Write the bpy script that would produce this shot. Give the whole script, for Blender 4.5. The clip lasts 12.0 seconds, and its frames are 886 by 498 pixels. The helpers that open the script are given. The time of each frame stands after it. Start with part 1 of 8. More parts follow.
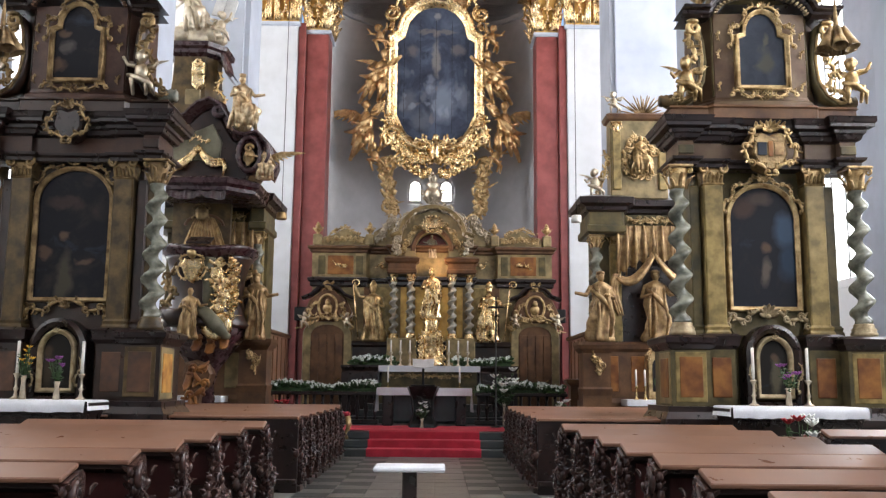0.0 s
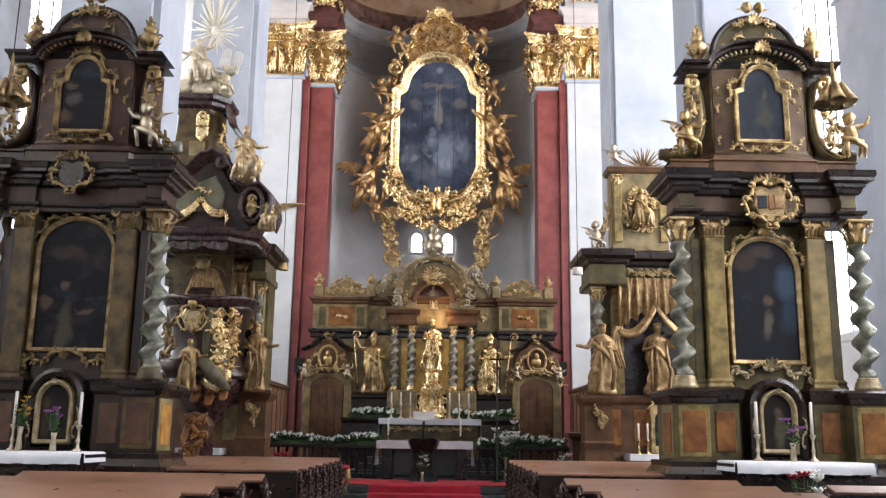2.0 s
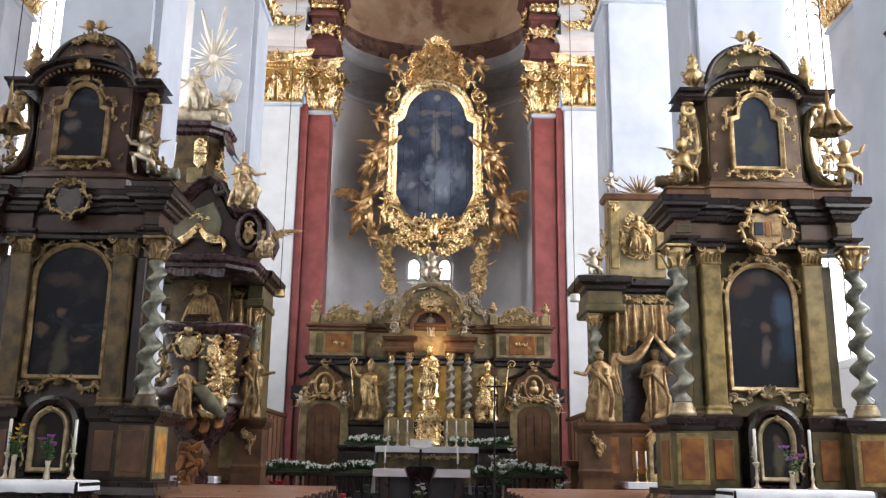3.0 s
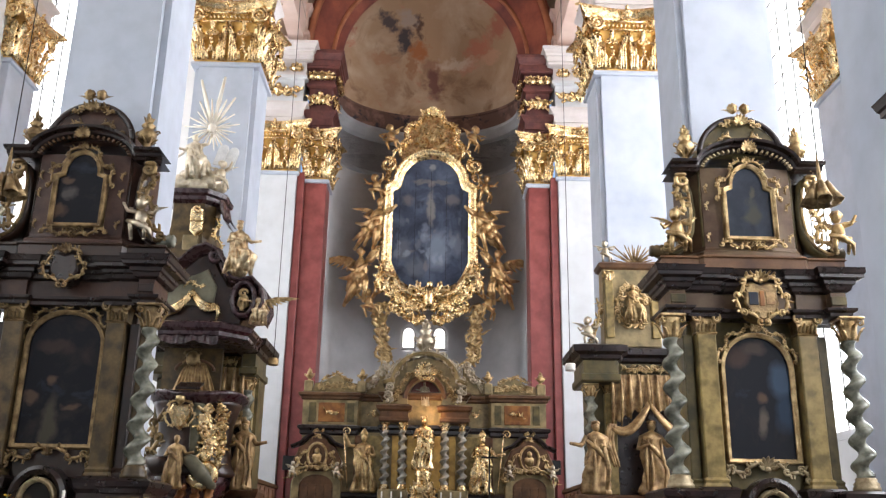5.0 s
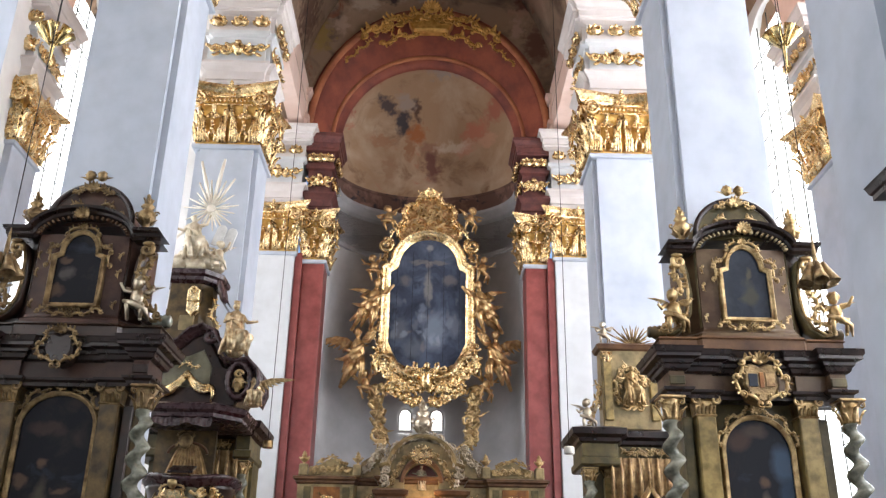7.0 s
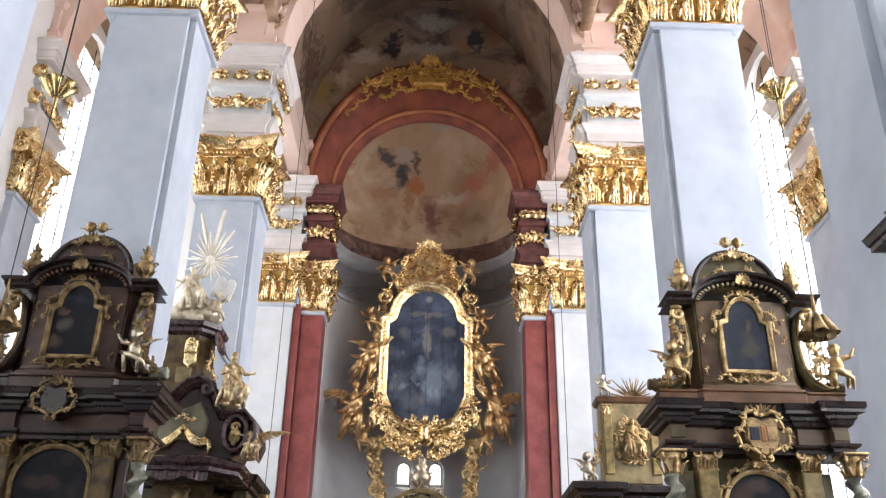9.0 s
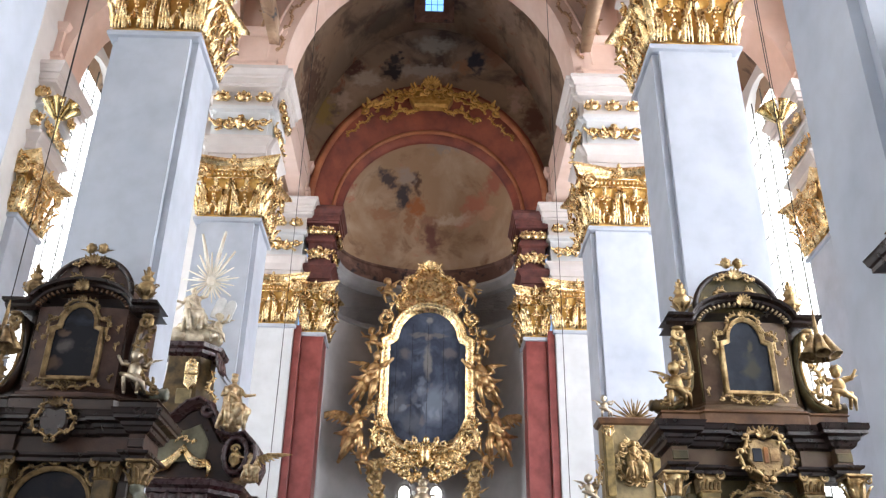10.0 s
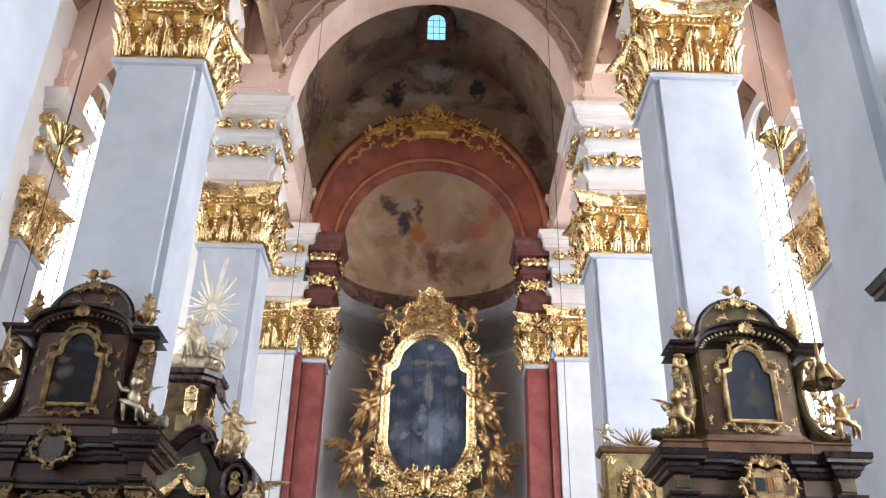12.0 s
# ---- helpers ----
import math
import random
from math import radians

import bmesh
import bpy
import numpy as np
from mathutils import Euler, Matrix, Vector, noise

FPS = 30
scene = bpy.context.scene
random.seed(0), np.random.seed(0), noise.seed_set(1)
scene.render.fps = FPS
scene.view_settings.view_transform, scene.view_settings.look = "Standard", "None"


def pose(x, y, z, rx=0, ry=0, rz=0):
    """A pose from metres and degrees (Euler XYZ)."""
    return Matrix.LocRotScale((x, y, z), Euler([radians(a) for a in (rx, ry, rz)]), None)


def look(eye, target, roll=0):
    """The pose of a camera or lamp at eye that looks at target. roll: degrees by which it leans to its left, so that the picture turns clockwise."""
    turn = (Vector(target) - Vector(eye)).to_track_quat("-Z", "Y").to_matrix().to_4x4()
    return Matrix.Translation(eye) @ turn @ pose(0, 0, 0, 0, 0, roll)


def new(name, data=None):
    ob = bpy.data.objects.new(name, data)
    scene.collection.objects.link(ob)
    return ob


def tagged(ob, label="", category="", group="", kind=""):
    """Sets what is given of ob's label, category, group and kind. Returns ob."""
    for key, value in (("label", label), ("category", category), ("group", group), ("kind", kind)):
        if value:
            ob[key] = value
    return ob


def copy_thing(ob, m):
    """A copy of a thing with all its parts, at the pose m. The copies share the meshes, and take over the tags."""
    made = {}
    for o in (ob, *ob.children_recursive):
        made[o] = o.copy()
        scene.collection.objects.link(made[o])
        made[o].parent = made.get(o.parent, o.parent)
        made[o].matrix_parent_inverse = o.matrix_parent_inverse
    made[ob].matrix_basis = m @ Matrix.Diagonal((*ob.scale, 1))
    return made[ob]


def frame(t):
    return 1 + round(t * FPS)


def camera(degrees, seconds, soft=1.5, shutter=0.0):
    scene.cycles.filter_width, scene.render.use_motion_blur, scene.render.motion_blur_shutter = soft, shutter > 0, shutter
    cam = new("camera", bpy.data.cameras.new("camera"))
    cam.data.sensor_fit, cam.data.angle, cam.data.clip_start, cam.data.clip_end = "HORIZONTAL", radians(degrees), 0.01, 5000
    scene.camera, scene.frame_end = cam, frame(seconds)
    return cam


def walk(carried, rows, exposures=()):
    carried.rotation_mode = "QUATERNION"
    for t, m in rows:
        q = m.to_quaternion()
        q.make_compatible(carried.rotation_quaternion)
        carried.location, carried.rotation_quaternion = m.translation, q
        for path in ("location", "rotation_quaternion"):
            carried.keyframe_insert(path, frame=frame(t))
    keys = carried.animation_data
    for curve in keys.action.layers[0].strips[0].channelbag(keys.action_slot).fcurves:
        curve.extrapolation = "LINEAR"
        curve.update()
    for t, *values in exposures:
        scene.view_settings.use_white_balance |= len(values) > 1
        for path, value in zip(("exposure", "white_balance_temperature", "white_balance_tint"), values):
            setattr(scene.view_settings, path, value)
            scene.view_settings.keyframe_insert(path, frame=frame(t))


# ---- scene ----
cam = camera(52.18, 12.0, soft=1.3)
EYE, SIDE, AXIS = 1.6, 0.27, -0.32
# seconds, yaw, pitch, roll: the camera stands in the middle aisle and tilts upwards
ROWS = [
    (0.0, 0.01, 8.44, -0.53), (0.5, 0.08, 9.25, -0.59), (1.0, 0.14, 10.16, -0.66), (1.5, 0.17, 10.95, -0.77),
    (2.0, 0.13, 11.7, -0.8), (2.5, 0.04, 12.56, -0.78), (3.0, -0.03, 13.39, -0.78), (5.0, -0.29, 17.72, -0.96),
    (5.5, -0.31, 18.88, -0.97), (6.0, -0.31, 20.24, -0.98), (6.5, -0.34, 21.58, -1.03), (7.0, -0.38, 22.82, -1.01),
    (9.0, -0.39, 26.08, -1.07), (9.5, -0.34, 26.78, -1.08), (10.0, -0.31, 27.4, -1.06), (10.5, -0.27, 27.95, -1.1),
    (11.0, -0.2, 28.53, -1.18), (11.5, -0.17, 28.91, -1.24), (12.0, -0.18, 29.1, -1.27),
]
EXPOSURES = [(0.0, 1.04), (12.0, 0.97)]
walk(cam, [(t, pose(SIDE, 0, EYE, 0, 0, AXIS + yaw) @ pose(0, 0, 0, 90 + pitch) @ pose(0, 0, 0, 0, 0, -roll)) for t, yaw, pitch, roll in ROWS], EXPOSURES)

# ---- light ----
world = bpy.data.worlds.new("sky")
scene.world = world
world.use_nodes = True
wn = world.node_tree.nodes
sky = wn.new("ShaderNodeTexSky")
sky.sky_type = "NISHITA"
sky.sun_disc = False
sky.sun_elevation, sky.sun_rotation = radians(42), radians(130)
wn["Background"].inputs["Strength"].default_value = 0.15
world.node_tree.links.new(sky.outputs[0], wn["Background"].inputs["Color"])


def area_lamp(name, m, wide, high, watts, colour):
    data = bpy.data.lights.new(name, "AREA")
    data.shape, data.size, data.size_y, data.energy, data.color = "RECTANGLE", wide, high, watts, colour
    ob = new(name, data)
    ob.matrix_world = m
    return ob


sun_data = bpy.data.lights.new("sun", "SUN")
sun_data.energy, sun_data.angle, sun_data.color = 3.0, radians(0.5), (1.0, 0.95, 0.86)
sun = new("sun", sun_data)
sun.matrix_world = look((20, -20, 28), (0, 2, 0))
DAY = (0.95, 0.95, 1.02)
# daylight in the window openings: (side, y, watts)
for s, y, watts in ((-1, 3.95, 30), (-1, 25.95, 320), (1, -2.9, 150), (1, 3.95, 850), (1, 11.8, 620), (1, 19.3, 800), (1, 25.95, 340)):
    area_lamp("window_light", look((s * 11.9, y, 12.1), (0, y, 12.1)), 3.6, 15.2, watts, DAY)
# added fill lamp behind the camera, where no source is seen
area_lamp("rear_fill_light", look((0, -9.6, 12.0), (0, 20, 9.0)), 6.0, 9.0, 90, (1.0, 0.97, 0.92))

glow = bpy.data.lights.new("niche_lamp", "POINT")
glow.energy, glow.color, glow.shadow_soft_size = 14, (1.0, 0.62, 0.3), 0.06
new("niche_lamp", glow).matrix_world = pose(0.3, 27.7, 5.25)

# ---- materials ----


def material(name, colour, rough=0.6, metal=0.0, second=None, scale=4.0, detail=6.0, bump=0.0, bump_scale=30.0, stain=0.0, coat=0.0, contrast=(0.35, 0.65), spec=0.5):
    """Two colours mixed by a coarse and a fine noise, with bump and uneven gloss."""
    m = bpy.data.materials.new(name)
    m.use_nodes = True
    nt = m.node_tree
    b = nt.nodes["Principled BSDF"]
    b.inputs["Metallic"].default_value = metal
    b.inputs["Coat Weight"].default_value = coat
    b.inputs["Specular IOR Level"].default_value = spec
    geo = nt.nodes.new("ShaderNodeNewGeometry")
    info = nt.nodes.new("ShaderNodeObjectInfo")
    n1 = nt.nodes.new("ShaderNodeTexNoise")
    n1.inputs["Scale"].default_value, n1.inputs["Detail"].default_value = scale, detail
    nt.links.new(geo.outputs["Position"], n1.inputs["Vector"])
    ramp = nt.nodes.new("ShaderNodeValToRGB")
    c2 = second or tuple(c * 0.78 for c in colour)
    ramp.color_ramp.elements[0].position, ramp.color_ramp.elements[1].position = contrast
    ramp.color_ramp.elements[0].color, ramp.color_ramp.elements[1].color = (*c2, 1), (*colour, 1)
    nt.links.new(n1.outputs["Fac"], ramp.inputs["Fac"])
    n2 = nt.nodes.new("ShaderNodeTexNoise")
    n2.inputs["Scale"].default_value, n2.inputs["Detail"].default_value = bump_scale, 5.0
    nt.links.new(geo.outputs["Position"], n2.inputs["Vector"])
    mul = nt.nodes.new("ShaderNodeMixRGB")
    mul.blend_type = "MULTIPLY"
    mul.inputs["Fac"].default_value = 0.25 + stain
    grain = nt.nodes.new("ShaderNodeValToRGB")
    grain.color_ramp.elements[0].position, grain.color_ramp.elements[1].position = 0.3, 0.6
    grain.color_ramp.elements[0].color = (0.55, 0.53, 0.5, 1)
    nt.links.new(n2.outputs["Fac"], grain.inputs["Fac"])
    nt.links.new(ramp.outputs["Color"], mul.inputs["Color1"])
    nt.links.new(grain.outputs["Color"], mul.inputs["Color2"])
    nt.links.new(mul.outputs["Color"], b.inputs["Base Color"])
    r = nt.nodes.new("ShaderNodeMapRange")
    r.inputs["To Min"].default_value, r.inputs["To Max"].default_value = max(0.05, rough - 0.12), min(1.0, rough + 0.12)
    nt.links.new(n2.outputs["Fac"], r.inputs["Value"])
    nt.links.new(r.outputs["Result"], b.inputs["Roughness"])
    if bump:
        bp = nt.nodes.new("ShaderNodeBump")
        bp.inputs["Strength"].default_value, bp.inputs["Distance"].default_value = bump, 0.02
        nt.links.new(n2.outputs["Fac"], bp.inputs["Height"])
        nt.links.new(bp.outputs["Normal"], b.inputs["Normal"])
    return m


GOLD = material("gilding", (0.92, 0.72, 0.41), 0.27, 1.0, (0.58, 0.39, 0.17), 4.0, bump=0.4, bump_scale=11, stain=-0.1)
ARCHGOLD = material("warm_gilding", (0.85, 0.55, 0.17), 0.35, 0.55, (0.55, 0.30, 0.07), 4.0, bump=0.3, bump_scale=12, stain=-0.1)
DARKGOLD = material("dark_gilding", (0.36, 0.25, 0.12), 0.4, 0.7, (0.12, 0.075, 0.035), 6.0, bump=0.6, bump_scale=24)
DULL_GOLD = material("worn_gilding", (0.66, 0.49, 0.25), 0.34, 0.85, (0.26, 0.165, 0.07), 6.0, bump=0.6, bump_scale=24)
PLASTER = material("grey_blue_plaster", (0.50, 0.54, 0.61), 0.85, 0, (0.40, 0.44, 0.51), 0.8, bump=0.05, bump_scale=3, stain=-0.08, contrast=(0.3, 0.7))
LIGHTPLASTER = material("pale_grey_plaster", (0.62, 0.635, 0.65), 0.85, 0, (0.54, 0.555, 0.57), 0.7, bump=0.05, bump_scale=3, stain=-0.1)
CREAMPLASTER = material("cream_plaster", (0.66, 0.62, 0.60), 0.85, 0, (0.58, 0.53, 0.51), 0.7, bump=0.05, bump_scale=3, stain=-0.1)
WHITE = material("white_plaster", (0.80, 0.80, 0.79), 0.85, 0, (0.70, 0.71, 0.71), 0.6, bump=0.05, bump_scale=3, stain=-0.16)
GREYWALL = material("grey_apse_plaster", (0.54, 0.54, 0.55), 0.85, 0, (0.36, 0.36, 0.37), 0.45, bump=0.06, bump_scale=3, stain=-0.1)
DARKGREY = material("shaded_grey_plaster", (0.38, 0.38, 0.39), 0.85, 0, (0.26, 0.26, 0.27), 0.7, bump=0.06, bump_scale=3, stain=-0.1)
PINK = material("pink_plaster", (0.80, 0.62, 0.54), 0.85, 0, (0.72, 0.52, 0.43), 0.7, bump=0.05, bump_scale=4, stain=-0.15)
REDMARBLE = material("red_scagliola", (0.28, 0.068, 0.06), 0.4, 0, (0.19, 0.035, 0.033), 2.2, bump=0.03, bump_scale=7)
REDARCH = material("red_painted_arch", (0.36, 0.095, 0.05), 0.6, 0, (0.15, 0.032, 0.025), 0.9, bump=0.1, bump_scale=9)
DARKRED = material("dark_red_stone", (0.16, 0.055, 0.045), 0.5, 0, (0.09, 0.03, 0.03), 3.0, bump=0.06, bump_scale=12)
DARKWOOD = material("dark_stained_wood", (0.026, 0.013, 0.011), 0.3, 0, (0.011, 0.006, 0.005), 5.0, bump=0.03, bump_scale=8, spec=0.5)
BROWNWOOD = material("brown_painted_wood", (0.17, 0.09, 0.045), 0.42, 0, (0.08, 0.042, 0.025), 3.0, bump=0.1, bump_scale=25, spec=0.22)
OLIVE = material("olive_marbled_wood", (0.37, 0.28, 0.14), 0.36, 0, (0.17, 0.135, 0.07), 3.5, bump=0.06, bump_scale=16, spec=0.22)
GREEN = material("green_marbled_wood", (0.16, 0.125, 0.055), 0.36, 0, (0.065, 0.055, 0.03), 3.5, bump=0.06, bump_scale=16, spec=0.22)
OCHRE = material("ochre_marbled_wood", (0.40, 0.29, 0.11), 0.34, 0, (0.17, 0.125, 0.05), 5.0, bump=0.04, bump_scale=14, stain=0.15, spec=0.25)
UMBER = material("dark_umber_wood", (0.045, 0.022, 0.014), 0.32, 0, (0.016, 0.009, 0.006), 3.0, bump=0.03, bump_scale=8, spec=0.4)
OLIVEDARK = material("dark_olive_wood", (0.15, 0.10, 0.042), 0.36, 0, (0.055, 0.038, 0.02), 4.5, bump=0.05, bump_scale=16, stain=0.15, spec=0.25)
RUST = material("rust_marbled_panel", (0.34, 0.15, 0.045), 0.36, 0, (0.16, 0.06, 0.025), 4.0, bump=0.05, bump_scale=14, spec=0.22)
GREYMARBLE = material("grey_green_marble", (0.30, 0.30, 0.235), 0.2, 0, (0.085, 0.09, 0.07), 6.0, bump=0.02, bump_scale=10, stain=0.2)
LIGHTMARBLE = material("light_grey_marble", (0.46, 0.44, 0.37), 0.25, 0, (0.26, 0.25, 0.21), 6.0, bump=0.02, bump_scale=10)
PEWWOOD = material("varnished_pew_wood", (0.31, 0.165, 0.105), 0.32, 0, (0.2, 0.098, 0.062), 1.4, bump=0.012, bump_scale=6, contrast=(0.3, 0.7))
CARVEDWOOD = material("polished_carved_wood", (0.07, 0.034, 0.028), 0.24, 0, (0.03, 0.015, 0.013), 6.0, bump=0.05, bump_scale=14, spec=0.5)
DARKRED_WOOD = material("dark_red_wood_panel", (0.06, 0.016, 0.014), 0.36, 0, (0.03, 0.009, 0.008), 4.0, bump=0.05, bump_scale=30, spec=0.3)
SAINTGOLD = material("brown_old_gilding", (0.50, 0.34, 0.16), 0.42, 0.5, (0.20, 0.115, 0.05), 7.0, bump=0.5, bump_scale=16, stain=0.15)
CREAMGILT = material("pale_worn_gilding", (0.46, 0.37, 0.22), 0.42, 0.35, (0.24, 0.175, 0.09), 9.0, bump=0.3, bump_scale=30)
STONE = material("stone_slab", (0.30, 0.29, 0.26), 0.45, 0, (0.20, 0.195, 0.18), 2.0, bump=0.08, bump_scale=20)
DARKSTONE = material("dark_stone_slab", (0.055, 0.065, 0.065), 0.4, 0, (0.03, 0.035, 0.035), 2.0, bump=0.08, bump_scale=20)
CARPET = material("red_carpet", (0.52, 0.028, 0.055), 0.95, 0, (0.34, 0.018, 0.035), 3.0, bump=0.3, bump_scale=150)
CLOTH = material("white_altar_cloth", (0.80, 0.81, 0.84), 0.9, 0, (0.72, 0.73, 0.77), 3.0, bump=0.1, bump_scale=60)
BRONZE = material("dark_bronze", (0.035, 0.035, 0.032), 0.35, 0.8, (0.015, 0.016, 0.015), 5.0, bump=0.2, bump_scale=20)
IRON = material("black_iron", (0.02, 0.02, 0.02), 0.5, 0.6, None, 5.0)
WAX = material("candle_wax", (0.85, 0.82, 0.74), 0.5)
LEAF = material("green_leaves", (0.05, 0.11, 0.03), 0.5, 0, (0.025, 0.06, 0.015), 9.0)
PETAL = material("white_petals", (0.86, 0.87, 0.85), 0.7, 0, (0.76, 0.79, 0.73), 9.0)
PURPLE = material("purple_petals", (0.36, 0.11, 0.38), 0.7, 0, (0.22, 0.05, 0.25), 9.0)
YELLOW = material("orange_petals", (0.75, 0.40, 0.03), 0.7)
REDPETAL = material("red_petals", (0.45, 0.02, 0.03), 0.7)
BRASS = material("polished_brass", (0.72, 0.56, 0.27), 0.25, 1.0, (0.5, 0.36, 0.15), 4.0)
PAPER = material("paper", (0.8, 0.8, 0.78), 0.8)
SILVER = material("silver_gilt", (0.62, 0.55, 0.42), 0.35, 0.9, (0.4, 0.33, 0.24), 5.0, bump=0.3, bump_scale=25)
MUNTIN = material("leaded_bar", (0.03, 0.03, 0.03), 0.6)

# ---- shape tools ----


class Shape:
    """Vertices and faces of one mesh; every method adds a piece to it."""

    def __init__(self):
        self.v, self.f, self.flat = [], [], set()

    def add(self, verts, faces, flat=False):
        o = len(self.v)
        self.v += [tuple(p) for p in verts]
        if flat:
            self.flat.update(range(len(self.f), len(self.f) + len(faces)))
        self.f += [tuple(i + o for i in f) for f in faces]
        return self

    def rings(self, rings, cap=True, closed=True, flat=False):
        n, o = len(rings[0]), 0
        verts = [p for r in rings for p in r]
        faces = []
        for k in range(len(rings) - 1):
            for i in range(n if closed else n - 1):
                j = (i + 1) % n
                faces.append((k * n + i, k * n + j, (k + 1) * n + j, (k + 1) * n + i))
        if cap and closed:
            faces.append(tuple(range(n))[::-1])
            faces.append(tuple((len(rings) - 1) * n + i for i in range(n)))
        return self.add(verts, faces, flat)

    def box(self, x0, x1, y0, y1, z0, z1, b=0.0):
        b = min(b, (x1 - x0) / 3, (y1 - y0) / 3, (z1 - z0) / 3)
        if b <= 0:
            p = [(x0, y0), (x1, y0), (x1, y1), (x0, y1)]
            return self.rings([[(x, y, z) for x, y in p] for z in (z0, z1)], flat=True)

        def octo(i):
            a0, a1, c0, c1 = x0 + i, x1 - i, y0 + i, y1 - i
            return [(a0 + b, c0), (a1 - b, c0), (a1, c0 + b), (a1, c1 - b), (a1 - b, c1), (a0 + b, c1), (a0, c1 - b), (a0, c0 + b)]
        return self.rings([[(x, y, z) for x, y in octo(i)] for z, i in ((z0, b * 0.7), (z0 + b, 0), (z1 - b, 0), (z1, b * 0.7))], flat=True)

    def lathe(self, profile, c=(0, 0, 0), seg=16, axis="z", flat=False, lobes=0, depth=0.0):
        out = []
        for r, h in profile:
            ring = []
            for i in range(seg):
                a = 2 * math.pi * i / seg
                q = r * (1 + depth * math.cos(lobes * a)) if lobes else r
                x, y = q * math.cos(a), q * math.sin(a)
                ring.append((c[0] + x, c[1] + y, c[2] + h) if axis == "z" else (c[0] + x, c[1] - h, c[2] + y))
            out.append(ring)
        return self.rings(out, flat=flat)

    def tube(self, pts, radii, seg=6, squash=1.0):
        pts = [Vector(p) for p in pts]
        if not hasattr(radii, "__len__"):
            radii = [radii] * len(pts)
        out, side = [], None
        for i, p in enumerate(pts):
            d = (pts[min(i + 1, len(pts) - 1)] - pts[max(i - 1, 0)])
            d = d.normalized() if d.length > 1e-9 else Vector((0, 0, 1))
            if side is None:
                side = d.cross(Vector((0, 1, 0)) if abs(d.y) < 0.9 else Vector((1, 0, 0))).normalized()
            side = (side - d * side.dot(d))
            side = side.normalized() if side.length > 1e-6 else d.orthogonal().normalized()
            up = d.cross(side)
            out.append([p + side * (radii[i] * math.cos(2 * math.pi * k / seg)) + up * (squash * radii[i] * math.sin(2 * math.pi * k / seg)) for k in range(seg)])
        return self.rings(out)

    def ball(self, c, r, sx=1.0, sy=1.0, sz=1.0, seg=10, lump=0.0, seed=0.0):
        n = max(4, seg // 2 + 1)
        out = []
        for k in range(n + 1):
            a = math.pi * min(max(k / n, 0.02), 0.98)
            ring = []
            for i in range(seg):
                b = 2 * math.pi * i / seg
                d = Vector((math.sin(a) * math.cos(b), math.sin(a) * math.sin(b), -math.cos(a)))
                q = r * (1 + (lump * noise.noise(d * 2.2 + Vector((seed, seed * 1.7, 0))) if lump else 0))
                ring.append((c[0] + d.x * q * sx, c[1] + d.y * q * sy, c[2] + d.z * q * sz))
            out.append(ring)
        return self.rings(out)

    def mould(self, plan, profile, closed=True, plane="xy", cap=True, flat=True):
        """Sweeps a profile of (outward, height) along a plan, mitred at its corners. The plan runs counterclockwise."""
        n = len(plan)
        nor = []
        for i in range(n):
            p = Vector(plan[i])
            a = Vector(plan[i - 1]) if (closed or i > 0) else None
            c = Vector(plan[(i + 1) % n]) if (closed or i < n - 1) else None
            e = [(q - w).normalized() for q, w in ((p, a), (c, p)) if q is not None and w is not None]
            e = [Vector((d.y, -d.x)) for d in e]
            m = e[0] if len(e) == 1 else (e[0] + e[1])
            if len(e) == 2:
                m = m / max(0.35, m.dot(e[0])) if m.length > 1e-6 else e[0]
            nor.append(m)
        out = []
        for o, h in profile:
            ring = []
            for p, m in zip(plan, nor):
                u, w = p[0] + m.x * o, p[1] + m.y * o
                ring.append((u, w, h) if plane == "xy" else (u, h, w))
            out.append(ring)
        return self.rings(out, cap=cap and closed, closed=closed, flat=flat)

    def slab(self, outline, y0, y1, b=0.0, plane="xz"):
        """An outline in x and z, given counterclockwise seen from the front, as thick as y0 to y1 (front at y0)."""
        prof = [(0, y1), (0, y0)] if b <= 0 else [(0, y1), (0, y0 + b), (-b, y0)]
        return self.mould(outline, prof, plane=plane)

    def leaf(self, base, up, out, length, width, curl=0.5, lobes=3, n=7):
        """A carved leaf that rises from base along up and curls over along out."""
        base, up, out = Vector(base), Vector(up).normalized(), Vector(out).normalized()
        side = up.cross(out).normalized()
        out_r, steps = [], n
        for k in range(steps + 1):
            t = k / steps
            w = width * 0.5 * (math.sin(math.pi * (0.12 + 0.86 * t)) ** 0.7) * (0.82 + 0.18 * math.cos(2 * math.pi * lobes * t))
            a = curl * 2.6 * t * t
            p = base + up * (length * (t - 0.25 * curl * t * t * t)) + out * (length * 0.42 * curl * (t * t)) - up * (length * 0.10 * curl * max(0, t - 0.8) * 5)
            rise = width * 0.16
            o = (out * math.cos(a * 0.4) - up * math.sin(a * 0.4)).normalized()
            out_r.append([p - side * w - o * 0.2 * rise, p - side * w * 0.5 + o * rise, p + o * rise * 0.45, p + side * w * 0.5 + o * rise, p + side * w - o * 0.2 * rise, p - o * rise * 0.6])
        return self.rings(out_r)

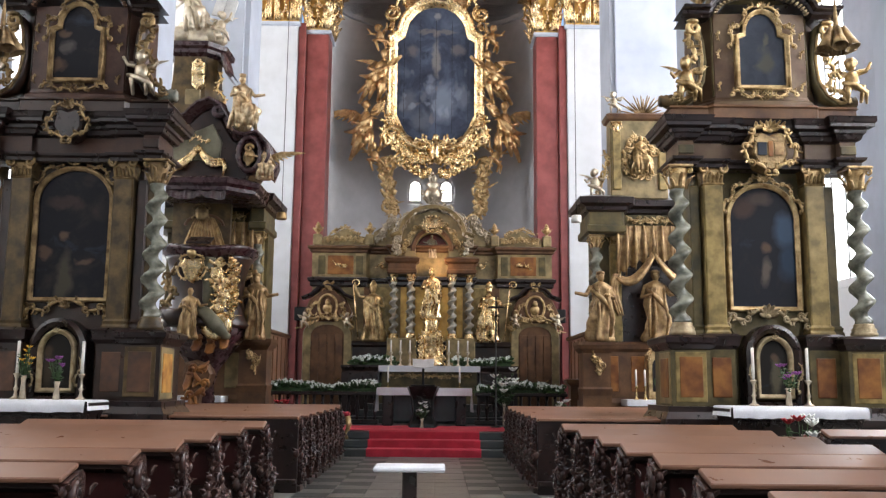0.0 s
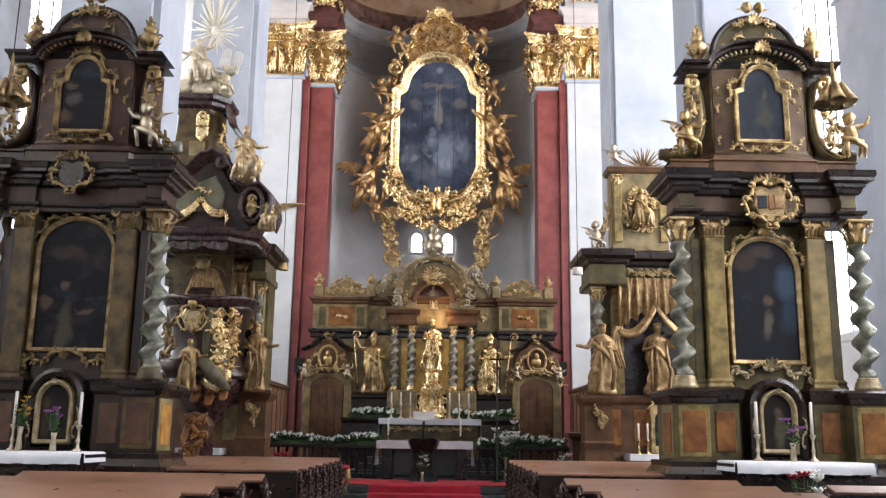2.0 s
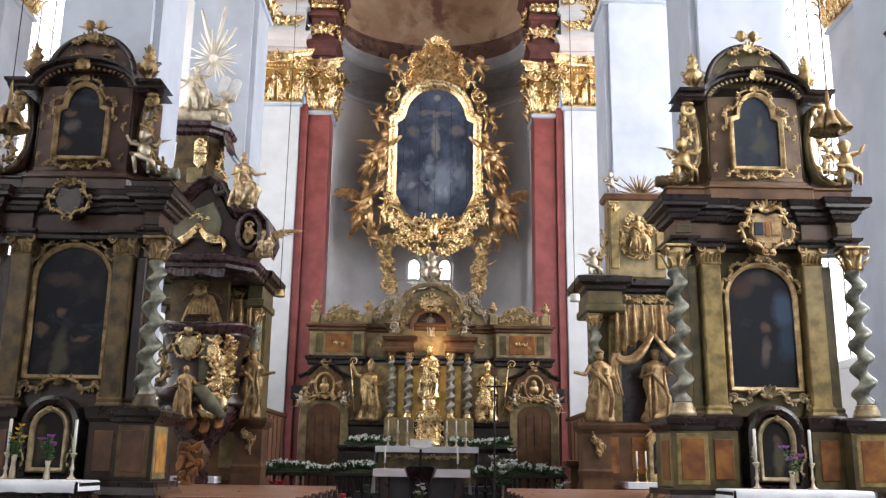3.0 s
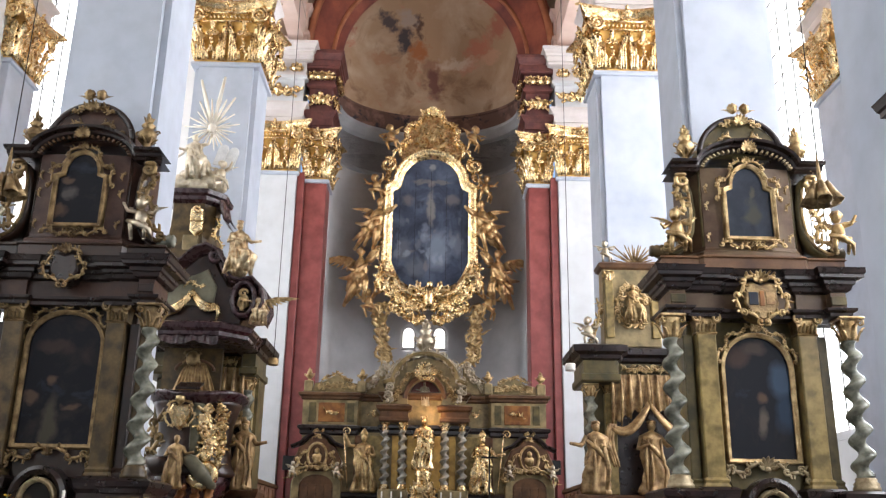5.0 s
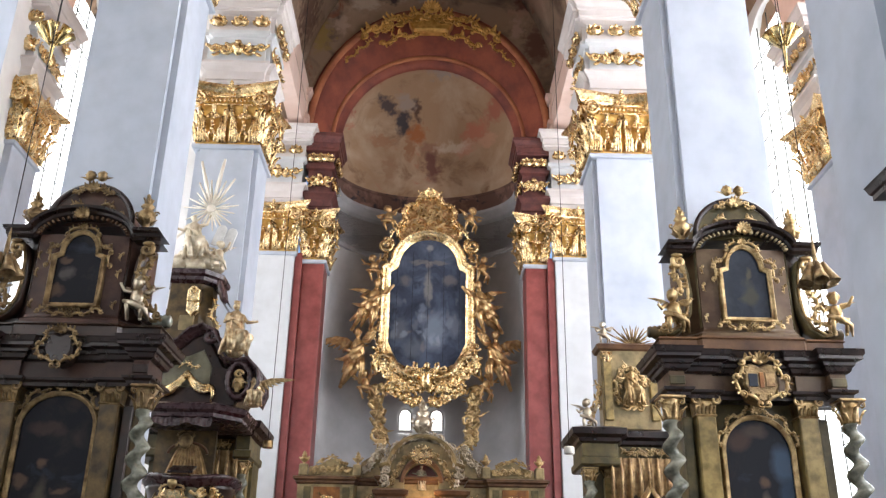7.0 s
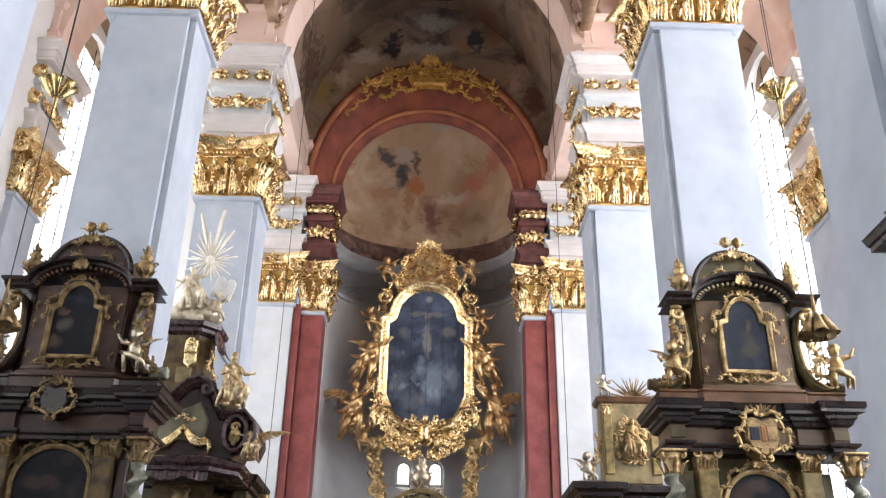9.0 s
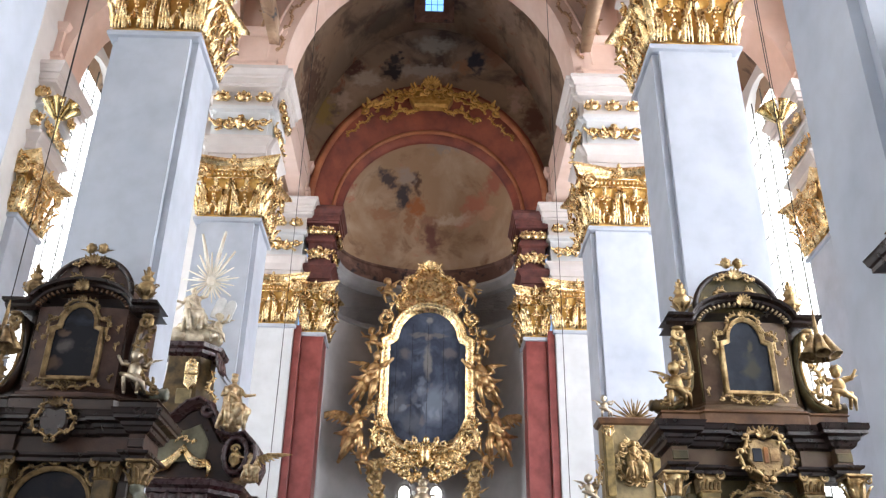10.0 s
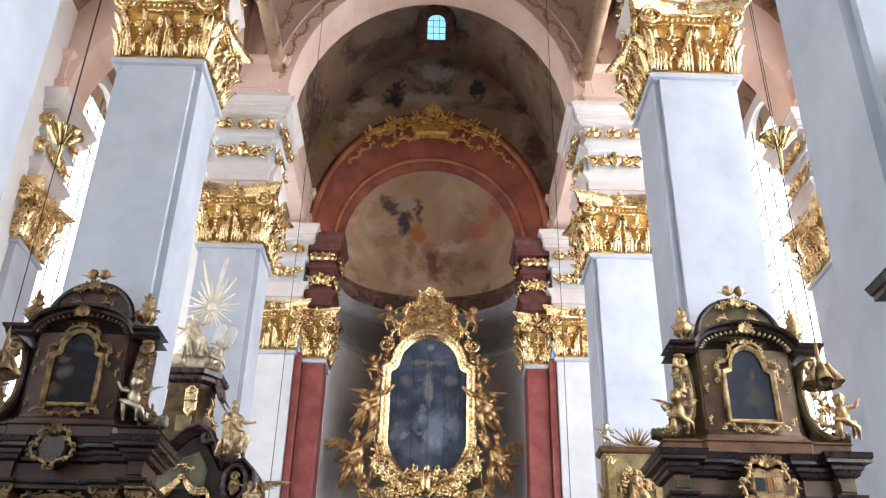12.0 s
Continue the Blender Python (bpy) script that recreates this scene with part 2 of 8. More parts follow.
    def scroll(self, c, r, turns=1.5, start=0.0, hand=1, thick=0.03, plane=((1, 0, 0), (0, 0, 1)), tail=0.0, squash=0.8, n=16):
        """A carved C- or volute scroll about c, in the plane of two unit vectors."""
        u, w, c = Vector(plane[0]), Vector(plane[1]), Vector(c)
        pts, rad = [], []
        for k in range(n + 1):
            t = k / n
            a = start + hand * 2 * math.pi * turns * t
            q = r * (0.14 + 0.86 * (1 - t) ** 0.9)
            pts.append(c + u * (q * math.cos(a)) + w * (q * math.sin(a)))
            rad.append(thick * (0.45 + 0.75 * math.sin(math.pi * min(1, 0.15 + 0.9 * t))))
        if tail:
            d = (pts[0] - pts[1]).normalized()
            for q in (0.5, 1.0):
                pts.insert(0, pts[0] + d * tail * 0.5 + (c - pts[0]).normalized() * (-tail * 0.12))
                rad.insert(0, thick * (0.5 - 0.25 * q))
        return self.tube(pts, rad, 6, squash)

    def moved(self, m):
        self.v = [tuple(m @ Vector(p)) for p in self.v]
        return self

    def join(self, other, m=None):
        o = len(self.v)
        self.flat.update(len(self.f) + i for i in other.flat)
        self.v += [tuple(m @ Vector(p)) if m else p for p in other.v]
        self.f += [tuple(i + o for i in f) for f in other.f]
        return self

    def mesh(self, name, mats):
        me = bpy.data.meshes.new(name)
        me.from_pydata(self.v, [], self.f)
        me.polygons.foreach_set("use_smooth", [i not in self.flat for i in range(len(self.f))])
        for m in mats if isinstance(mats, (list, tuple)) else [mats]:
            me.materials.append(m)
        b = bmesh.new()
        b.from_mesh(me)
        bmesh.ops.recalc_face_normals(b, faces=b.faces)
        b.to_mesh(me)
        b.free()
        return me


def thing(name, label, category, group="", kind="", at=None):
    ob = new(name)
    ob.empty_display_size = 0.2
    if at is not None:
        ob.matrix_basis = at if isinstance(at, Matrix) else Matrix.Translation(at)
    return tagged(ob, label, category, group, kind)


def part(name, shape, mat, parent, label="", m=None):
    ob = new(name, shape if isinstance(shape, bpy.types.Mesh) else shape.mesh(name, mat))
    ob.parent = parent
    if m is not None:
        ob.matrix_basis = m
    if label:
        ob["label"] = label
    return ob


def single(name, shape, mat, label, category, group="", kind="", at=None):
    ob = new(name, shape if isinstance(shape, bpy.types.Mesh) else shape.mesh(name, mat))
    if at is not None:
        ob.matrix_basis = at if isinstance(at, Matrix) else Matrix.Translation(at)
    return tagged(ob, label, category, group, kind)


def structure(name, shape, mat, label, category="structure"):
    return single(name, shape, mat, label, category, kind="structure")


def arc(cx, cz, rx, rz, a0, a1, n):
    return [(cx + rx * math.cos(radians(a0 + (a1 - a0) * k / n)), cz + rz * math.sin(radians(a0 + (a1 - a0) * k / n))) for k in range(n + 1)]


def rect(x0, x1, y0, y1):
    return [(x0, y0), (x1, y0), (x1, y1), (x0, y1)]

# ---- the church: floor, steps, walls, piers, vaults ----
IN, OUT, AISLE = 4.67, 6.42, 11.7          # nave face of the piers, aisle face, aisle wall
CAPZ, ENTZ, CORZ = 14.0, 15.86, 19.25      # foot of the capitals, foot and top of the entablature
PIERS = ((-1.0, 0.65), (7.25, 8.9), (14.55, 16.2), (22.3, 23.95))
CHANCEL = 0.5

structure("floor", Shape().box(-12.3, 12.3, -10.4, 40.0, -0.3, 0.0), STONE, "grey stone slab floor of the nave", "floor")
st = thing("chancel_steps", "three dark stone steps with red carpet before the chancel", "steps", kind="structure")
for k in range(3):
    part("step", Shape().box(-4.6, 4.6, 20.05 + 0.45 * k, 20.5 + 0.45 * k if k < 2 else 36.0, 0.167 * k, 0.167 * (k + 1), 0.02), DARKSTONE, st)
carpet = Shape()
prof = [(20.03, 0.006)]
for k in range(3):
    prof += [(20.038 + 0.45 * k, 0.167 * (k + 1) - 0.01), (20.05 + 0.45 * k, 0.167 * (k + 1) + 0.012), (20.5 + 0.45 * k, 0.167 * (k + 1) + 0.012)]
prof[-1] = (23.2, 0.513)
carpet.rings([[(x, y - (0.012 if z < 0.3 else 0.0), z) for y, z in prof] for x in (-1.25, 1.25)], closed=False, cap=False, flat=True)
single("carpet_runner", carpet, CARPET, "red carpet runner laid over the chancel steps", "carpet")


SKYPANE = bpy.data.materials.new("bright_sky_pane")
SKYPANE.use_nodes = True
SKYPANE.node_tree.nodes["Principled BSDF"].inputs["Emission Color"].default_value = (0.96, 0.98, 1.0, 1)
SKYPANE.node_tree.nodes["Principled BSDF"].inputs["Emission Strength"].default_value = 1.7
WH = 1.85                                  # half a window's width


def aisle_window(s, y):
    """A tall arched window in an aisle wall: frame, leaded bars and glass."""
    w = thing("window", "tall arched leaded window, overexposed with daylight", "window", "aisle windows", kind="structure")
    out = [(y - WH, 4.5)] + [(y + WH, 4.5)] + arc(y, 20.4, WH, 1.8, 0, 180, 10)
    fr = Shape().mould([(s * 0 + a, b) for a, b in out], [(0.0, 0.0), (0.14, 0.0), (0.14, 0.1), (0.0, 0.1), (-0.09, 0.1), (-0.09, 0.0), (0.0, 0.0)], plane="xy", cap=False)
    fr.v = [(s * (AISLE - 0.05 + h), a, b) for a, b, h in fr.v]
    part("window_frame", fr, WHITE, w)
    bars = Shape()
    for k in range(1, 4):
        yy = y - WH + 0.9 * k
        bars.box(s * AISLE + 0.08 * s - 0.02, s * AISLE + 0.08 * s + 0.02, yy - 0.007, yy + 0.007, 4.5, 21.8)
    for k in range(1, 17):
        bars.box(s * AISLE + 0.08 * s - 0.02, s * AISLE + 0.08 * s + 0.02, y - WH, y + WH, 4.5 + k - 0.006, 4.5 + k + 0.006)
    part("leaded_bars", bars, MUNTIN, w)
    pane = Shape().slab(out, 0, 0.02)
    pane.v = [(s * (AISLE + 0.35 + h), a, b) for a, h, b in pane.v]
    part("glass_pane", pane, SKYPANE, w, "glass white with bright daylight")
    return w


WINDOWS = (-2.9, 3.95, 11.8, 19.3, 25.95)
for s, tag in ((-1, "west"), (1, "east")):
    wall = Shape()
    edges = [-10.4]
    for y in WINDOWS:
        edges += [y - WH, y + WH]
    edges.append(31.2)
    x0, x1 = sorted((s * AISLE, s * (AISLE + 0.6)))
    for k in range(0, len(edges), 2):
        wall.box(x0, x1, edges[k], edges[k + 1], 0, 27)
    for y in WINDOWS:
        wall.box(x0, x1, y - WH, y + WH, 0, 4.5)
        top = [(y - WH, 20.4)] + [(y - WH, 27.0), (y + WH, 27.0), (y + WH, 20.4)] + arc(y, 20.4, WH, 1.8, 0, 180, 10)[1:-1]
        o = Shape().slab(top[::-1], 0, 0.6)
        o.v = [(s * (AISLE + h), a, b) for a, h, b in o.v]
        wall.join(o)
        aisle_window(s, y)
    structure("wall_" + tag, wall, WHITE, "white plastered aisle wall with tall windows", "wall")
# unseen end wall; its opening is added to let light in
structure("wall_south", Shape().box(-12.3, -3.0, -11, -10.4, 0, 30).box(3.0, 12.3, -11, -10.4, 0, 30).box(-3, 3, -11, -10.4, 0, 7).box(-3, 3, -11, -10.4, 17, 30), WHITE, "unseen wall behind the camera with an added opening for light", "wall")
structure("wall_north", Shape().box(-12.3, -5.95, 30.7, 31.3, 0, 27).box(5.95, 12.3, 30.7, 31.3, 0, 27), WHITE, "white plastered end wall of the aisles", "wall")


def capital_face(width):
    """One face of a gilded composite capital, 1.86 high: fluted leaf stems, berries, egg band, volutes, flower."""
    s = Shape()
    n = 2 if width > 1.0 else 1
    for i in range(n):
        c = -width / 2 + width * (i + 0.5) / n
        w = width / n
        for h in (-1, 1):
            for j, (u, top) in enumerate(((0.46, 1.16), (0.37, 1.02), (0.28, 0.8))):
                s.tube([(c + h * w * u * 0.92, -0.02, 0.02), (c + h * w * u * 0.86, -0.09, 0.3), (c + h * w * u * 0.9, -0.07, top * 0.62), (c + h * w * u * 1.02, -0.13, top)], [0.035, 0.05, 0.045, 0.05], 6, 0.9)
            s.leaf((c + h * w * 0.2, -0.03, 0.03), (h * 0.1, -0.1, 1), (0, -1, 0), 0.5, w * 0.2, 0.75)
            s.leaf((c + h * w * 0.3, -0.05, 0.6), (h * 0.35, -0.1, 1), (0, -1, 0), 0.5, w * 0.24, 0.8)
            s.scroll((c + h * w * 0.13, -0.1, 0.84), 0.09, 1.2, math.pi / 2, h, 0.03, n=10)
            s.tube([(c + h * w * 0.08, -0.03, 0.05), (c + h * w * 0.13, -0.1, 0.22), (c + h * w * 0.05, -0.12, 0.36), (c + h * w * 0.02, -0.06, 0.24)], [0.03, 0.045, 0.04, 0.02], 6)
        for k in range(5):
            s.ball((c + 0.03 * math.sin(9.0 * k), -0.1, 0.42 + 0.12 * k), 0.055 - 0.004 * k, 1.1, 0.9, 1.1, 8, 0.3, k)
        s.leaf((c, -0.06, 0.86), (0, -0.15, 1), (0, -1, 0), 0.4, w * 0.2, 0.8)
    for h in (-1, 1):
        s.leaf((h * width / 2, -0.02, 0.04), (h * 0.06, -0.12, 1), (h * 0.6, -1, 0), 0.7, 0.24, 0.6)
        s.leaf((h * width / 2, -0.04, 0.5), (h * 0.1, -0.16, 1), (h * 0.6, -1, 0), 0.66, 0.26, 0.8)
    m = int(width / 0.14)
    for i in range(m):
        x = -width * 0.36 + width * 0.72 * i / (m - 1)
        s.ball((x, -0.13, 1.33), 0.05, 0.8, 0.9, 1.3, 8)
    s.tube([(-width * 0.4, -0.13, 1.45), (width * 0.4, -0.13, 1.45)], 0.035, 6).tube([(-width * 0.42, -0.1, 1.21), (width * 0.42, -0.1, 1.21)], 0.03, 6)
    for h in (-1, 1):
        s.scroll((h * (width / 2 - 0.02), -0.22, 1.36), 0.24, 2.1, math.pi / 2, -h, 0.05, n=24)
        s.ball((h * (width / 2 - 0.02), -0.25, 1.36), 0.06, seg=8)
        s.leaf((h * (width / 2 - 0.04), -0.16, 1.16), (h * 0.2, -0.3, -0.7), (h * 0.4, -1, 0), 0.3, 0.2, 0.8)
    for k in range(6):
        a = k * math.pi / 3
        s.ball((0.08 * math.cos(a), -0.24, 1.66 + 0.08 * math.sin(a)), 0.06, seg=8)
    s.leaf((0, -0.2, 1.66), (0, -0.1, 1), (0, -1, 0), 0.3, 0.16, 0.5).ball((0, -0.3, 1.66), 0.05, seg=8)
    return s


CAP_FACES = {}


def capital(parent, x0, x1, y0, y1, faces, z=CAPZ, mat=None):
    """A gilded capital on a pier: bell, abacus and carved faces ('f' front, 'r' and 'l' sides)."""
    mat = mat or GOLD
    plan = rect(x0, x1, y0, y1)
    # bell in browner gilding than the leaves, standing in for shade between them
    cap = part("capital", Shape().mould(plan, [(0.0, z), (0.02, z + 0.06), (-0.03, z + 0.12), (-0.02, z + 1.0), (0.06, z + 1.2), (0.08, z + 1.5)]), ARCHGOLD if mat is GOLD else mat, parent, "gilded composite capital")
    curved = []
    for (px, py), (qx, qy) in zip(plan, plan[1:] + plan[:1]):
        dx, dy = qx - px, qy - py
        ln = math.hypot(dx, dy)
        bow = min(0.16, 0.1 * ln)
        curved += [(px + dx * k / 8 - dy / ln * bow * math.sin(math.pi * k / 8), py + dy * k / 8 + dx / ln * bow * math.sin(math.pi * k / 8)) for k in range(8)]
    part("abacus", Shape().mould(curved, [(0.1, z + 1.5), (0.2, z + 1.54), (0.22, z + 1.6), (0.2, z + 1.64), (0.3, z + 1.76), (0.33, z + 1.78), (0.33, z + 1.86)]), mat, cap, "gilded slab with hollow sides")
    part("astragal", Shape().mould(plan, [(0, z - 0.16), (0.07, z - 0.14), (0.09, z - 0.08), (0.07, z - 0.02), (0, z)]), PLASTER, cap)
    for side in faces:
        w = (x1 - x0) if side == "f" else (y1 - y0)
        key = round(w, 2)
        if key not in CAP_FACES:
            CAP_FACES[key] = capital_face(w).mesh("carved_leaves", mat)
        m = {"f": pose((x0 + x1) / 2, y0 - 0.06, z), "r": pose(x1 + 0.06, (y0 + y1) / 2, z, 0, 0, 90), "l": pose(x0 - 0.06, (y0 + y1) / 2, z, 0, 0, -90)}[side]
        part("carved_leaves", CAP_FACES[key], mat, cap, m=m)


def frieze_scrolls(width, seed):
    rng = random.Random(seed)
    s = Shape()
    for h in (-1, 1):
        s.scroll((h * width * 0.2, -0.05, 0.0), 0.2, 1.4, rng.uniform(0, 6), h, 0.05)
        s.scroll((h * width * 0.38, -0.05, 0.06), 0.15, 1.4, rng.uniform(0, 6), -h, 0.04)
        s.leaf((h * width * 0.08, -0.03, -0.08), (h, 0, 0.4), (0, -1, 0.2), 0.4, 0.2, 0.7)
        s.leaf((h * width * 0.3, -0.03, 0.1), (h, 0, -0.5), (0, -1, 0.2), 0.35, 0.16, 0.7)
    for h in (-1, 1):
        for q in range(4):
            s.leaf((h * width * (0.1 + 0.1 * q), -0.06, 0.12 * math.sin(q * 2.2)), (h, 0, 0.9 * math.cos(q * 1.7)), (0, -1, 0), 0.34, 0.17, 0.8, n=4)
    s.ball((0, -0.08, 0.02), 0.2, 1, 0.6, 1, 10, 0.5, seed)
    s.ball((0, -0.08, 0.22), 0.1, 1, 0.6, 1, 10, 0.5, seed)
    return s


def gilt_boss(seed):
    s = Shape()
    for k in range(5):
        a = math.pi * (0.0 + k / 4)
        s.leaf((0, 0, 0), (math.cos(a), -0.1, math.sin(a) + 0.15), (0, -1, 0), 0.36, 0.22, 0.8)
    s.ball((0, -0.12, 0.02), 0.15, 1.3, 0.7, 0.9, 8, 0.4, 2)
    return s


FRIEZE = {}
BOSS = gilt_boss(2).mesh("gilt_boss", GOLD)


def entablature(parent, plan, x0, x1, y0, y1, faces, mats=None, z=ENTZ, k=0.62):
    m1, m2 = mats or (CREAMPLASTER, LIGHTPLASTER)
    ent = part("entablature", Shape().mould(plan, [(0.0, z), (0.05, z), (0.05, z + 0.22), (0.1, z + 0.24), (0.1, z + 0.5), (0.18, z + 0.62), (0.26, z + 0.7), (0.26, z + 0.78), (0.04, z + 0.82)]), m1, parent)
    part("frieze", Shape().mould(plan, [(0.04, z + 0.82), (0.04, z + 1.72), (0.16, z + 1.78), (0.16, z + 1.9)]), m2, ent)
    part("cornice", Shape().mould(plan, [(0.1, z + 1.9), (0.1, z + 2.4), (0.2 * k, z + 2.44), (0.5 * k, z + 2.48), (0.5 * k, z + 2.56), (0.58 * k, z + 2.58), (0.58 * k, z + 2.78), (0.66 * k, z + 2.8), (0.68 * k, z + 2.88), (0.8 * k, z + 3.0), (0.84 * k, z + 3.02), (0.84 * k, z + 3.14), (0.1, z + 3.2), (0.05, z + 3.39)]), m1, ent)
    if m1 is CREAMPLASTER:
        part("impost", Shape().mould(plan, [(0.04, z + 3.3), (0.04, z + 3.62), (0.1, z + 3.66), (0.1, z + 3.8), (-0.02, z + 3.86), (-0.02, z + 4.7), (0.06, z + 4.74), (0.12, z + 4.84), (0.16, z + 4.94), (-0.03, z + 5.0)]), PINK, ent)
    for side in faces:
        w = (x1 - x0) if side == "f" else (y1 - y0)
        key = round(w, 2)
        if key not in FRIEZE:
            FRIEZE[key] = frieze_scrolls(w, 3).mesh("gilt_scrolls", GOLD)

        def at(u, dz, o):
            return {"f": pose((x0 + x1) / 2 + u, y0 - o, z + dz), "r": pose(x1 + o, (y0 + y1) / 2 + u, z + dz, 0, 0, 90), "l": pose(x0 - o, (y0 + y1) / 2 - u, z + dz, 0, 0, -90)}[side]
        part("gilt_scrolls", FRIEZE[key], GOLD, ent, m=at(0, 1.25, 0.06))
        for u in (-0.36, 0.0, 0.36):
            part("gilt_bracket", BOSS, GOLD, ent, m=at(u * w, 2.1, 0.14))


def pier_plan(x0, x1, y0, y1, g=0.13):
    """A pier with its four corners notched."""
    return [(x0 + g, y0), (x1 - g, y0), (x1 - g, y0 + g), (x1, y0 + g), (x1, y1 - g), (x1 - g, y1 - g), (x1 - g, y1), (x0 + g, y1), (x0 + g, y1 - g), (x0, y1 - g), (x0, y0 + g), (x0 + g, y0 + g)]


for s in (-1, 1):
    for y0, y1 in PIERS:
        x0, x1 = sorted((s * IN, s * OUT))
        p = thing("pier", "tall grey-blue plastered pier with a gilded capital", "pillar", "nave piers", kind="structure")
        plan = pier_plan(x0, x1, y0, y1)
        part("shaft", Shape().mould(plan, [(0, 0.9), (0, CAPZ)]), PLASTER, p)
        part("base", Shape().mould(plan, [(0.14, 0), (0.14, 0.55), (0.1, 0.6), (0.12, 0.7), (0.05, 0.82), (0, 0.9)]), PLASTER, p)
        capital(p, x0, x1, y0, y1, "f" + ("r" if s < 0 else "l"))
        entablature(p, plan, x0, x1, y0, y1, "f" + ("r" if s < 0 else "l"))
    # responds on the aisle wall
    for y0, y1 in PIERS[1:]:
        x0, x1 = sorted((s * (AISLE - 0.22), s * (AISLE + 0.1)))
        p = thing("wall_pilaster", "white wall pilaster with a gilded capital", "pilaster", "aisle pilasters", kind="structure")
        part("shaft", Shape().box(x0, x1, y0, y1, 0, CAPZ, 0.02), PLASTER, p)
        capital(p, x0, x1, y0, y1, "f" + ("r" if s < 0 else "l"))
        entablature(p, rect(x0, x1, y0, y1), x0, x1, y0, y1, "f" + ("r" if s < 0 else "l"))


def arch_wall(x0, x1, zs, r, rz, cx, top, y0, y1, n=24):
    """A wall with a round-headed opening: jambs from zs up."""
    out = [(x0, zs), (x0, top), (x1, top), (x1, zs)] + arc(cx, zs, r, rz, 0, 180, n)
    return Shape().slab(out[::-1], y0, y1)


for y0, y1 in PIERS[1:]:
    w = arch_wall(-OUT, OUT, CORZ, 4.5, 5.5, 0, 29.5, y0 + 0.15, y1 - 0.15)
    structure("transverse_arch", w, PINK, "pink plastered transverse arch of the nave vault", "arch")
    ring = Shape().mould(arc(0, CORZ, 4.5, 5.5, 0, 180, 32), [(0.0, y0 + 0.3), (0.0, y0 + 0.06), (0.55, y0 + 0.06), (0.55, y0 + 0.15)], closed=False, plane="xz")
    structure("arch_moulding", ring, PINK, "painted stucco moulding round the arch", "moulding")
    edge = Shape().tube([(x, y0 + 0.06, z) for x, z in arc(0, CORZ, 5.1, 6.1, 4, 176, 32)], 0.06, 6)
    structure("arch_moulding", edge, PINK, "painted stucco moulding round the arch", "moulding")
    for s in (-1, 1):
        cx = s * (OUT + AISLE) / 2
        w = arch_wall(cx - 2.64, cx + 2.64, CORZ, 2.3, 3.2, cx, 27.0, y0 + 0.15, y1 - 0.15, 18)
        structure("aisle_arch", w, PINK, "pink plastered arch across the aisle", "arch")
for s in (-1, 1):
    for (a, b), (c, d) in zip(PIERS, PIERS[1:] + ((30.1, 31),)):
        w = arch_wall(b, c, CORZ, (c - b) / 2 - 0.05, 3.6, (b + c) / 2, 29.5, 0, 0.9, 18)
        w.v = [(s * (IN + 1.3 + 0.45 * q), p, z) for p, q, z in w.v]
        structure("arcade_arch", w, PINK, "pink plastered arch between the piers", "arch")

# ---- vaults, chancel arch, apse ----


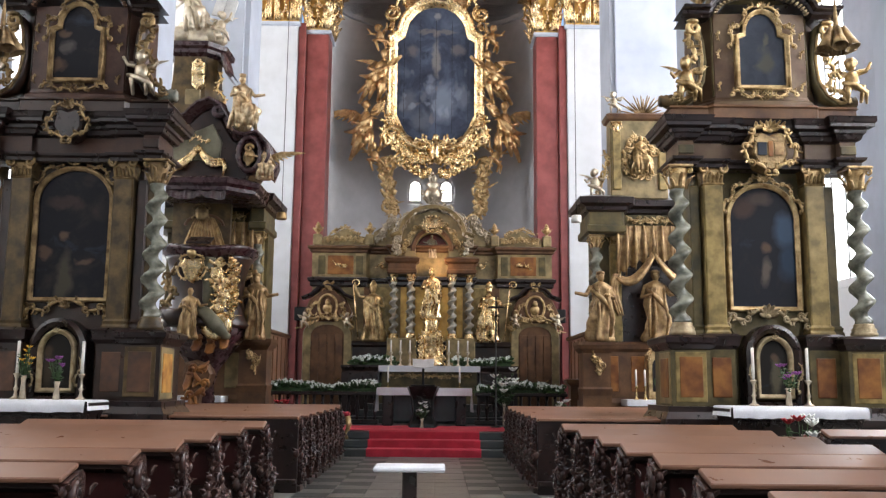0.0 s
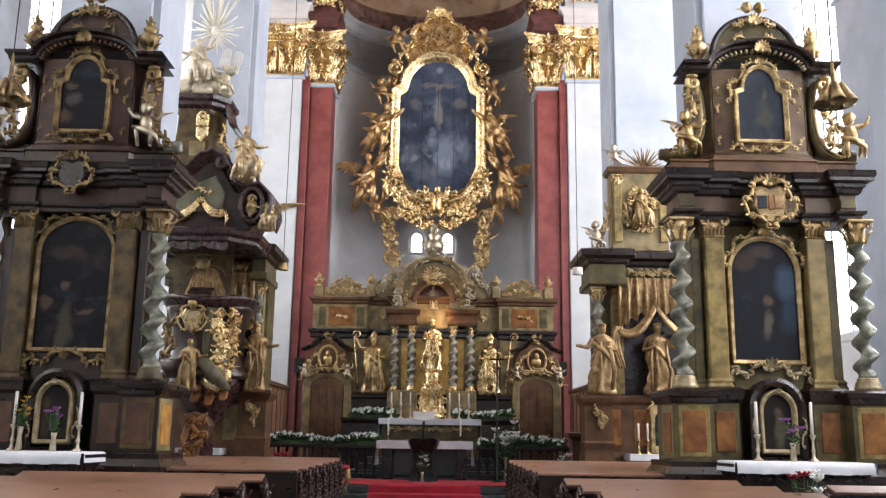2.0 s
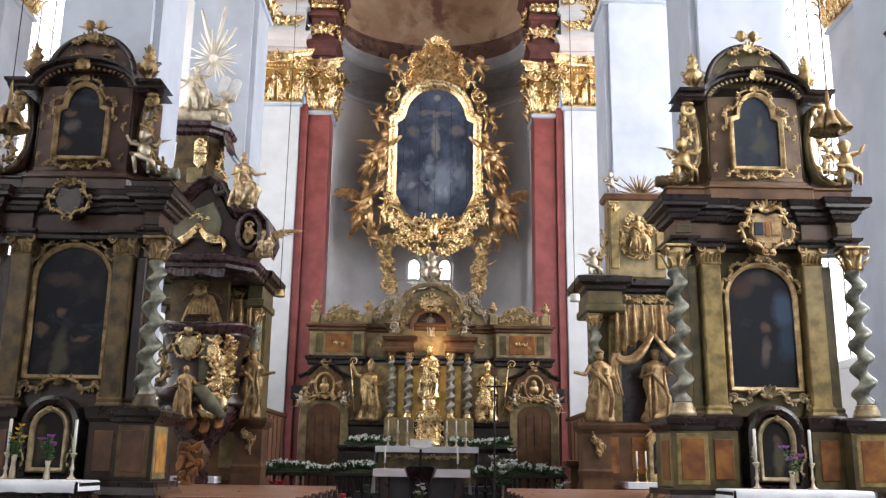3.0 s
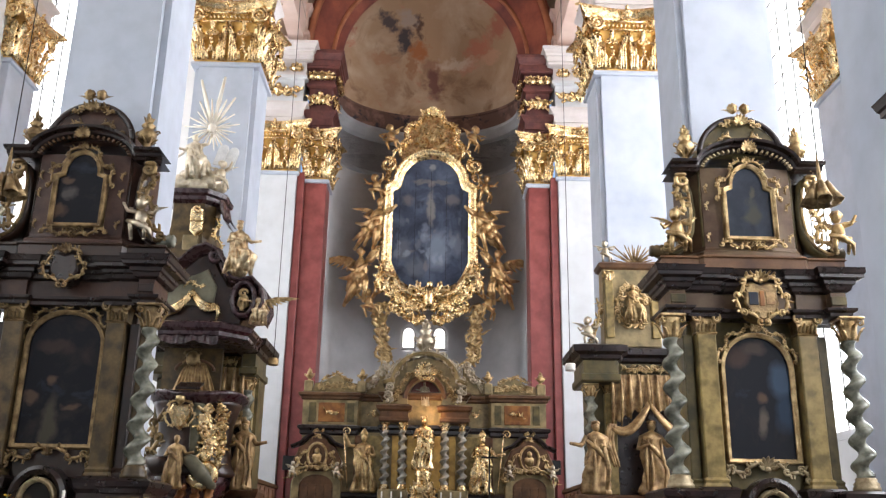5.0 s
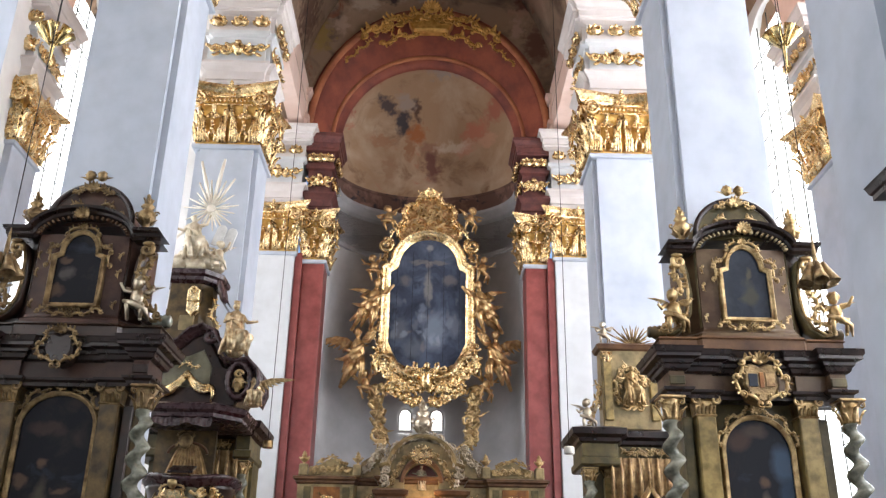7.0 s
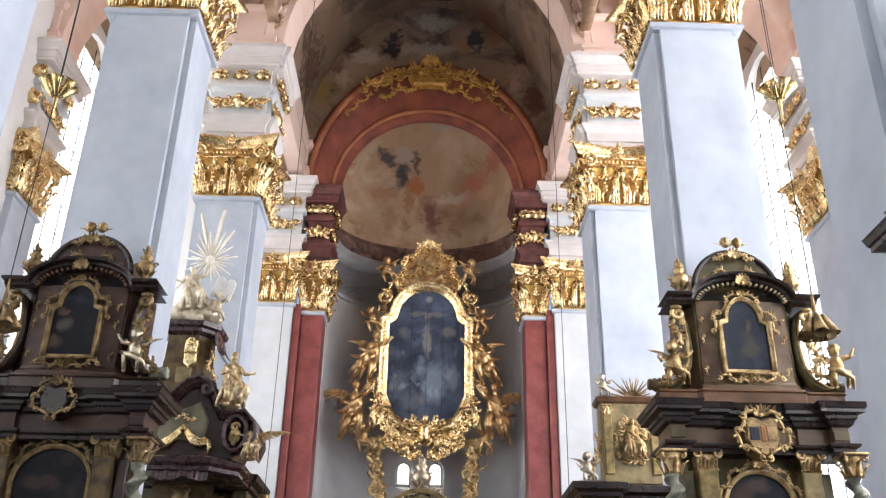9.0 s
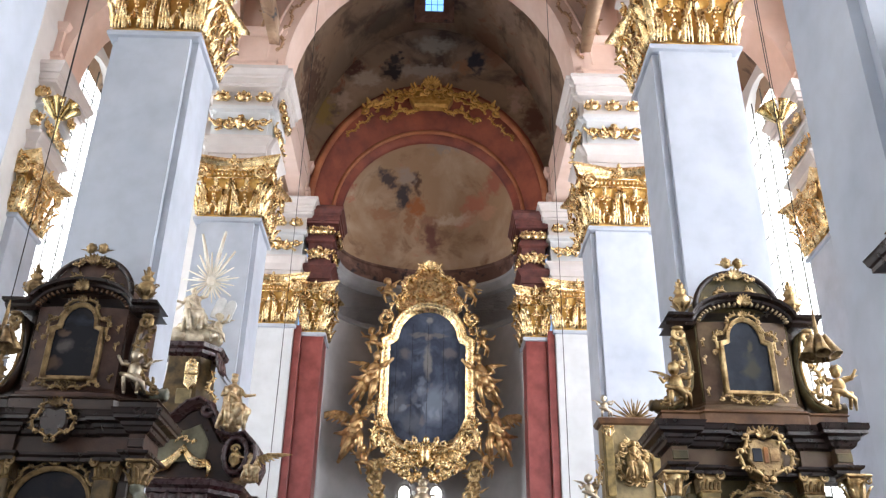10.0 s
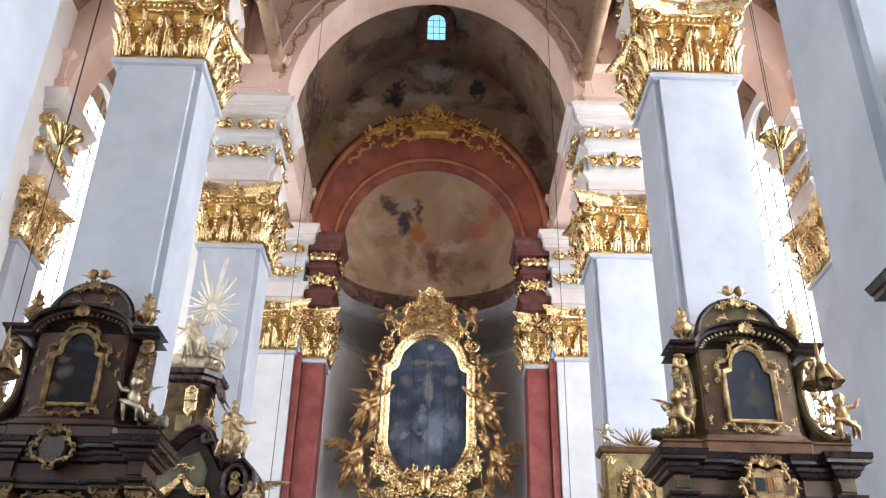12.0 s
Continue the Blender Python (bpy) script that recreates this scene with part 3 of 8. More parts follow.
def fresco(name, base, blobs, seed, scale=0.5, spots=(), gloss=0.75, across="xz"):
    """A weathered painting on plaster: drifting clouds of colour, darker figure-like patches, pale lights."""
    m = bpy.data.materials.new(name)
    m.use_nodes = True
    nt = m.node_tree
    b = nt.nodes["Principled BSDF"]
    geo = nt.nodes.new("ShaderNodeNewGeometry")
    mp = nt.nodes.new("ShaderNodeMapping")
    mp.inputs["Location"].default_value = (seed, seed * 1.3, seed * 0.7)
    nt.links.new(geo.outputs["Position"], mp.inputs["Vector"])
    last = None
    for k, (colour, sc, lo, hi, dist) in enumerate([(base, scale, 0, 1, 0)] + blobs):
        rgb = nt.nodes.new("ShaderNodeRGB")
        rgb.outputs[0].default_value = (*colour, 1)
        if last is None:
            last = rgb.outputs[0]
            continue
        n = nt.nodes.new("ShaderNodeTexNoise")
        n.noise_dimensions = "4D"
        n.inputs["W"].default_value = seed + 3.7 * k
        n.inputs["Scale"].default_value, n.inputs["Detail"].default_value, n.inputs["Distortion"].default_value = sc, 7.0, dist
        n.inputs["Roughness"].default_value = 0.6
        nt.links.new(mp.outputs[0], n.inputs["Vector"])
        r = nt.nodes.new("ShaderNodeMapRange")
        r.inputs["From Min"].default_value, r.inputs["From Max"].default_value = lo, hi
        nt.links.new(n.outputs["Fac"], r.inputs["Value"])
        mix = nt.nodes.new("ShaderNodeMixRGB")
        nt.links.new(r.outputs["Result"], mix.inputs["Fac"])
        nt.links.new(last, mix.inputs["Color1"])
        nt.links.new(rgb.outputs[0], mix.inputs["Color2"])
        last = mix.outputs[0]
    # painted forms: soft, ragged ovals at places in x and z
    if spots:
        wob = nt.nodes.new("ShaderNodeTexNoise")
        wob.inputs["Scale"].default_value, wob.inputs["Detail"].default_value = 4.0, 7.0
        nt.links.new(geo.outputs["Position"], wob.inputs["Vector"])
        shift = nt.nodes.new("ShaderNodeVectorMath")
        shift.operation = "MULTIPLY_ADD"
        shift.inputs[1].default_value, shift.inputs[2].default_value = (0.7, 0.7, 0.7), (-0.35, -0.35, -0.35)
        nt.links.new(wob.outputs["Color"], shift.inputs[0])
        moved = nt.nodes.new("ShaderNodeVectorMath")
        moved.operation = "ADD"
        nt.links.new(geo.outputs["Position"], moved.inputs[0])
    for x, z, rx, rz, colour, strength in spots:
        if not moved.inputs[1].is_linked:
            small = nt.nodes.new("ShaderNodeVectorMath")
            small.operation = "SCALE"
            small.inputs["Scale"].default_value = min(1.6, 3.2 * spots[0][2])
            nt.links.new(shift.outputs[0], small.inputs[0])
            nt.links.new(small.outputs[0], moved.inputs[1])
        d = nt.nodes.new("ShaderNodeVectorMath")
        d.operation = "MULTIPLY_ADD"
        if across == "xz":
            d.inputs[1].default_value, d.inputs[2].default_value = (1 / rx, 0.0, 1 / rz), (-x / rx, 0.0, -z / rz)
        else:
            d.inputs[1].default_value, d.inputs[2].default_value = (1 / rx, 1 / rz, 0.0), (-x / rx, -z / rz, 0.0)
        nt.links.new(moved.outputs[0], d.inputs[0])
        ln = nt.nodes.new("ShaderNodeVectorMath")
        ln.operation = "LENGTH"
        nt.links.new(d.outputs[0], ln.inputs[0])
        r = nt.nodes.new("ShaderNodeMapRange")
        r.inputs["From Min"].default_value, r.inputs["From Max"].default_value = 1.2, 0.55
        r.inputs["To Max"].default_value = strength
        nt.links.new(ln.outputs["Value"], r.inputs["Value"])
        mix = nt.nodes.new("ShaderNodeMixRGB")
        mix.inputs["Color2"].default_value = (*colour, 1)
        nt.links.new(r.outputs["Result"], mix.inputs["Fac"])
        nt.links.new(last, mix.inputs["Color1"])
        last = mix.outputs[0]
    nt.links.new(last, b.inputs["Base Color"])
    b.inputs["Roughness"].default_value = gloss
    b.inputs["Specular IOR Level"].default_value = 0.12
    return m


FRESCO = fresco("vault_fresco", (0.36, 0.24, 0.16), [((0.60, 0.45, 0.32), 0.45, 0.5, 0.66, 0.8), ((0.09, 0.065, 0.06), 0.55, 0.52, 0.64, 1.2), ((0.50, 0.43, 0.35), 0.6, 0.6, 0.68, 1.5), ((0.32, 0.11, 0.07), 0.9, 0.6, 0.68, 1.0), ((0.07, 0.085, 0.10), 1.1, 0.62, 0.68, 1.0)], 4.2)
CLOUDS = [((0.52, 0.38, 0.27), 0.45, 0.52, 0.7, 0.8), ((0.15, 0.105, 0.08), 0.5, 0.5, 0.66, 1.0), ((0.30, 0.12, 0.07), 0.9, 0.6, 0.7, 1.0)]
WALLFRESCO = fresco("chancel_wall_fresco", (0.36, 0.25, 0.17), CLOUDS, 6.4, spots=[
    (-0.3, 25.9, 1.3, 0.35, (0.50, 0.42, 0.34), 0.85), (-1.7, 25.9, 0.42, 0.55, (0.045, 0.04, 0.045), 0.95), (-1.5, 26.5, 0.25, 0.3, (0.06, 0.055, 0.06), 0.9), (-2.7, 25.4, 0.6, 0.4, (0.56, 0.46, 0.36), 0.8),
    (-3.3, 26.0, 0.5, 0.4, (0.10, 0.045, 0.04), 0.85), (1.8, 26.4, 0.42, 0.6, (0.06, 0.06, 0.075), 0.95), (1.3, 26.1, 0.3, 0.45, (0.45, 0.24, 0.13), 0.8), (0.1, 27.3, 0.9, 0.5, (0.55, 0.48, 0.36), 0.8), (2.7, 26.8, 0.5, 0.7, (0.30, 0.14, 0.08), 0.7),
    (4.1, 25.5, 0.7, 0.5, (0.12, 0.045, 0.035), 0.85), (3.6, 25.0, 0.5, 0.25, (0.46, 0.28, 0.20), 0.7), (-4.4, 23.7, 0.42, 0.8, (0.36, 0.25, 0.09), 0.95), (4.3, 23.5, 0.5, 0.9, (0.15, 0.075, 0.055), 0.95), (-3.6, 24.3, 0.3, 0.5, (0.55, 0.40, 0.30), 0.8), (3.5, 24.3, 0.25, 0.5, (0.50, 0.34, 0.26), 0.8), (-4.5, 25.2, 0.3, 0.9, (0.5, 0.36, 0.26), 0.7)])
VAULTFRESCO = fresco("chancel_vault_fresco", (0.36, 0.26, 0.185), CLOUDS, 2.7, spots=[
    (0.0, 28.9, 1.3, 0.75, (0.035, 0.028, 0.03), 0.95), (-4.0, 28.2, 0.5, 1.1, (0.40, 0.27, 0.18), 0.8), (-4.7, 28.8, 0.3, 1.4, (0.12, 0.06, 0.045), 0.8), (3.0, 27.8, 0.5, 0.8, (0.48, 0.36, 0.28), 0.75), (2.4, 30.2, 0.7, 0.8, (0.26, 0.13, 0.08), 0.8), (-2.2, 29.2, 1.0, 0.9, (0.13, 0.10, 0.08), 0.75), (4.0, 29.4, 0.5, 0.8, (0.42, 0.26, 0.18), 0.7), (0.2, 30.6, 0.8, 0.6, (0.5, 0.42, 0.32), 0.7)], across="xy")
CONCH = fresco("apse_fresco", (0.38, 0.25, 0.155), [((0.50, 0.38, 0.27), 0.45, 0.45, 0.65, 0.8), ((0.26, 0.16, 0.10), 0.6, 0.55, 0.66, 1.0), ((0.44, 0.20, 0.13), 0.8, 0.62, 0.72, 1.2)], 9.1, spots=[
    (-1.1, 21.3, 0.36, 0.5, (0.055, 0.05, 0.06), 0.95), (-1.75, 21.75, 0.4, 0.3, (0.06, 0.05, 0.06), 0.9), (-0.5, 21.8, 0.2, 0.45, (0.09, 0.05, 0.04), 0.9), (-0.95, 22.0, 0.42, 0.3, (0.34, 0.32, 0.31), 0.5), (-0.5, 20.95, 0.4, 0.4, (0.36, 0.13, 0.05), 0.9), (-0.8, 20.3, 0.22, 0.5, (0.30, 0.14, 0.07), 0.8), (0.13, 19.6, 0.34, 0.75, (0.16, 0.07, 0.06), 0.9), (0.13, 20.4, 0.5, 0.2, (0.30, 0.16, 0.11), 0.8),
    (1.95, 20.9, 0.6, 0.4, (0.46, 0.17, 0.11), 0.85), (1.5, 20.3, 0.5, 0.3, (0.50, 0.25, 0.17), 0.8), (2.8, 21.4, 0.55, 0.4, (0.36, 0.12, 0.08), 0.85), (2.5, 20.4, 0.4, 0.3, (0.52, 0.30, 0.20), 0.7), (1.0, 20.4, 0.8, 0.25, (0.60, 0.50, 0.40), 0.7), (1.9, 23.1, 0.8, 0.3, (0.09, 0.04, 0.04), 0.9), (0.8, 22.9, 0.9, 0.2, (0.30, 0.27, 0.25), 0.7), (-2.0, 20.4, 0.6, 0.3, (0.36, 0.18, 0.10), 0.7), (-1.6, 19.3, 0.3, 0.8, (0.30, 0.17, 0.10), 0.6), (-2.9, 22.4, 0.9, 0.3, (0.32, 0.05, 0.04), 0.9), (-3.3, 21.5, 0.3, 0.9, (0.32, 0.05, 0.04), 0.9), (3.4, 21.9, 0.35, 1.0, (0.24, 0.045, 0.035), 0.9)])
BAND = fresco("painted_band", (0.13, 0.075, 0.06), [((0.22, 0.13, 0.10), 1.6, 0.5, 0.62, 0.5), ((0.05, 0.04, 0.045), 2.2, 0.55, 0.62, 0.6)], 3.3)

# nave vault, aisle vaults
for y0, y1, foot, wide, top, m in ((-10.4, 22.4, 23.0, 6.2, 28.4, FRESCO), (23.9, 31.0, CORZ + 0.2, 5.3, 28.2, VAULTFRESCO)):
    vault = Shape().rings([[(x, y, z) for x, z in arc(0, foot, wide, top - foot, 0, 180, 28)] + [(x, y, z) for x, z in arc(0, foot, wide + 0.3, top - foot + 0.3, 180, 0, 28)] for y in (y0, y1)])
    structure("ceiling", vault, m, "vault painted with dark weathered frescoes", "ceiling")
for s in (-1, 1):
    v = Shape()
    cx = s * (IN + 0.9 + AISLE) / 2
    v.rings([[(x, y, z) for x, z in arc(cx, CORZ + 1, 3.6, 4.6, 0, 180, 16)] + [(x, y, z) for x, z in arc(cx, CORZ + 1, 3.9, 4.9, 180, 0, 16)] for y in (-10.4, 31.0)])
    structure("ceiling", v, FRESCO, "painted aisle vault", "ceiling")
structure("roof_slab", Shape().box(-12.6, 12.6, -11, 40, 29.6, 30.0), DARKWOOD, "plain slab that closes the roof", "roof")

for s in (-1, 1):
    x0, x1 = sorted((s * 4.74, s * 5.3))
    structure("chancel_side_wall", Shape().box(x0, x1, 23.85, 30.3, CORZ - 0.02, CORZ + 2.0), PINK, "pink plastered side wall of the chancel above the cornice", "wall")

# chancel wall: white pilasters, red pilasters, arch with a splayed red soffit
for s in (-1, 1):
    x0, x1 = sorted((s * IN, s * 6.4))
    p = thing("chancel_pilaster", "white chancel pilaster with a gilded capital", "pilaster", "chancel pilasters", kind="structure")
    part("shaft", Shape().box(x0, x1, 30.0, 31.0, 0, CAPZ, 0.02), LIGHTPLASTER, p)
    capital(p, x0, x1, 30.0, 31.0, "f")
    entablature(p, rect(x0, x1, 30.0, 31.0), x0, x1, 30.0, 31.0, "f")
    a0, a1 = sorted((s * 3.62, s * (IN - 0.02)))
    q = thing("red_pilaster", "dark red marbled pilaster with a gilded capital", "pilaster", "red pilasters", kind="structure")
    e0, e1 = sorted((s * 3.62, s * 4.4))
    part("shaft", Shape().box(e0, e1, 30.25, 31.4, 0, CAPZ - 0.2, 0.03), REDMARBLE, q)
    e0, e1 = sorted((s * 4.4, s * (IN - 0.01)))
    part("strip", Shape().box(e0, e1, 30.1, 31.4, 0, CAPZ, 0.02), REDMARBLE, q)
    e0, e1 = sorted((s * 3.62, s * 4.4))
    capital(q, e0, e1, 30.25, 31.4, "f" + ("r" if s < 0 else "l"), CAPZ - 0.2)
    entablature(q, rect(e0, e1, 30.25, 31.4), e0, e1, 30.25, 31.4, "f" + ("r" if s < 0 else "l"), (DARKRED, DARKRED), ENTZ - 0.2, 0.5)
ARCZ = 19.45
ARCHRIM = material("orange_painted_rim", (0.50, 0.19, 0.085), 0.6, 0, (0.32, 0.10, 0.045), 1.2, bump=0.1, bump_scale=9)
w = arch_wall(-6.4, 6.4, CORZ, 4.62, 5.65, 0, 29.5, 30.55, 30.95)
structure("chancel_wall", w, WALLFRESCO, "painted wall over the chancel arch", "wall")
soffit = Shape().rings([[(x, y, z) for x, z in arc(0, ARCZ - 0.2, r, rz, 0, 180, 36)] for r, rz, y in ((4.85, 5.9, 30.5), (4.5, 5.5, 30.42), (4.35, 5.3, 30.5), (3.75, 3.9, 31.2), (3.45, 3.6, 31.25), (3.45, 3.6, 31.5))], closed=False, cap=False)
structure("arch_moulding", Shape().tube([(x, 30.4, z) for x, z in arc(0, ARCZ - 0.2, 4.6, 5.6, 3, 177, 40)], 0.14, 8), ARCHRIM, "orange painted rim of the chancel arch", "moulding")
structure("arch_moulding", Shape().tube([(x, 31.15, z) for x, z in arc(0, ARCZ - 0.2, 3.78, 3.95, 3, 177, 40)], 0.09, 8), ARCHRIM, "orange painted inner rim of the chancel arch", "moulding")
structure("chancel_arch", soffit, REDARCH, "splayed chancel arch painted brick red", "arch")

# apse: a half-round niche with cornice and painted half-dome
AY, AR, AD = 31.25, 3.62, 0.72
half = [(AR * math.cos(radians(a)), AY + AD * AR * math.sin(radians(a))) for a in range(0, 181, 6)]
outer = [(4.3 * math.cos(radians(a)), AY + AD * 4.6 * math.sin(radians(a))) for a in range(180, -1, -6)]
structure("apse_wall", Shape().rings([[(x, y, z) for x, y in half + outer] for z in (0, 17.0)]), GREYWALL, "curved grey plastered apse wall", "wall")
# cornice in a darker grey than the wall, standing in for shade up there
structure("apse_cornice", Shape().mould(half[::-1], [(-0.0, 15.2), (0.06, 15.25), (0.06, 15.4), (0.0, 15.45), (0.0, 16.7), (0.12, 16.8), (0.2, 17.0), (0.28, 17.1), (0.28, 17.22), (0.0, 17.35)][::1], closed=False), DARKGREY, "moulded grey cornice round the apse", "cornice")
dome = Shape()
rows = []
for k in range(13):
    e = radians(90 * k / 12)
    rows.append([(AR * math.cos(e) * math.cos(radians(a)), AY + AD * AR * math.cos(e) * math.sin(radians(a)), 17.3 + (1.9 if k else 0) + 3.7 * math.sin(e)) for a in range(0, 181, 6)])
dome.rings(rows, closed=False, cap=False)
structure("apse_dome", dome, CONCH, "half-dome with a faded painting of clouds and figures", "ceiling")

structure("apse_band", Shape().mould(half[::-1], [(0.02, 17.3), (0.05, 17.36), (0.05, 17.95), (0.1, 18.0), (0.1, 18.08), (0.0, 18.12)], closed=False), BAND, "dark painted band under the half-dome", "frieze")
BLUEPANE = bpy.data.materials.new("blue_sky_pane")
BLUEPANE.use_nodes = True
BLUEPANE.node_tree.nodes["Principled BSDF"].inputs["Emission Color"].default_value = (0.16, 0.45, 0.95, 1)
BLUEPANE.node_tree.nodes["Principled BSDF"].inputs["Emission Strength"].default_value = 1.0
oc = thing("window", "small blue window high in the painted vault", "window", kind="structure", at=pose(0.05, 28.1, 27.0, 38))
ol = [(-0.36, 0), (0.36, 0), (0.36, 0.7)] + arc(0, 0.7, 0.36, 0.28, 0, 180, 8)[1:-1] + [(-0.36, 0.7)]
part("window_pane", Shape().slab(ol, 0.0, 0.05), BLUEPANE, oc)
for x in (-0.12, 0.12):
    part("glazing_bar", Shape().box(x - 0.012, x + 0.012, -0.03, 0.0, 0.0, 0.93), MUNTIN, oc)
for z in (0.25, 0.5, 0.75):
    part("glazing_bar", Shape().box(-0.36, 0.36, -0.03, 0.0, z - 0.012, z + 0.012), MUNTIN, oc)
part("window_frame", Shape().mould(ol, [(0.0, 0.02), (0.0, -0.06), (0.3, -0.02), (0.45, 0.05)], plane="xz", cap=False), BAND, oc)

# ---- carving: garlands, twisted columns, figures, urns ----


def garland(path, size, seed, y=0.0, closed=False, dense=1.0, lift=0.35, core=0.2):
    """Carved rocaille along a path in x and z: scrolls, leaves and buds, facing the nave."""
    rng = random.Random(seed)
    s = Shape()
    pts = [Vector((p[0], 0, p[1])) for p in path]
    if closed:
        pts.append(pts[0])
    total = sum((b - a).length for a, b in zip(pts, pts[1:]))
    n = max(4, int(total / (size * 0.34) * dense))
    line = []
    for i in range(n):
        d = total * (i + 0.5) / n
        for a, b in zip(pts, pts[1:]):
            q = (b - a).length
            if d <= q or b is pts[-1]:
                p, t = a + (b - a) * min(1, d / max(q, 1e-6)), (b - a).normalized()
                break
            d -= q
        nor = Vector((t.z, 0, -t.x))
        line.append(p + Vector((0, y - size * 0.04, 0)))
        side = rng.choice((-1, 1))
        c = p + nor * (side * size * rng.uniform(0.05, 0.3)) + Vector((0, y - size * rng.uniform(0.05, lift), 0))
        k = rng.random()
        if k < 0.3:
            s.scroll(c, size * rng.uniform(0.22, 0.4), rng.uniform(0.9, 1.5), rng.uniform(0, 6.28), rng.choice((-1, 1)), size * 0.085, tail=size * 0.3, n=9)
        elif k < 0.85:
            e = (t * rng.choice((-1, 1)) + nor * (side * rng.uniform(0.2, 1.2))).normalized()
            s.leaf(c, e, (0, -1, 0), size * rng.uniform(0.45, 0.85), size * rng.uniform(0.24, 0.38), rng.uniform(0.6, 1.1), n=4)
        else:
            s.ball(c, size * rng.uniform(0.13, 0.22), seg=8, lump=0.5, seed=i)
        if k < 0.3:
            s.ball(c, size * 0.1, seg=6)
    s.tube(line, [size * core * (0.75 + 0.25 * math.sin(2.1 * j)) for j in range(len(line))], 6, 0.7)
    return s


def twisted_column(h, r, turns=5.0, swing=0.36):
    s, rows = Shape(), []
    n, seg = int(turns * 16), 18
    for k in range(n + 1):
        t = k / n
        e = min(1, t / 0.06, (1 - t) / 0.06)
        a = 2 * math.pi * turns * t
        q = r * (1.0 - 0.18 * t)
        cx, cy = swing * q * e * math.cos(a), swing * q * e * math.sin(a)
        rows.append([(cx + q * 0.9 * math.cos(2 * math.pi * i / seg), cy + q * 0.9 * math.sin(2 * math.pi * i / seg), h * t) for i in range(seg)])
    return s.rings(rows)


def column_base(r, h):
    return Shape().lathe([(r * 1.45, 0), (r * 1.45, h * 0.3), (r * 1.3, h * 0.4), (r * 1.38, h * 0.55), (r * 1.1, h * 0.75), (r * 1.15, h * 0.9), (r * 0.95, h)], seg=18)


def small_capital(r, h):
    s = Shape().lathe([(r * 0.8, 0), (r * 0.9, h * 0.1), (r * 0.8, h * 0.15), (r * 0.85, h * 0.6), (r * 1.15, h * 0.85)], seg=12)
    for k in range(8):
        a = k * math.pi / 4
        d = Vector((math.cos(a), math.sin(a), 0))
        s.leaf(d * r * 0.8, (d.x * 0.2, d.y * 0.2, 1), d, h * (0.55 if k % 2 else 0.85), r * 0.62, 0.7, n=4)
    for k in range(4):
        a = math.pi / 4 + k * math.pi / 2
        d = Vector((math.cos(a), math.sin(a), 0))
        s.scroll(d * r * 1.25 + Vector((0, 0, h * 0.74)), r * 0.36, 1.5, math.pi / 2, -1, r * 0.1, ((d.x, d.y, 0), (0, 0, 1)), n=9)
    s.box(-r * 1.25, r * 1.25, -r * 1.25, r * 1.25, h * 0.88, h, r * 0.1)
    return s


def urn(h, r):
    s = Shape().lathe([(r * 0.7, 0), (r * 0.7, h * 0.06), (r * 0.3, h * 0.14), (r * 0.35, h * 0.2), (r * 0.95, h * 0.38), (r, h * 0.48), (r * 0.7, h * 0.58), (r * 0.45, h * 0.62), (r * 0.75, h * 0.68), (r * 0.6, h * 0.74), (r * 0.2, h * 0.78)], seg=14, lobes=7, depth=0.06)
    for k in range(5):
        a = k * 1.256
        s.leaf((0.3 * r * math.cos(a), 0.3 * r * math.sin(a), h * 0.72), (0.1 * math.cos(a), 0.1 * math.sin(a), 1), (math.cos(a), math.sin(a), 0), h * (0.2 + 0.03 * (k % 2)), r * 0.5, 0.5, n=4)
    for k in range(3):
        s.ball((0.1 * r * math.cos(2.1 * k), 0.1 * r * math.sin(2.1 * k), h * (0.82 + 0.07 * k)), r * (0.36 - 0.08 * k), 1, 1, 1.3, 9, 0.6, k)
    for k in range(7):
        a = k * 0.9
        s.leaf((r * 0.5 * math.cos(a), r * 0.5 * math.sin(a), h * 0.24), (0.8 * math.cos(a), 0.8 * math.sin(a), 1), (math.cos(a), math.sin(a), 0), h * 0.2, r * 0.5, 0.4, n=3)
    for q in (-1, 1):
        s.scroll((q * r * 1.05, 0, h * 0.52), r * 0.32, 1.2, 0, q, r * 0.1, n=9)
    return s


def limb(s, pts, r0, r1):
    s.tube(pts, [r0 + (r1 - r0) * k / (len(pts) - 1) for k in range(len(pts))], 8)
    s.ball(pts[-1], r1 * 1.15, seg=7)


def wing(s, root, d, span, seed=0):
    """Feathered wing: an arched leading edge with three rows of overlapping feathers that hang back from it."""
    d, root = Vector(d).normalized(), Vector(root)
    side = 1 if d.x > 0 else -1
    up = Vector((-d.z * side, 0, abs(d.x)))
    arm = [root, root + d * span * 0.3 + up * span * 0.16, root + d * span * 0.62 + up * span * 0.18, root + d * span * 0.95 + up * span * 0.08]
    s.tube(arm, [span * 0.05, span * 0.055, span * 0.045, span * 0.015], 7)
    for row, (ln, cnt) in enumerate(((0.52, 9), (0.36, 8), (0.2, 7))):
        for k in range(cnt):
            t = (k + 0.5) / cnt
            i = min(2, int(t * 3))
            p = arm[i] + (arm[i + 1] - arm[i]) * (t * 3 - i) + Vector((0, -0.02 * span * row, 0))
            e = d * (0.25 + 1.1 * t) - up * (1.0 - 0.55 * t)
            s.leaf(p, e, (0, -1, 0), span * ln * (0.6 + 0.55 * t), span * 0.12, 0.2, lobes=1, n=3)


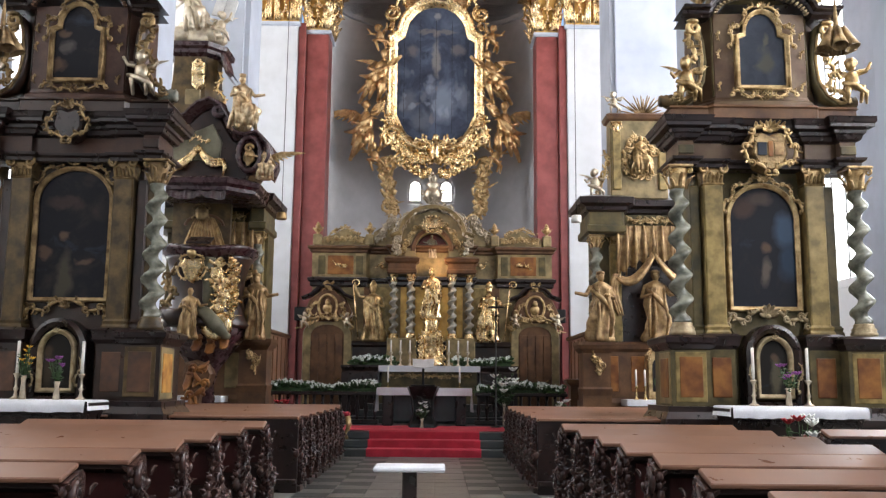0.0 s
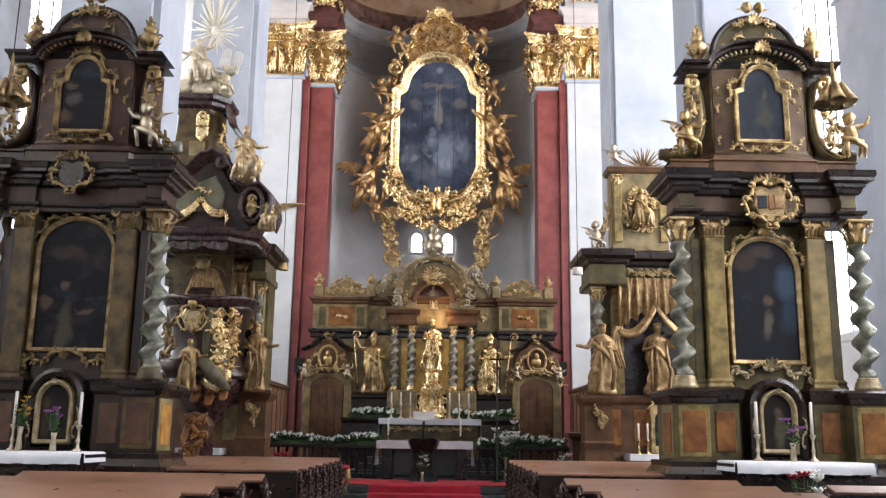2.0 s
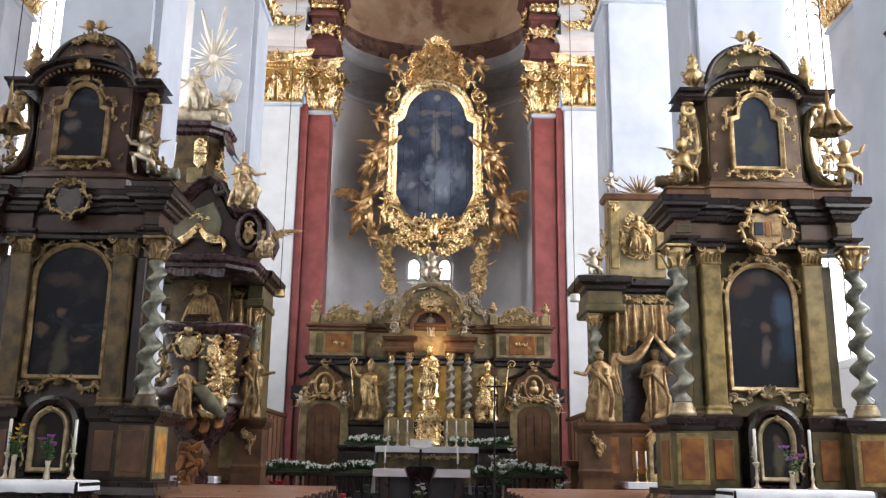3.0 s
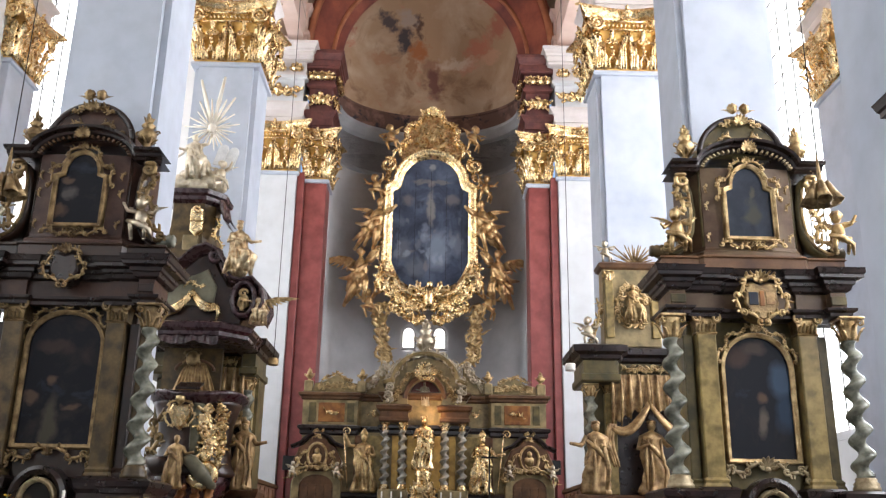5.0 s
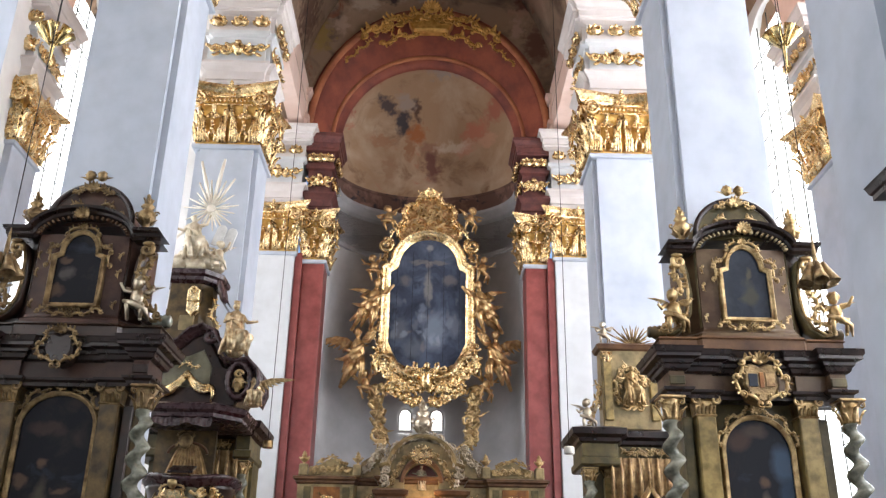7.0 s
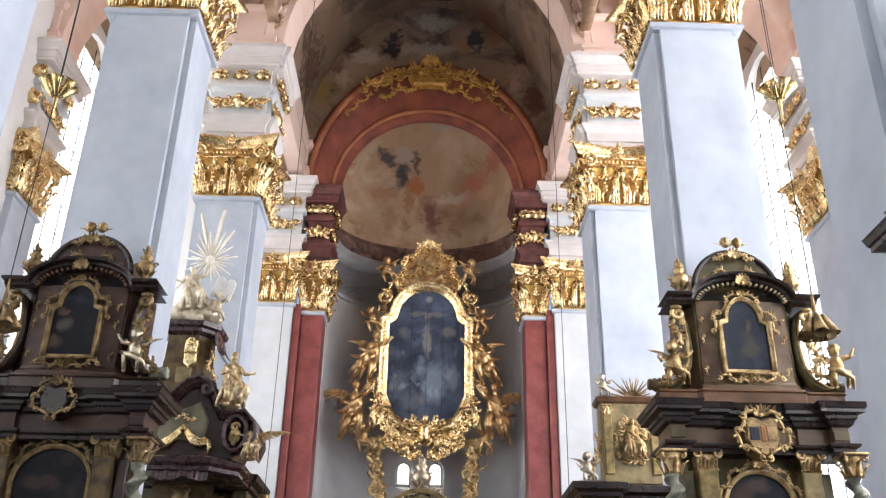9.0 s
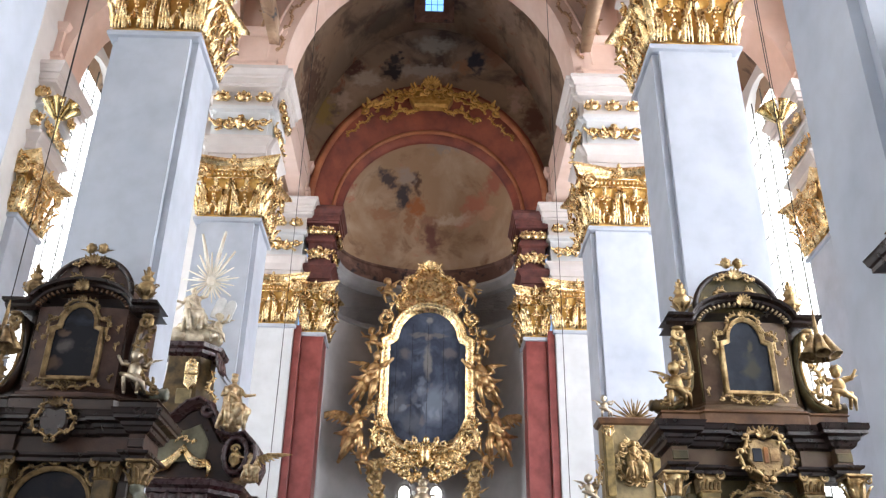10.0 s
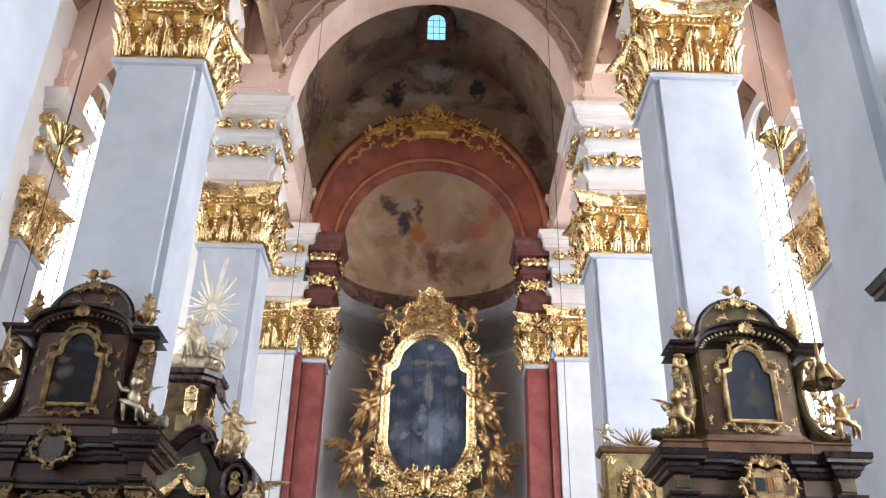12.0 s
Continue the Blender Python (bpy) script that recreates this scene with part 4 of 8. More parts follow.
def figure(h, seed, arm_l="out", arm_r="chest", wings=0.0, seated=False, bare=False, hat=""):
    """A carved figure of height h with its feet at the origin, facing -y: robe with folds, arms, head."""
    rng = random.Random(seed)
    s, seg, rows = Shape(), 36, []
    ph = [rng.uniform(0, 6.28) for _ in range(4)]
    lean = rng.uniform(-0.03, 0.03) * h
    if not seated:
        prof = [(0.0, 0.155, 0.12), (0.04, 0.165, 0.13), (0.2, 0.145, 0.115), (0.4, 0.13, 0.105), (0.5, 0.135, 0.105), (0.6, 0.115, 0.09), (0.68, 0.125, 0.09), (0.76, 0.14, 0.095), (0.81, 0.12, 0.08), (0.845, 0.055, 0.05), (0.86, 0.035, 0.035)]
    else:
        prof = [(0.0, 0.13, 0.11), (0.08, 0.15, 0.14), (0.26, 0.17, 0.2), (0.38, 0.19, 0.22), (0.44, 0.17, 0.18), (0.5, 0.15, 0.12), (0.62, 0.13, 0.1), (0.74, 0.15, 0.1), (0.8, 0.12, 0.085), (0.84, 0.06, 0.05), (0.86, 0.038, 0.038)]
    fine = []
    for (t0, a0, b0), (t1, a1, b1) in zip(prof, prof[1:]):
        m = max(1, round((t1 - t0) / 0.035))
        fine += [(t0 + (t1 - t0) * j / m, a0 + (a1 - a0) * j / m, b0 + (b1 - b0) * j / m) for j in range(m)]
    fine.append(prof[-1])
    knee = rng.choice((-1, 1))
    for t, rx, ry in fine:
        ring = []
        fold = 0.26 * max(0.0, 1 - t / 0.84) + (0.05 if t < 0.8 else 0)
        sway = lean * math.sin(math.pi * t) + 0.025 * h * knee * math.sin(2 * math.pi * t / 0.86)
        wide = 1.16 if t < 0.8 else 1.0
        for i in range(seg):
            a = 2 * math.pi * i / seg
            # sharp-crested folds that slant across the body, and a bent knee pressing through the robe
            f1 = 1 - 2 * abs(math.sin(3.5 * a + ph[0] + knee * 3.2 * t))
            f2 = math.sin(5 * a + ph[1] - 7 * t)
            q = wide * (1 + 0.75 * fold * f1 + 0.5 * fold * f2 + 0.05 * math.sin(11 * a + ph[2] + 15 * t))
            q += 0.3 * math.exp(-((t - 0.33) / 0.11) ** 2) * max(0.0, math.cos(a + math.pi / 2 - 0.5 * knee)) ** 3
            fwd = -0.08 * h if seated and 0.05 < t < 0.45 else 0
            ring.append((h * rx * q * math.cos(a) + sway, h * ry * q * math.sin(a) + fwd, h * t))
        rows.append(ring)
    s.rings(rows)
    if seated:
        for q in (-1, 1):
            limb(s, [(q * h * 0.07, -h * 0.04, h * 0.42), (q * h * 0.13, -h * 0.27, h * 0.4), (q * h * 0.1, -h * 0.24, h * 0.04)], h * 0.085, h * 0.045)
            s.tube([(q * h * 0.15, -h * 0.2, h * 0.36), (q * h * 0.2, -h * 0.16, h * 0.2), (q * h * 0.24, -h * 0.1, 0.0)], [h * 0.03, h * 0.045, h * 0.03], 7)
    # mantle folds hung across the front
    for k in range(4):
        x = h * rng.uniform(-0.1, 0.1)
        s.tube([(x + lean, -h * 0.10, h * 0.74), (x * 1.2, -h * 0.135, h * 0.55), (x * 1.5 + h * 0.02, -h * 0.14, h * 0.32), (x * 1.3, -h * 0.13, h * 0.06)], [h * 0.014, h * 0.022, h * 0.026, h * 0.016], 6)
    s.tube([(-h * 0.13, -h * 0.07, h * 0.72), (0, -h * 0.14, h * 0.6), (h * 0.13, -h * 0.1, h * 0.46)], [h * 0.03, h * 0.04, h * 0.03], 7)
    hx = lean * 0.5 + h * rng.uniform(-0.02, 0.02)
    s.ball((hx, -h * 0.012, h * 0.92), h * 0.062, 0.86, 1.0, 1.22, 12, 0.12, seed)
    s.ball((hx, h * 0.012, h * 0.945), h * 0.064, 0.95, 1.0, 1.0, 10, 0.5, seed + 5)
    s.ball((hx, -h * 0.07, h * 0.915), h * 0.012, seg=6)
    if hat == "mitre":
        s.rings([[(hx + h * w * math.cos(a), h * w * 0.7 * math.sin(a), h * z) for a in [2 * math.pi * i / 10 for i in range(10)]] for z, w in ((0.955, 0.06), (1.01, 0.068), (1.07, 0.035), (1.1, 0.006))])
    elif hat == "crown":
        s.lathe([(h * 0.05, h * 0.97), (h * 0.065, h * 1.03)], (hx, 0, 0), 10)
    elif hat == "cap":
        s.lathe([(h * 0.06, h * 0.95), (h * 0.066, h * 0.99), (h * 0.02, h * 1.01)], (hx, 0, 0), 10)
    for side, kind in ((-1, arm_l), (1, arm_r)):
        sh = Vector((side * h * 0.12, 0, h * 0.775))
        if kind == "out":
            pts = [sh, sh + Vector((side * 0.09, -0.05, -0.12)) * h, sh + Vector((side * 0.24, -0.12, -0.1)) * h]
        elif kind == "up":
            pts = [sh, sh + Vector((side * 0.13, -0.03, 0.02)) * h, sh + Vector((side * 0.2, -0.06, 0.2)) * h]
        elif kind == "down":
            pts = [sh, sh + Vector((side * 0.06, -0.02, -0.17)) * h, sh + Vector((side * 0.08, -0.09, -0.32)) * h]
        else:
            pts = [sh, sh + Vector((side * 0.07, -0.04, -0.16)) * h, sh + Vector((-side * 0.06, -0.16, -0.12)) * h]
        limb(s, pts, h * (0.045 if not bare else 0.035), h * 0.022)
    if wings:
        for side in (-1, 1):
            wing(s, (side * h * 0.05, h * 0.07, h * 0.72), (side, 0.1, 0.45), h * wings)
    return s


def putto(h, seed):
    """A small carved cherub: round body, bent limbs, curly head."""
    rng = random.Random(seed)
    s = Shape()
    s.ball((0, 0, h * 0.5), h * 0.15, 1, 0.85, 1.35, 10, 0.2, seed)
    s.ball((rng.uniform(-0.05, 0.05) * h, -0.02 * h, h * 0.82), h * 0.12, 0.95, 1, 1.08, 10, 0.15, seed)
    s.ball((0, 0.02 * h, h * 0.87), h * 0.12, 1, 1, 0.9, 9, 0.6, seed + 2)
    for side in (-1, 1):
        k = rng.uniform(-0.1, 0.2)
        limb(s, [(side * h * 0.13, 0, h * 0.64), (side * h * 0.27, -h * 0.06, h * (0.58 + k)), (side * h * 0.34, -h * 0.12, h * (0.68 + 1.5 * k))], h * 0.05, h * 0.03)
        limb(s, [(side * h * 0.08, 0, h * 0.36), (side * h * 0.15, -h * 0.16, h * (0.28 + k * 0.5)), (side * h * 0.13, -h * 0.08, h * 0.04)], h * 0.075, h * 0.035)
        wing(s, (side * h * 0.06, h * 0.1, h * 0.62), (side, 0.1, 0.5), h * 0.34)
    s.tube([(-h * 0.25, -h * 0.1, h * 0.42), (0, -h * 0.17, h * 0.34), (h * 0.22, -h * 0.12, h * 0.22), (h * 0.28, 0, h * 0.02)], [h * 0.04, h * 0.07, h * 0.06, h * 0.02], 7)
    return s


def angel(h, seed, side, span):
    """A carved angel in motion, facing -y: bent legs, blown drapery, raised arms and two large wings."""
    rng = random.Random(seed)
    s = Shape()
    s.ball((0, 0, h * 0.62), h * 0.115, 1.05, 0.8, 1.5, 12, 0.25, seed)
    s.ball((side * h * 0.03, -h * 0.02, h * 0.48), h * 0.12, 1.15, 0.95, 1.1, 12, 0.3, seed + 1)
    s.tube([(0, 0, h * 0.74), (-side * h * 0.01, -h * 0.02, h * 0.84)], h * 0.035, 7)
    s.ball((-side * h * 0.02, -h * 0.03, h * 0.89), h * 0.062, 0.9, 1, 1.2, 12, 0.15, seed)
    s.ball((-side * h * 0.01, 0.0, h * 0.915), h * 0.068, 1, 1, 0.95, 10, 0.6, seed + 2)
    limb(s, [(-side * h * 0.11, 0, h * 0.74), (-side * h * 0.22, -h * 0.08, h * 0.72), (-side * h * 0.33, -h * 0.12, h * 0.84)], h * 0.042, h * 0.024)
    limb(s, [(side * h * 0.11, 0, h * 0.74), (side * h * 0.2, -h * 0.1, h * 0.6), (side * h * 0.08, -h * 0.18, h * 0.55)], h * 0.042, h * 0.024)
    limb(s, [(-side * h * 0.06, -h * 0.04, h * 0.44), (-side * h * 0.12, -h * 0.18, h * 0.3), (-side * h * 0.04, -h * 0.06, h * 0.06)], h * 0.07, h * 0.03)
    limb(s, [(side * h * 0.06, 0, h * 0.44), (side * h * 0.18, -h * 0.06, h * 0.24), (side * h * 0.3, h * 0.02, h * 0.04)], h * 0.07, h * 0.03)
    for k in range(7):
        a = rng.uniform(0, 6.28)
        p = Vector((0.1 * math.cos(a), 0.09 * math.sin(a), rng.uniform(0.35, 0.62))) * h
        q = p + Vector((side * rng.uniform(-0.1, 0.28), rng.uniform(-0.12, 0.04), -rng.uniform(0.12, 0.34))) * h
        m = (p + q) / 2 + Vector((rng.uniform(-0.06, 0.06), -0.06, 0)) * h
        s.tube([p, m, q], [h * 0.035, h * rng.uniform(0.05, 0.075), h * 0.02], 8, 0.6)
    s.tube([(-side * h * 0.12, -h * 0.06, h * 0.68), (side * h * 0.02, -h * 0.13, h * 0.56), (side * h * 0.2, -h * 0.05, h * 0.46), (side * h * 0.38, 0.02, h * 0.5)], [h * 0.03, h * 0.05, h * 0.05, h * 0.012], 8, 0.6)
    wing(s, (side * h * 0.06, h * 0.08, h * 0.7), (side, 0.08, 0.25), h * span)
    wing(s, (-side * h * 0.05, h * 0.1, h * 0.7), (-side * 0.6, 0.1, 0.8), h * span * 0.62)
    return s


def rays(r, n, seed, a0=0.0, a1=360.0, thick=0.02):
    rng = random.Random(seed)
    s = Shape()
    for k in range(n):
        a = radians(a0 + (a1 - a0) * k / n + rng.uniform(-3, 3))
        q = r * rng.uniform(0.55, 1.0)
        s.tube([(0, 0, 0), (q * 0.9 * math.cos(a), -0.01, q * 0.9 * math.sin(a)), (q * math.cos(a), -0.01, q * math.sin(a))], [thick * 1.6, thick * 0.9, thick * 0.15], 4)
    return s


def oil_painting(name, ground, seed, figures, spots=()):
    return fresco(name, ground, figures, seed, 1.2, spots, 0.5)


def candlestick(parent_at, h, candle, mat, label, group):
    c = thing("candlestick", label, "candlestick", group, at=parent_at)
    part("stem", Shape().lathe([(h * 0.2, 0), (h * 0.2, h * 0.04), (h * 0.08, h * 0.12), (h * 0.05, h * 0.3), (h * 0.1, h * 0.4), (h * 0.05, h * 0.5), (h * 0.045, h * 0.8), (h * 0.13, h * 0.94), (h * 0.13, h)], seg=12), mat, c)
    part("candle", Shape().lathe([(0.022, h), (0.022, h + candle), (0.006, h + candle + 0.005)], seg=10), WAX, c, "white wax candle")
    return c

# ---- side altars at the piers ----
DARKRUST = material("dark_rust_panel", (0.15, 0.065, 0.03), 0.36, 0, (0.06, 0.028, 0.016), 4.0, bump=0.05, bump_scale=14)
LITAMBER = material("lit_amber_panel", (0.62, 0.33, 0.08), 0.36, 0, (0.36, 0.14, 0.03), 5.0, bump=0.05, bump_scale=14, spec=0.3)
DARK, DIM, PALE, SKYBLUE = (0.012, 0.012, 0.016), (0.10, 0.065, 0.045), (0.20, 0.17, 0.14), (0.055, 0.085, 0.13)
GROUND = [((0.035, 0.028, 0.025), 1.3, 0.52, 0.7, 0.8), ((0.025, 0.032, 0.045), 1.7, 0.58, 0.7, 1.0)]
DARKPAINT = oil_painting("dark_oil_painting", DARK, 2.0, GROUND)
NICHEPAINT = oil_painting("niche_painting", (0.018, 0.016, 0.014), 3.0, GROUND, [(5.36, 1.75, 0.1, 0.3, (0.10, 0.09, 0.06), 0.9), (5.36, 2.02, 0.06, 0.08, DIM, 0.9), (-5.54, 1.75, 0.1, 0.28, (0.06, 0.045, 0.03), 0.9), (-5.54, 2.02, 0.06, 0.08, (0.07, 0.05, 0.03), 0.9)])
LEFTPAINT = oil_painting("left_altar_painting", DARK, 2.0, GROUND, [(-5.5, 3.15, 0.13, 0.42, (0.07, 0.062, 0.045), 0.9), (-5.5, 3.8, 0.09, 0.1, DIM, 1.0), (-5.85, 3.55, 0.1, 0.1, DIM, 0.9), (-5.2, 3.42, 0.13, 0.06, DIM, 0.9), (-5.55, 4.35, 0.28, 0.1, (0.05, 0.035, 0.03), 0.9), (-5.75, 6.45, 0.16, 0.1, DIM, 0.9), (-5.55, 6.75, 0.13, 0.13, (0.09, 0.08, 0.075), 0.9), (-5.6, 7.0, 0.07, 0.07, DIM, 0.9)])
RIGHTPAINT = oil_painting("right_altar_painting", (0.016, 0.017, 0.022), 5.0, GROUND, [(5.36, 3.35, 0.08, 0.22, (0.12, 0.10, 0.08), 0.9), (5.36, 3.72, 0.08, 0.09, DIM, 1.0), (5.7, 4.0, 0.2, 0.3, SKYBLUE, 0.9), (5.72, 3.5, 0.17, 0.3, (0.03, 0.05, 0.08), 0.9), (5.05, 4.35, 0.2, 0.16, (0.07, 0.045, 0.035), 0.8), (5.3, 4.5, 0.2, 0.12, (0.08, 0.06, 0.05), 0.8)])
BLUEPAINT = oil_painting("blue_grey_attic_painting", (0.030, 0.036, 0.048), 7.0, [((0.05, 0.06, 0.08), 1.5, 0.45, 0.68, 0.8)], [(5.4, 6.62, 0.16, 0.22, (0.075, 0.07, 0.055), 0.9), (5.38, 6.95, 0.06, 0.12, (0.09, 0.08, 0.06), 0.9)])
rng = random.Random(12)
CROWD = [(rng.uniform(-1.1, 1.2), rng.uniform(10.9, 12.9), rng.uniform(0.04, 0.14), rng.uniform(0.08, 0.28), rng.choice(((0.20, 0.23, 0.29), (0.14, 0.15, 0.17), (0.17, 0.15, 0.14), (0.02, 0.024, 0.04), (0.26, 0.29, 0.35))), rng.uniform(0.25, 0.5)) for k in range(34)]
GREATPAINT = oil_painting("great_painting", (0.042, 0.052, 0.080), 7.0, [((0.085, 0.105, 0.15), 1.2, 0.45, 0.68, 0.8), ((0.022, 0.027, 0.042), 0.9, 0.52, 0.68, 1.2)], [(0.13, 13.29, 0.16, 0.72, (0.19, 0.18, 0.17), 0.8), (0.13, 14.25, 0.15, 0.15, (0.17, 0.15, 0.14), 0.8), (0.49, 14.30, 0.39, 0.08, (0.15, 0.14, 0.13), 0.7), (-0.24, 14.30, 0.39, 0.08, (0.15, 0.14, 0.13), 0.7), (0.15, 14.88, 0.14, 0.15, (0.22, 0.22, 0.22), 0.8), (-0.72, 13.58, 0.24, 0.24, (0.13, 0.12, 0.12), 0.8), (0.93, 13.58, 0.27, 0.24, (0.13, 0.12, 0.12), 0.8), (0.40, 11.65, 0.48, 0.77, (0.17, 0.20, 0.25), 0.75), (-0.86, 11.65, 0.29, 0.48, (0.10, 0.11, 0.13), 0.8), (1.12, 11.84, 0.24, 0.48, (0.13, 0.15, 0.19), 0.7), (-0.38, 10.97, 0.39, 0.39, (0.09, 0.10, 0.12), 0.8)] + CROWD)


def arched(hw, z0, zs, rise, n=14):
    """An outline with a round head, counterclockwise."""
    return [(-hw, z0), (hw, z0)] + arc(0, zs, hw, rise, 0, 180, n)


def shouldered(hw, z0, zs, top):
    """A baroque picture outline with small shoulders under a round head."""
    k = hw * 0.72
    return [(-hw, z0), (hw, z0), (hw, zs), (k, zs + 0.04)] + arc(0, zs + 0.06, k, top - zs - 0.06, 0, 180, 10) + [(-k, zs + 0.04), (-hw, zs)]


def picture(parent, outline, y, width, mat, gilt):
    """A painted canvas with a moulded gilt frame."""
    pic = part("canvas", Shape().slab(outline, y, y + 0.04), mat, parent, "darkened oil painting")
    part("picture_frame", Shape().mould(outline, [(-0.02, y), (-0.02, y - 0.05), (width * 0.3, y - 0.03), (width * 0.6, y - 0.09), (width, y - 0.06), (width, y + 0.05)], plane="xz", cap=False, flat=False), gilt, pic)
    return pic


def blob(cx, cz, rx, rz, seed, n=18):
    rng = random.Random(seed)
    ph = [rng.uniform(0, 6.28) for _ in range(3)]
    out = []
    for k in range(n):
        a = 2 * math.pi * k / n
        q = 1 + 0.14 * math.sin(2 * a + ph[0]) + 0.12 * math.sin(3 * a + ph[1]) + 0.08 * math.sin(5 * a + ph[2])
        out.append((cx + rx * q * math.cos(a), cz + rz * q * math.sin(a)))
    return out


def mirrored(s):
    """Adds the mirror image of a shape across x = 0."""
    o, n = len(s.v), len(s.f)
    s.v += [(-x, y, z) for x, y, z in s.v]
    s.flat.update(n + i for i in list(s.flat))
    s.f += [tuple(i + o for i in f[::-1]) for f in s.f]
    return s


def rocaille(path, size, y, seed):
    """Half of a symmetric rocaille: linked C-scrolls with leaves that flick outward along a path in x and z."""
    rng = random.Random(seed)
    s = Shape()
    for k, ((x0, z0), (x1, z1)) in enumerate(zip(path, path[1:])):
        hand = 1 if k % 2 else -1
        d = Vector((x1 - x0, 0, z1 - z0))
        n = Vector((d.z, 0, -d.x)).normalized()
        m = Vector(((x0 + x1) / 2, y - size * 0.12, (z0 + z1) / 2)) + n * hand * d.length * 0.16
        a, b = Vector((x0, y, z0)), Vector((x1, y, z1))
        s.tube([a, (a + m) / 2 + n * hand * d.length * 0.05, m, (b + m) / 2 + n * hand * d.length * 0.05, b], [size * 0.05, size * 0.11, size * 0.14, size * 0.11, size * 0.05], 6, 0.8)
        s.scroll(b + Vector((0, -size * 0.1, 0)), size * 0.24, 1.3, math.atan2(d.z, d.x), hand, size * 0.075, n=10)
        for j in range(3):
            t = 0.2 + 0.3 * j
            p = a + (b - a) * t + n * hand * size * 0.14 + Vector((0, -size * 0.08, 0))
            s.leaf(p, n * hand * 0.9 + d.normalized() * rng.uniform(-0.7, 0.9), (0, -1, 0), size * rng.uniform(0.38, 0.6), size * 0.24, 0.9, n=4)
        s.ball(b + Vector((0, -size * 0.14, 0)), size * 0.11, seg=7)
    return s


def palmette(c, r, n=7, spread=150.0):
    s = Shape()
    for k in range(n):
        a = radians(90 - spread / 2 + spread * k / (n - 1))
        s.leaf(c, (math.cos(a), -0.25, math.sin(a)), (0, -1, 0), r * (0.8 + 0.2 * math.sin(math.pi * k / (n - 1))), r * 0.42, 0.5, 2, 5)
    s.ball((c[0], c[1] - r * 0.1, c[2]), r * 0.22, 1, 0.7, 0.8, 9)
    return s


def lattice(x0, x1, z0, z1, y, step, r=0.008):
    """Diagonal trellis bars inside a diamond-topped field."""
    s = Shape()
    cx, w, h = (x0 + x1) / 2, (x1 - x0) / 2, z1 - z0
    n = int(2 * w / step) + 1
    for k in range(-n, n + 1):
        for sg in (-1, 1):
            pts = []
            for j in range(9):
                z = z0 + h * j / 8
                x = cx + k * step + sg * (z - (z0 + z1) / 2)
                if abs(x - cx) < w * (0.35 + 0.65 * (z - z0) / h):
                    pts.append((x, y, z))
            if len(pts) > 1:
                s.tube([pts[0], pts[-1]], r, 4)
    return s


def wavy_strip(x0, x1, y, z0, z1, waves, s):
    """A flat board with one waved edge."""
    edge = [(x1 + 0.03 * math.sin(2 * math.pi * waves * k / 40), z0 + (z1 - z0) * k / 40) for k in range(41)]
    out = [(x0, z0)] + edge + [(x0, z1)]
    return Shape().slab([(s * a, b) for a, b in (out if s > 0 else out[::-1])], y, y + 0.06, 0.008)


def cherub_head(c, r, seed=0):
    s = Shape().ball(c, r, 0.9, 0.9, 1.1, 10, 0.1, seed).ball((c[0], c[1] + r * 0.2, c[2] + r * 0.35), r * 1.02, 1, 0.9, 0.8, 10, 0.6, seed + 2)
    s.ball((c[0], c[1] - r * 0.9, c[2] - r * 0.1), r * 0.2, seg=6)
    for h in (-1, 1):
        wing(s, (c[0] + h * r * 0.5, c[1] + r * 0.3, c[2] - r * 0.5), (h, 0, 0.3), r * 1.3)
    return s


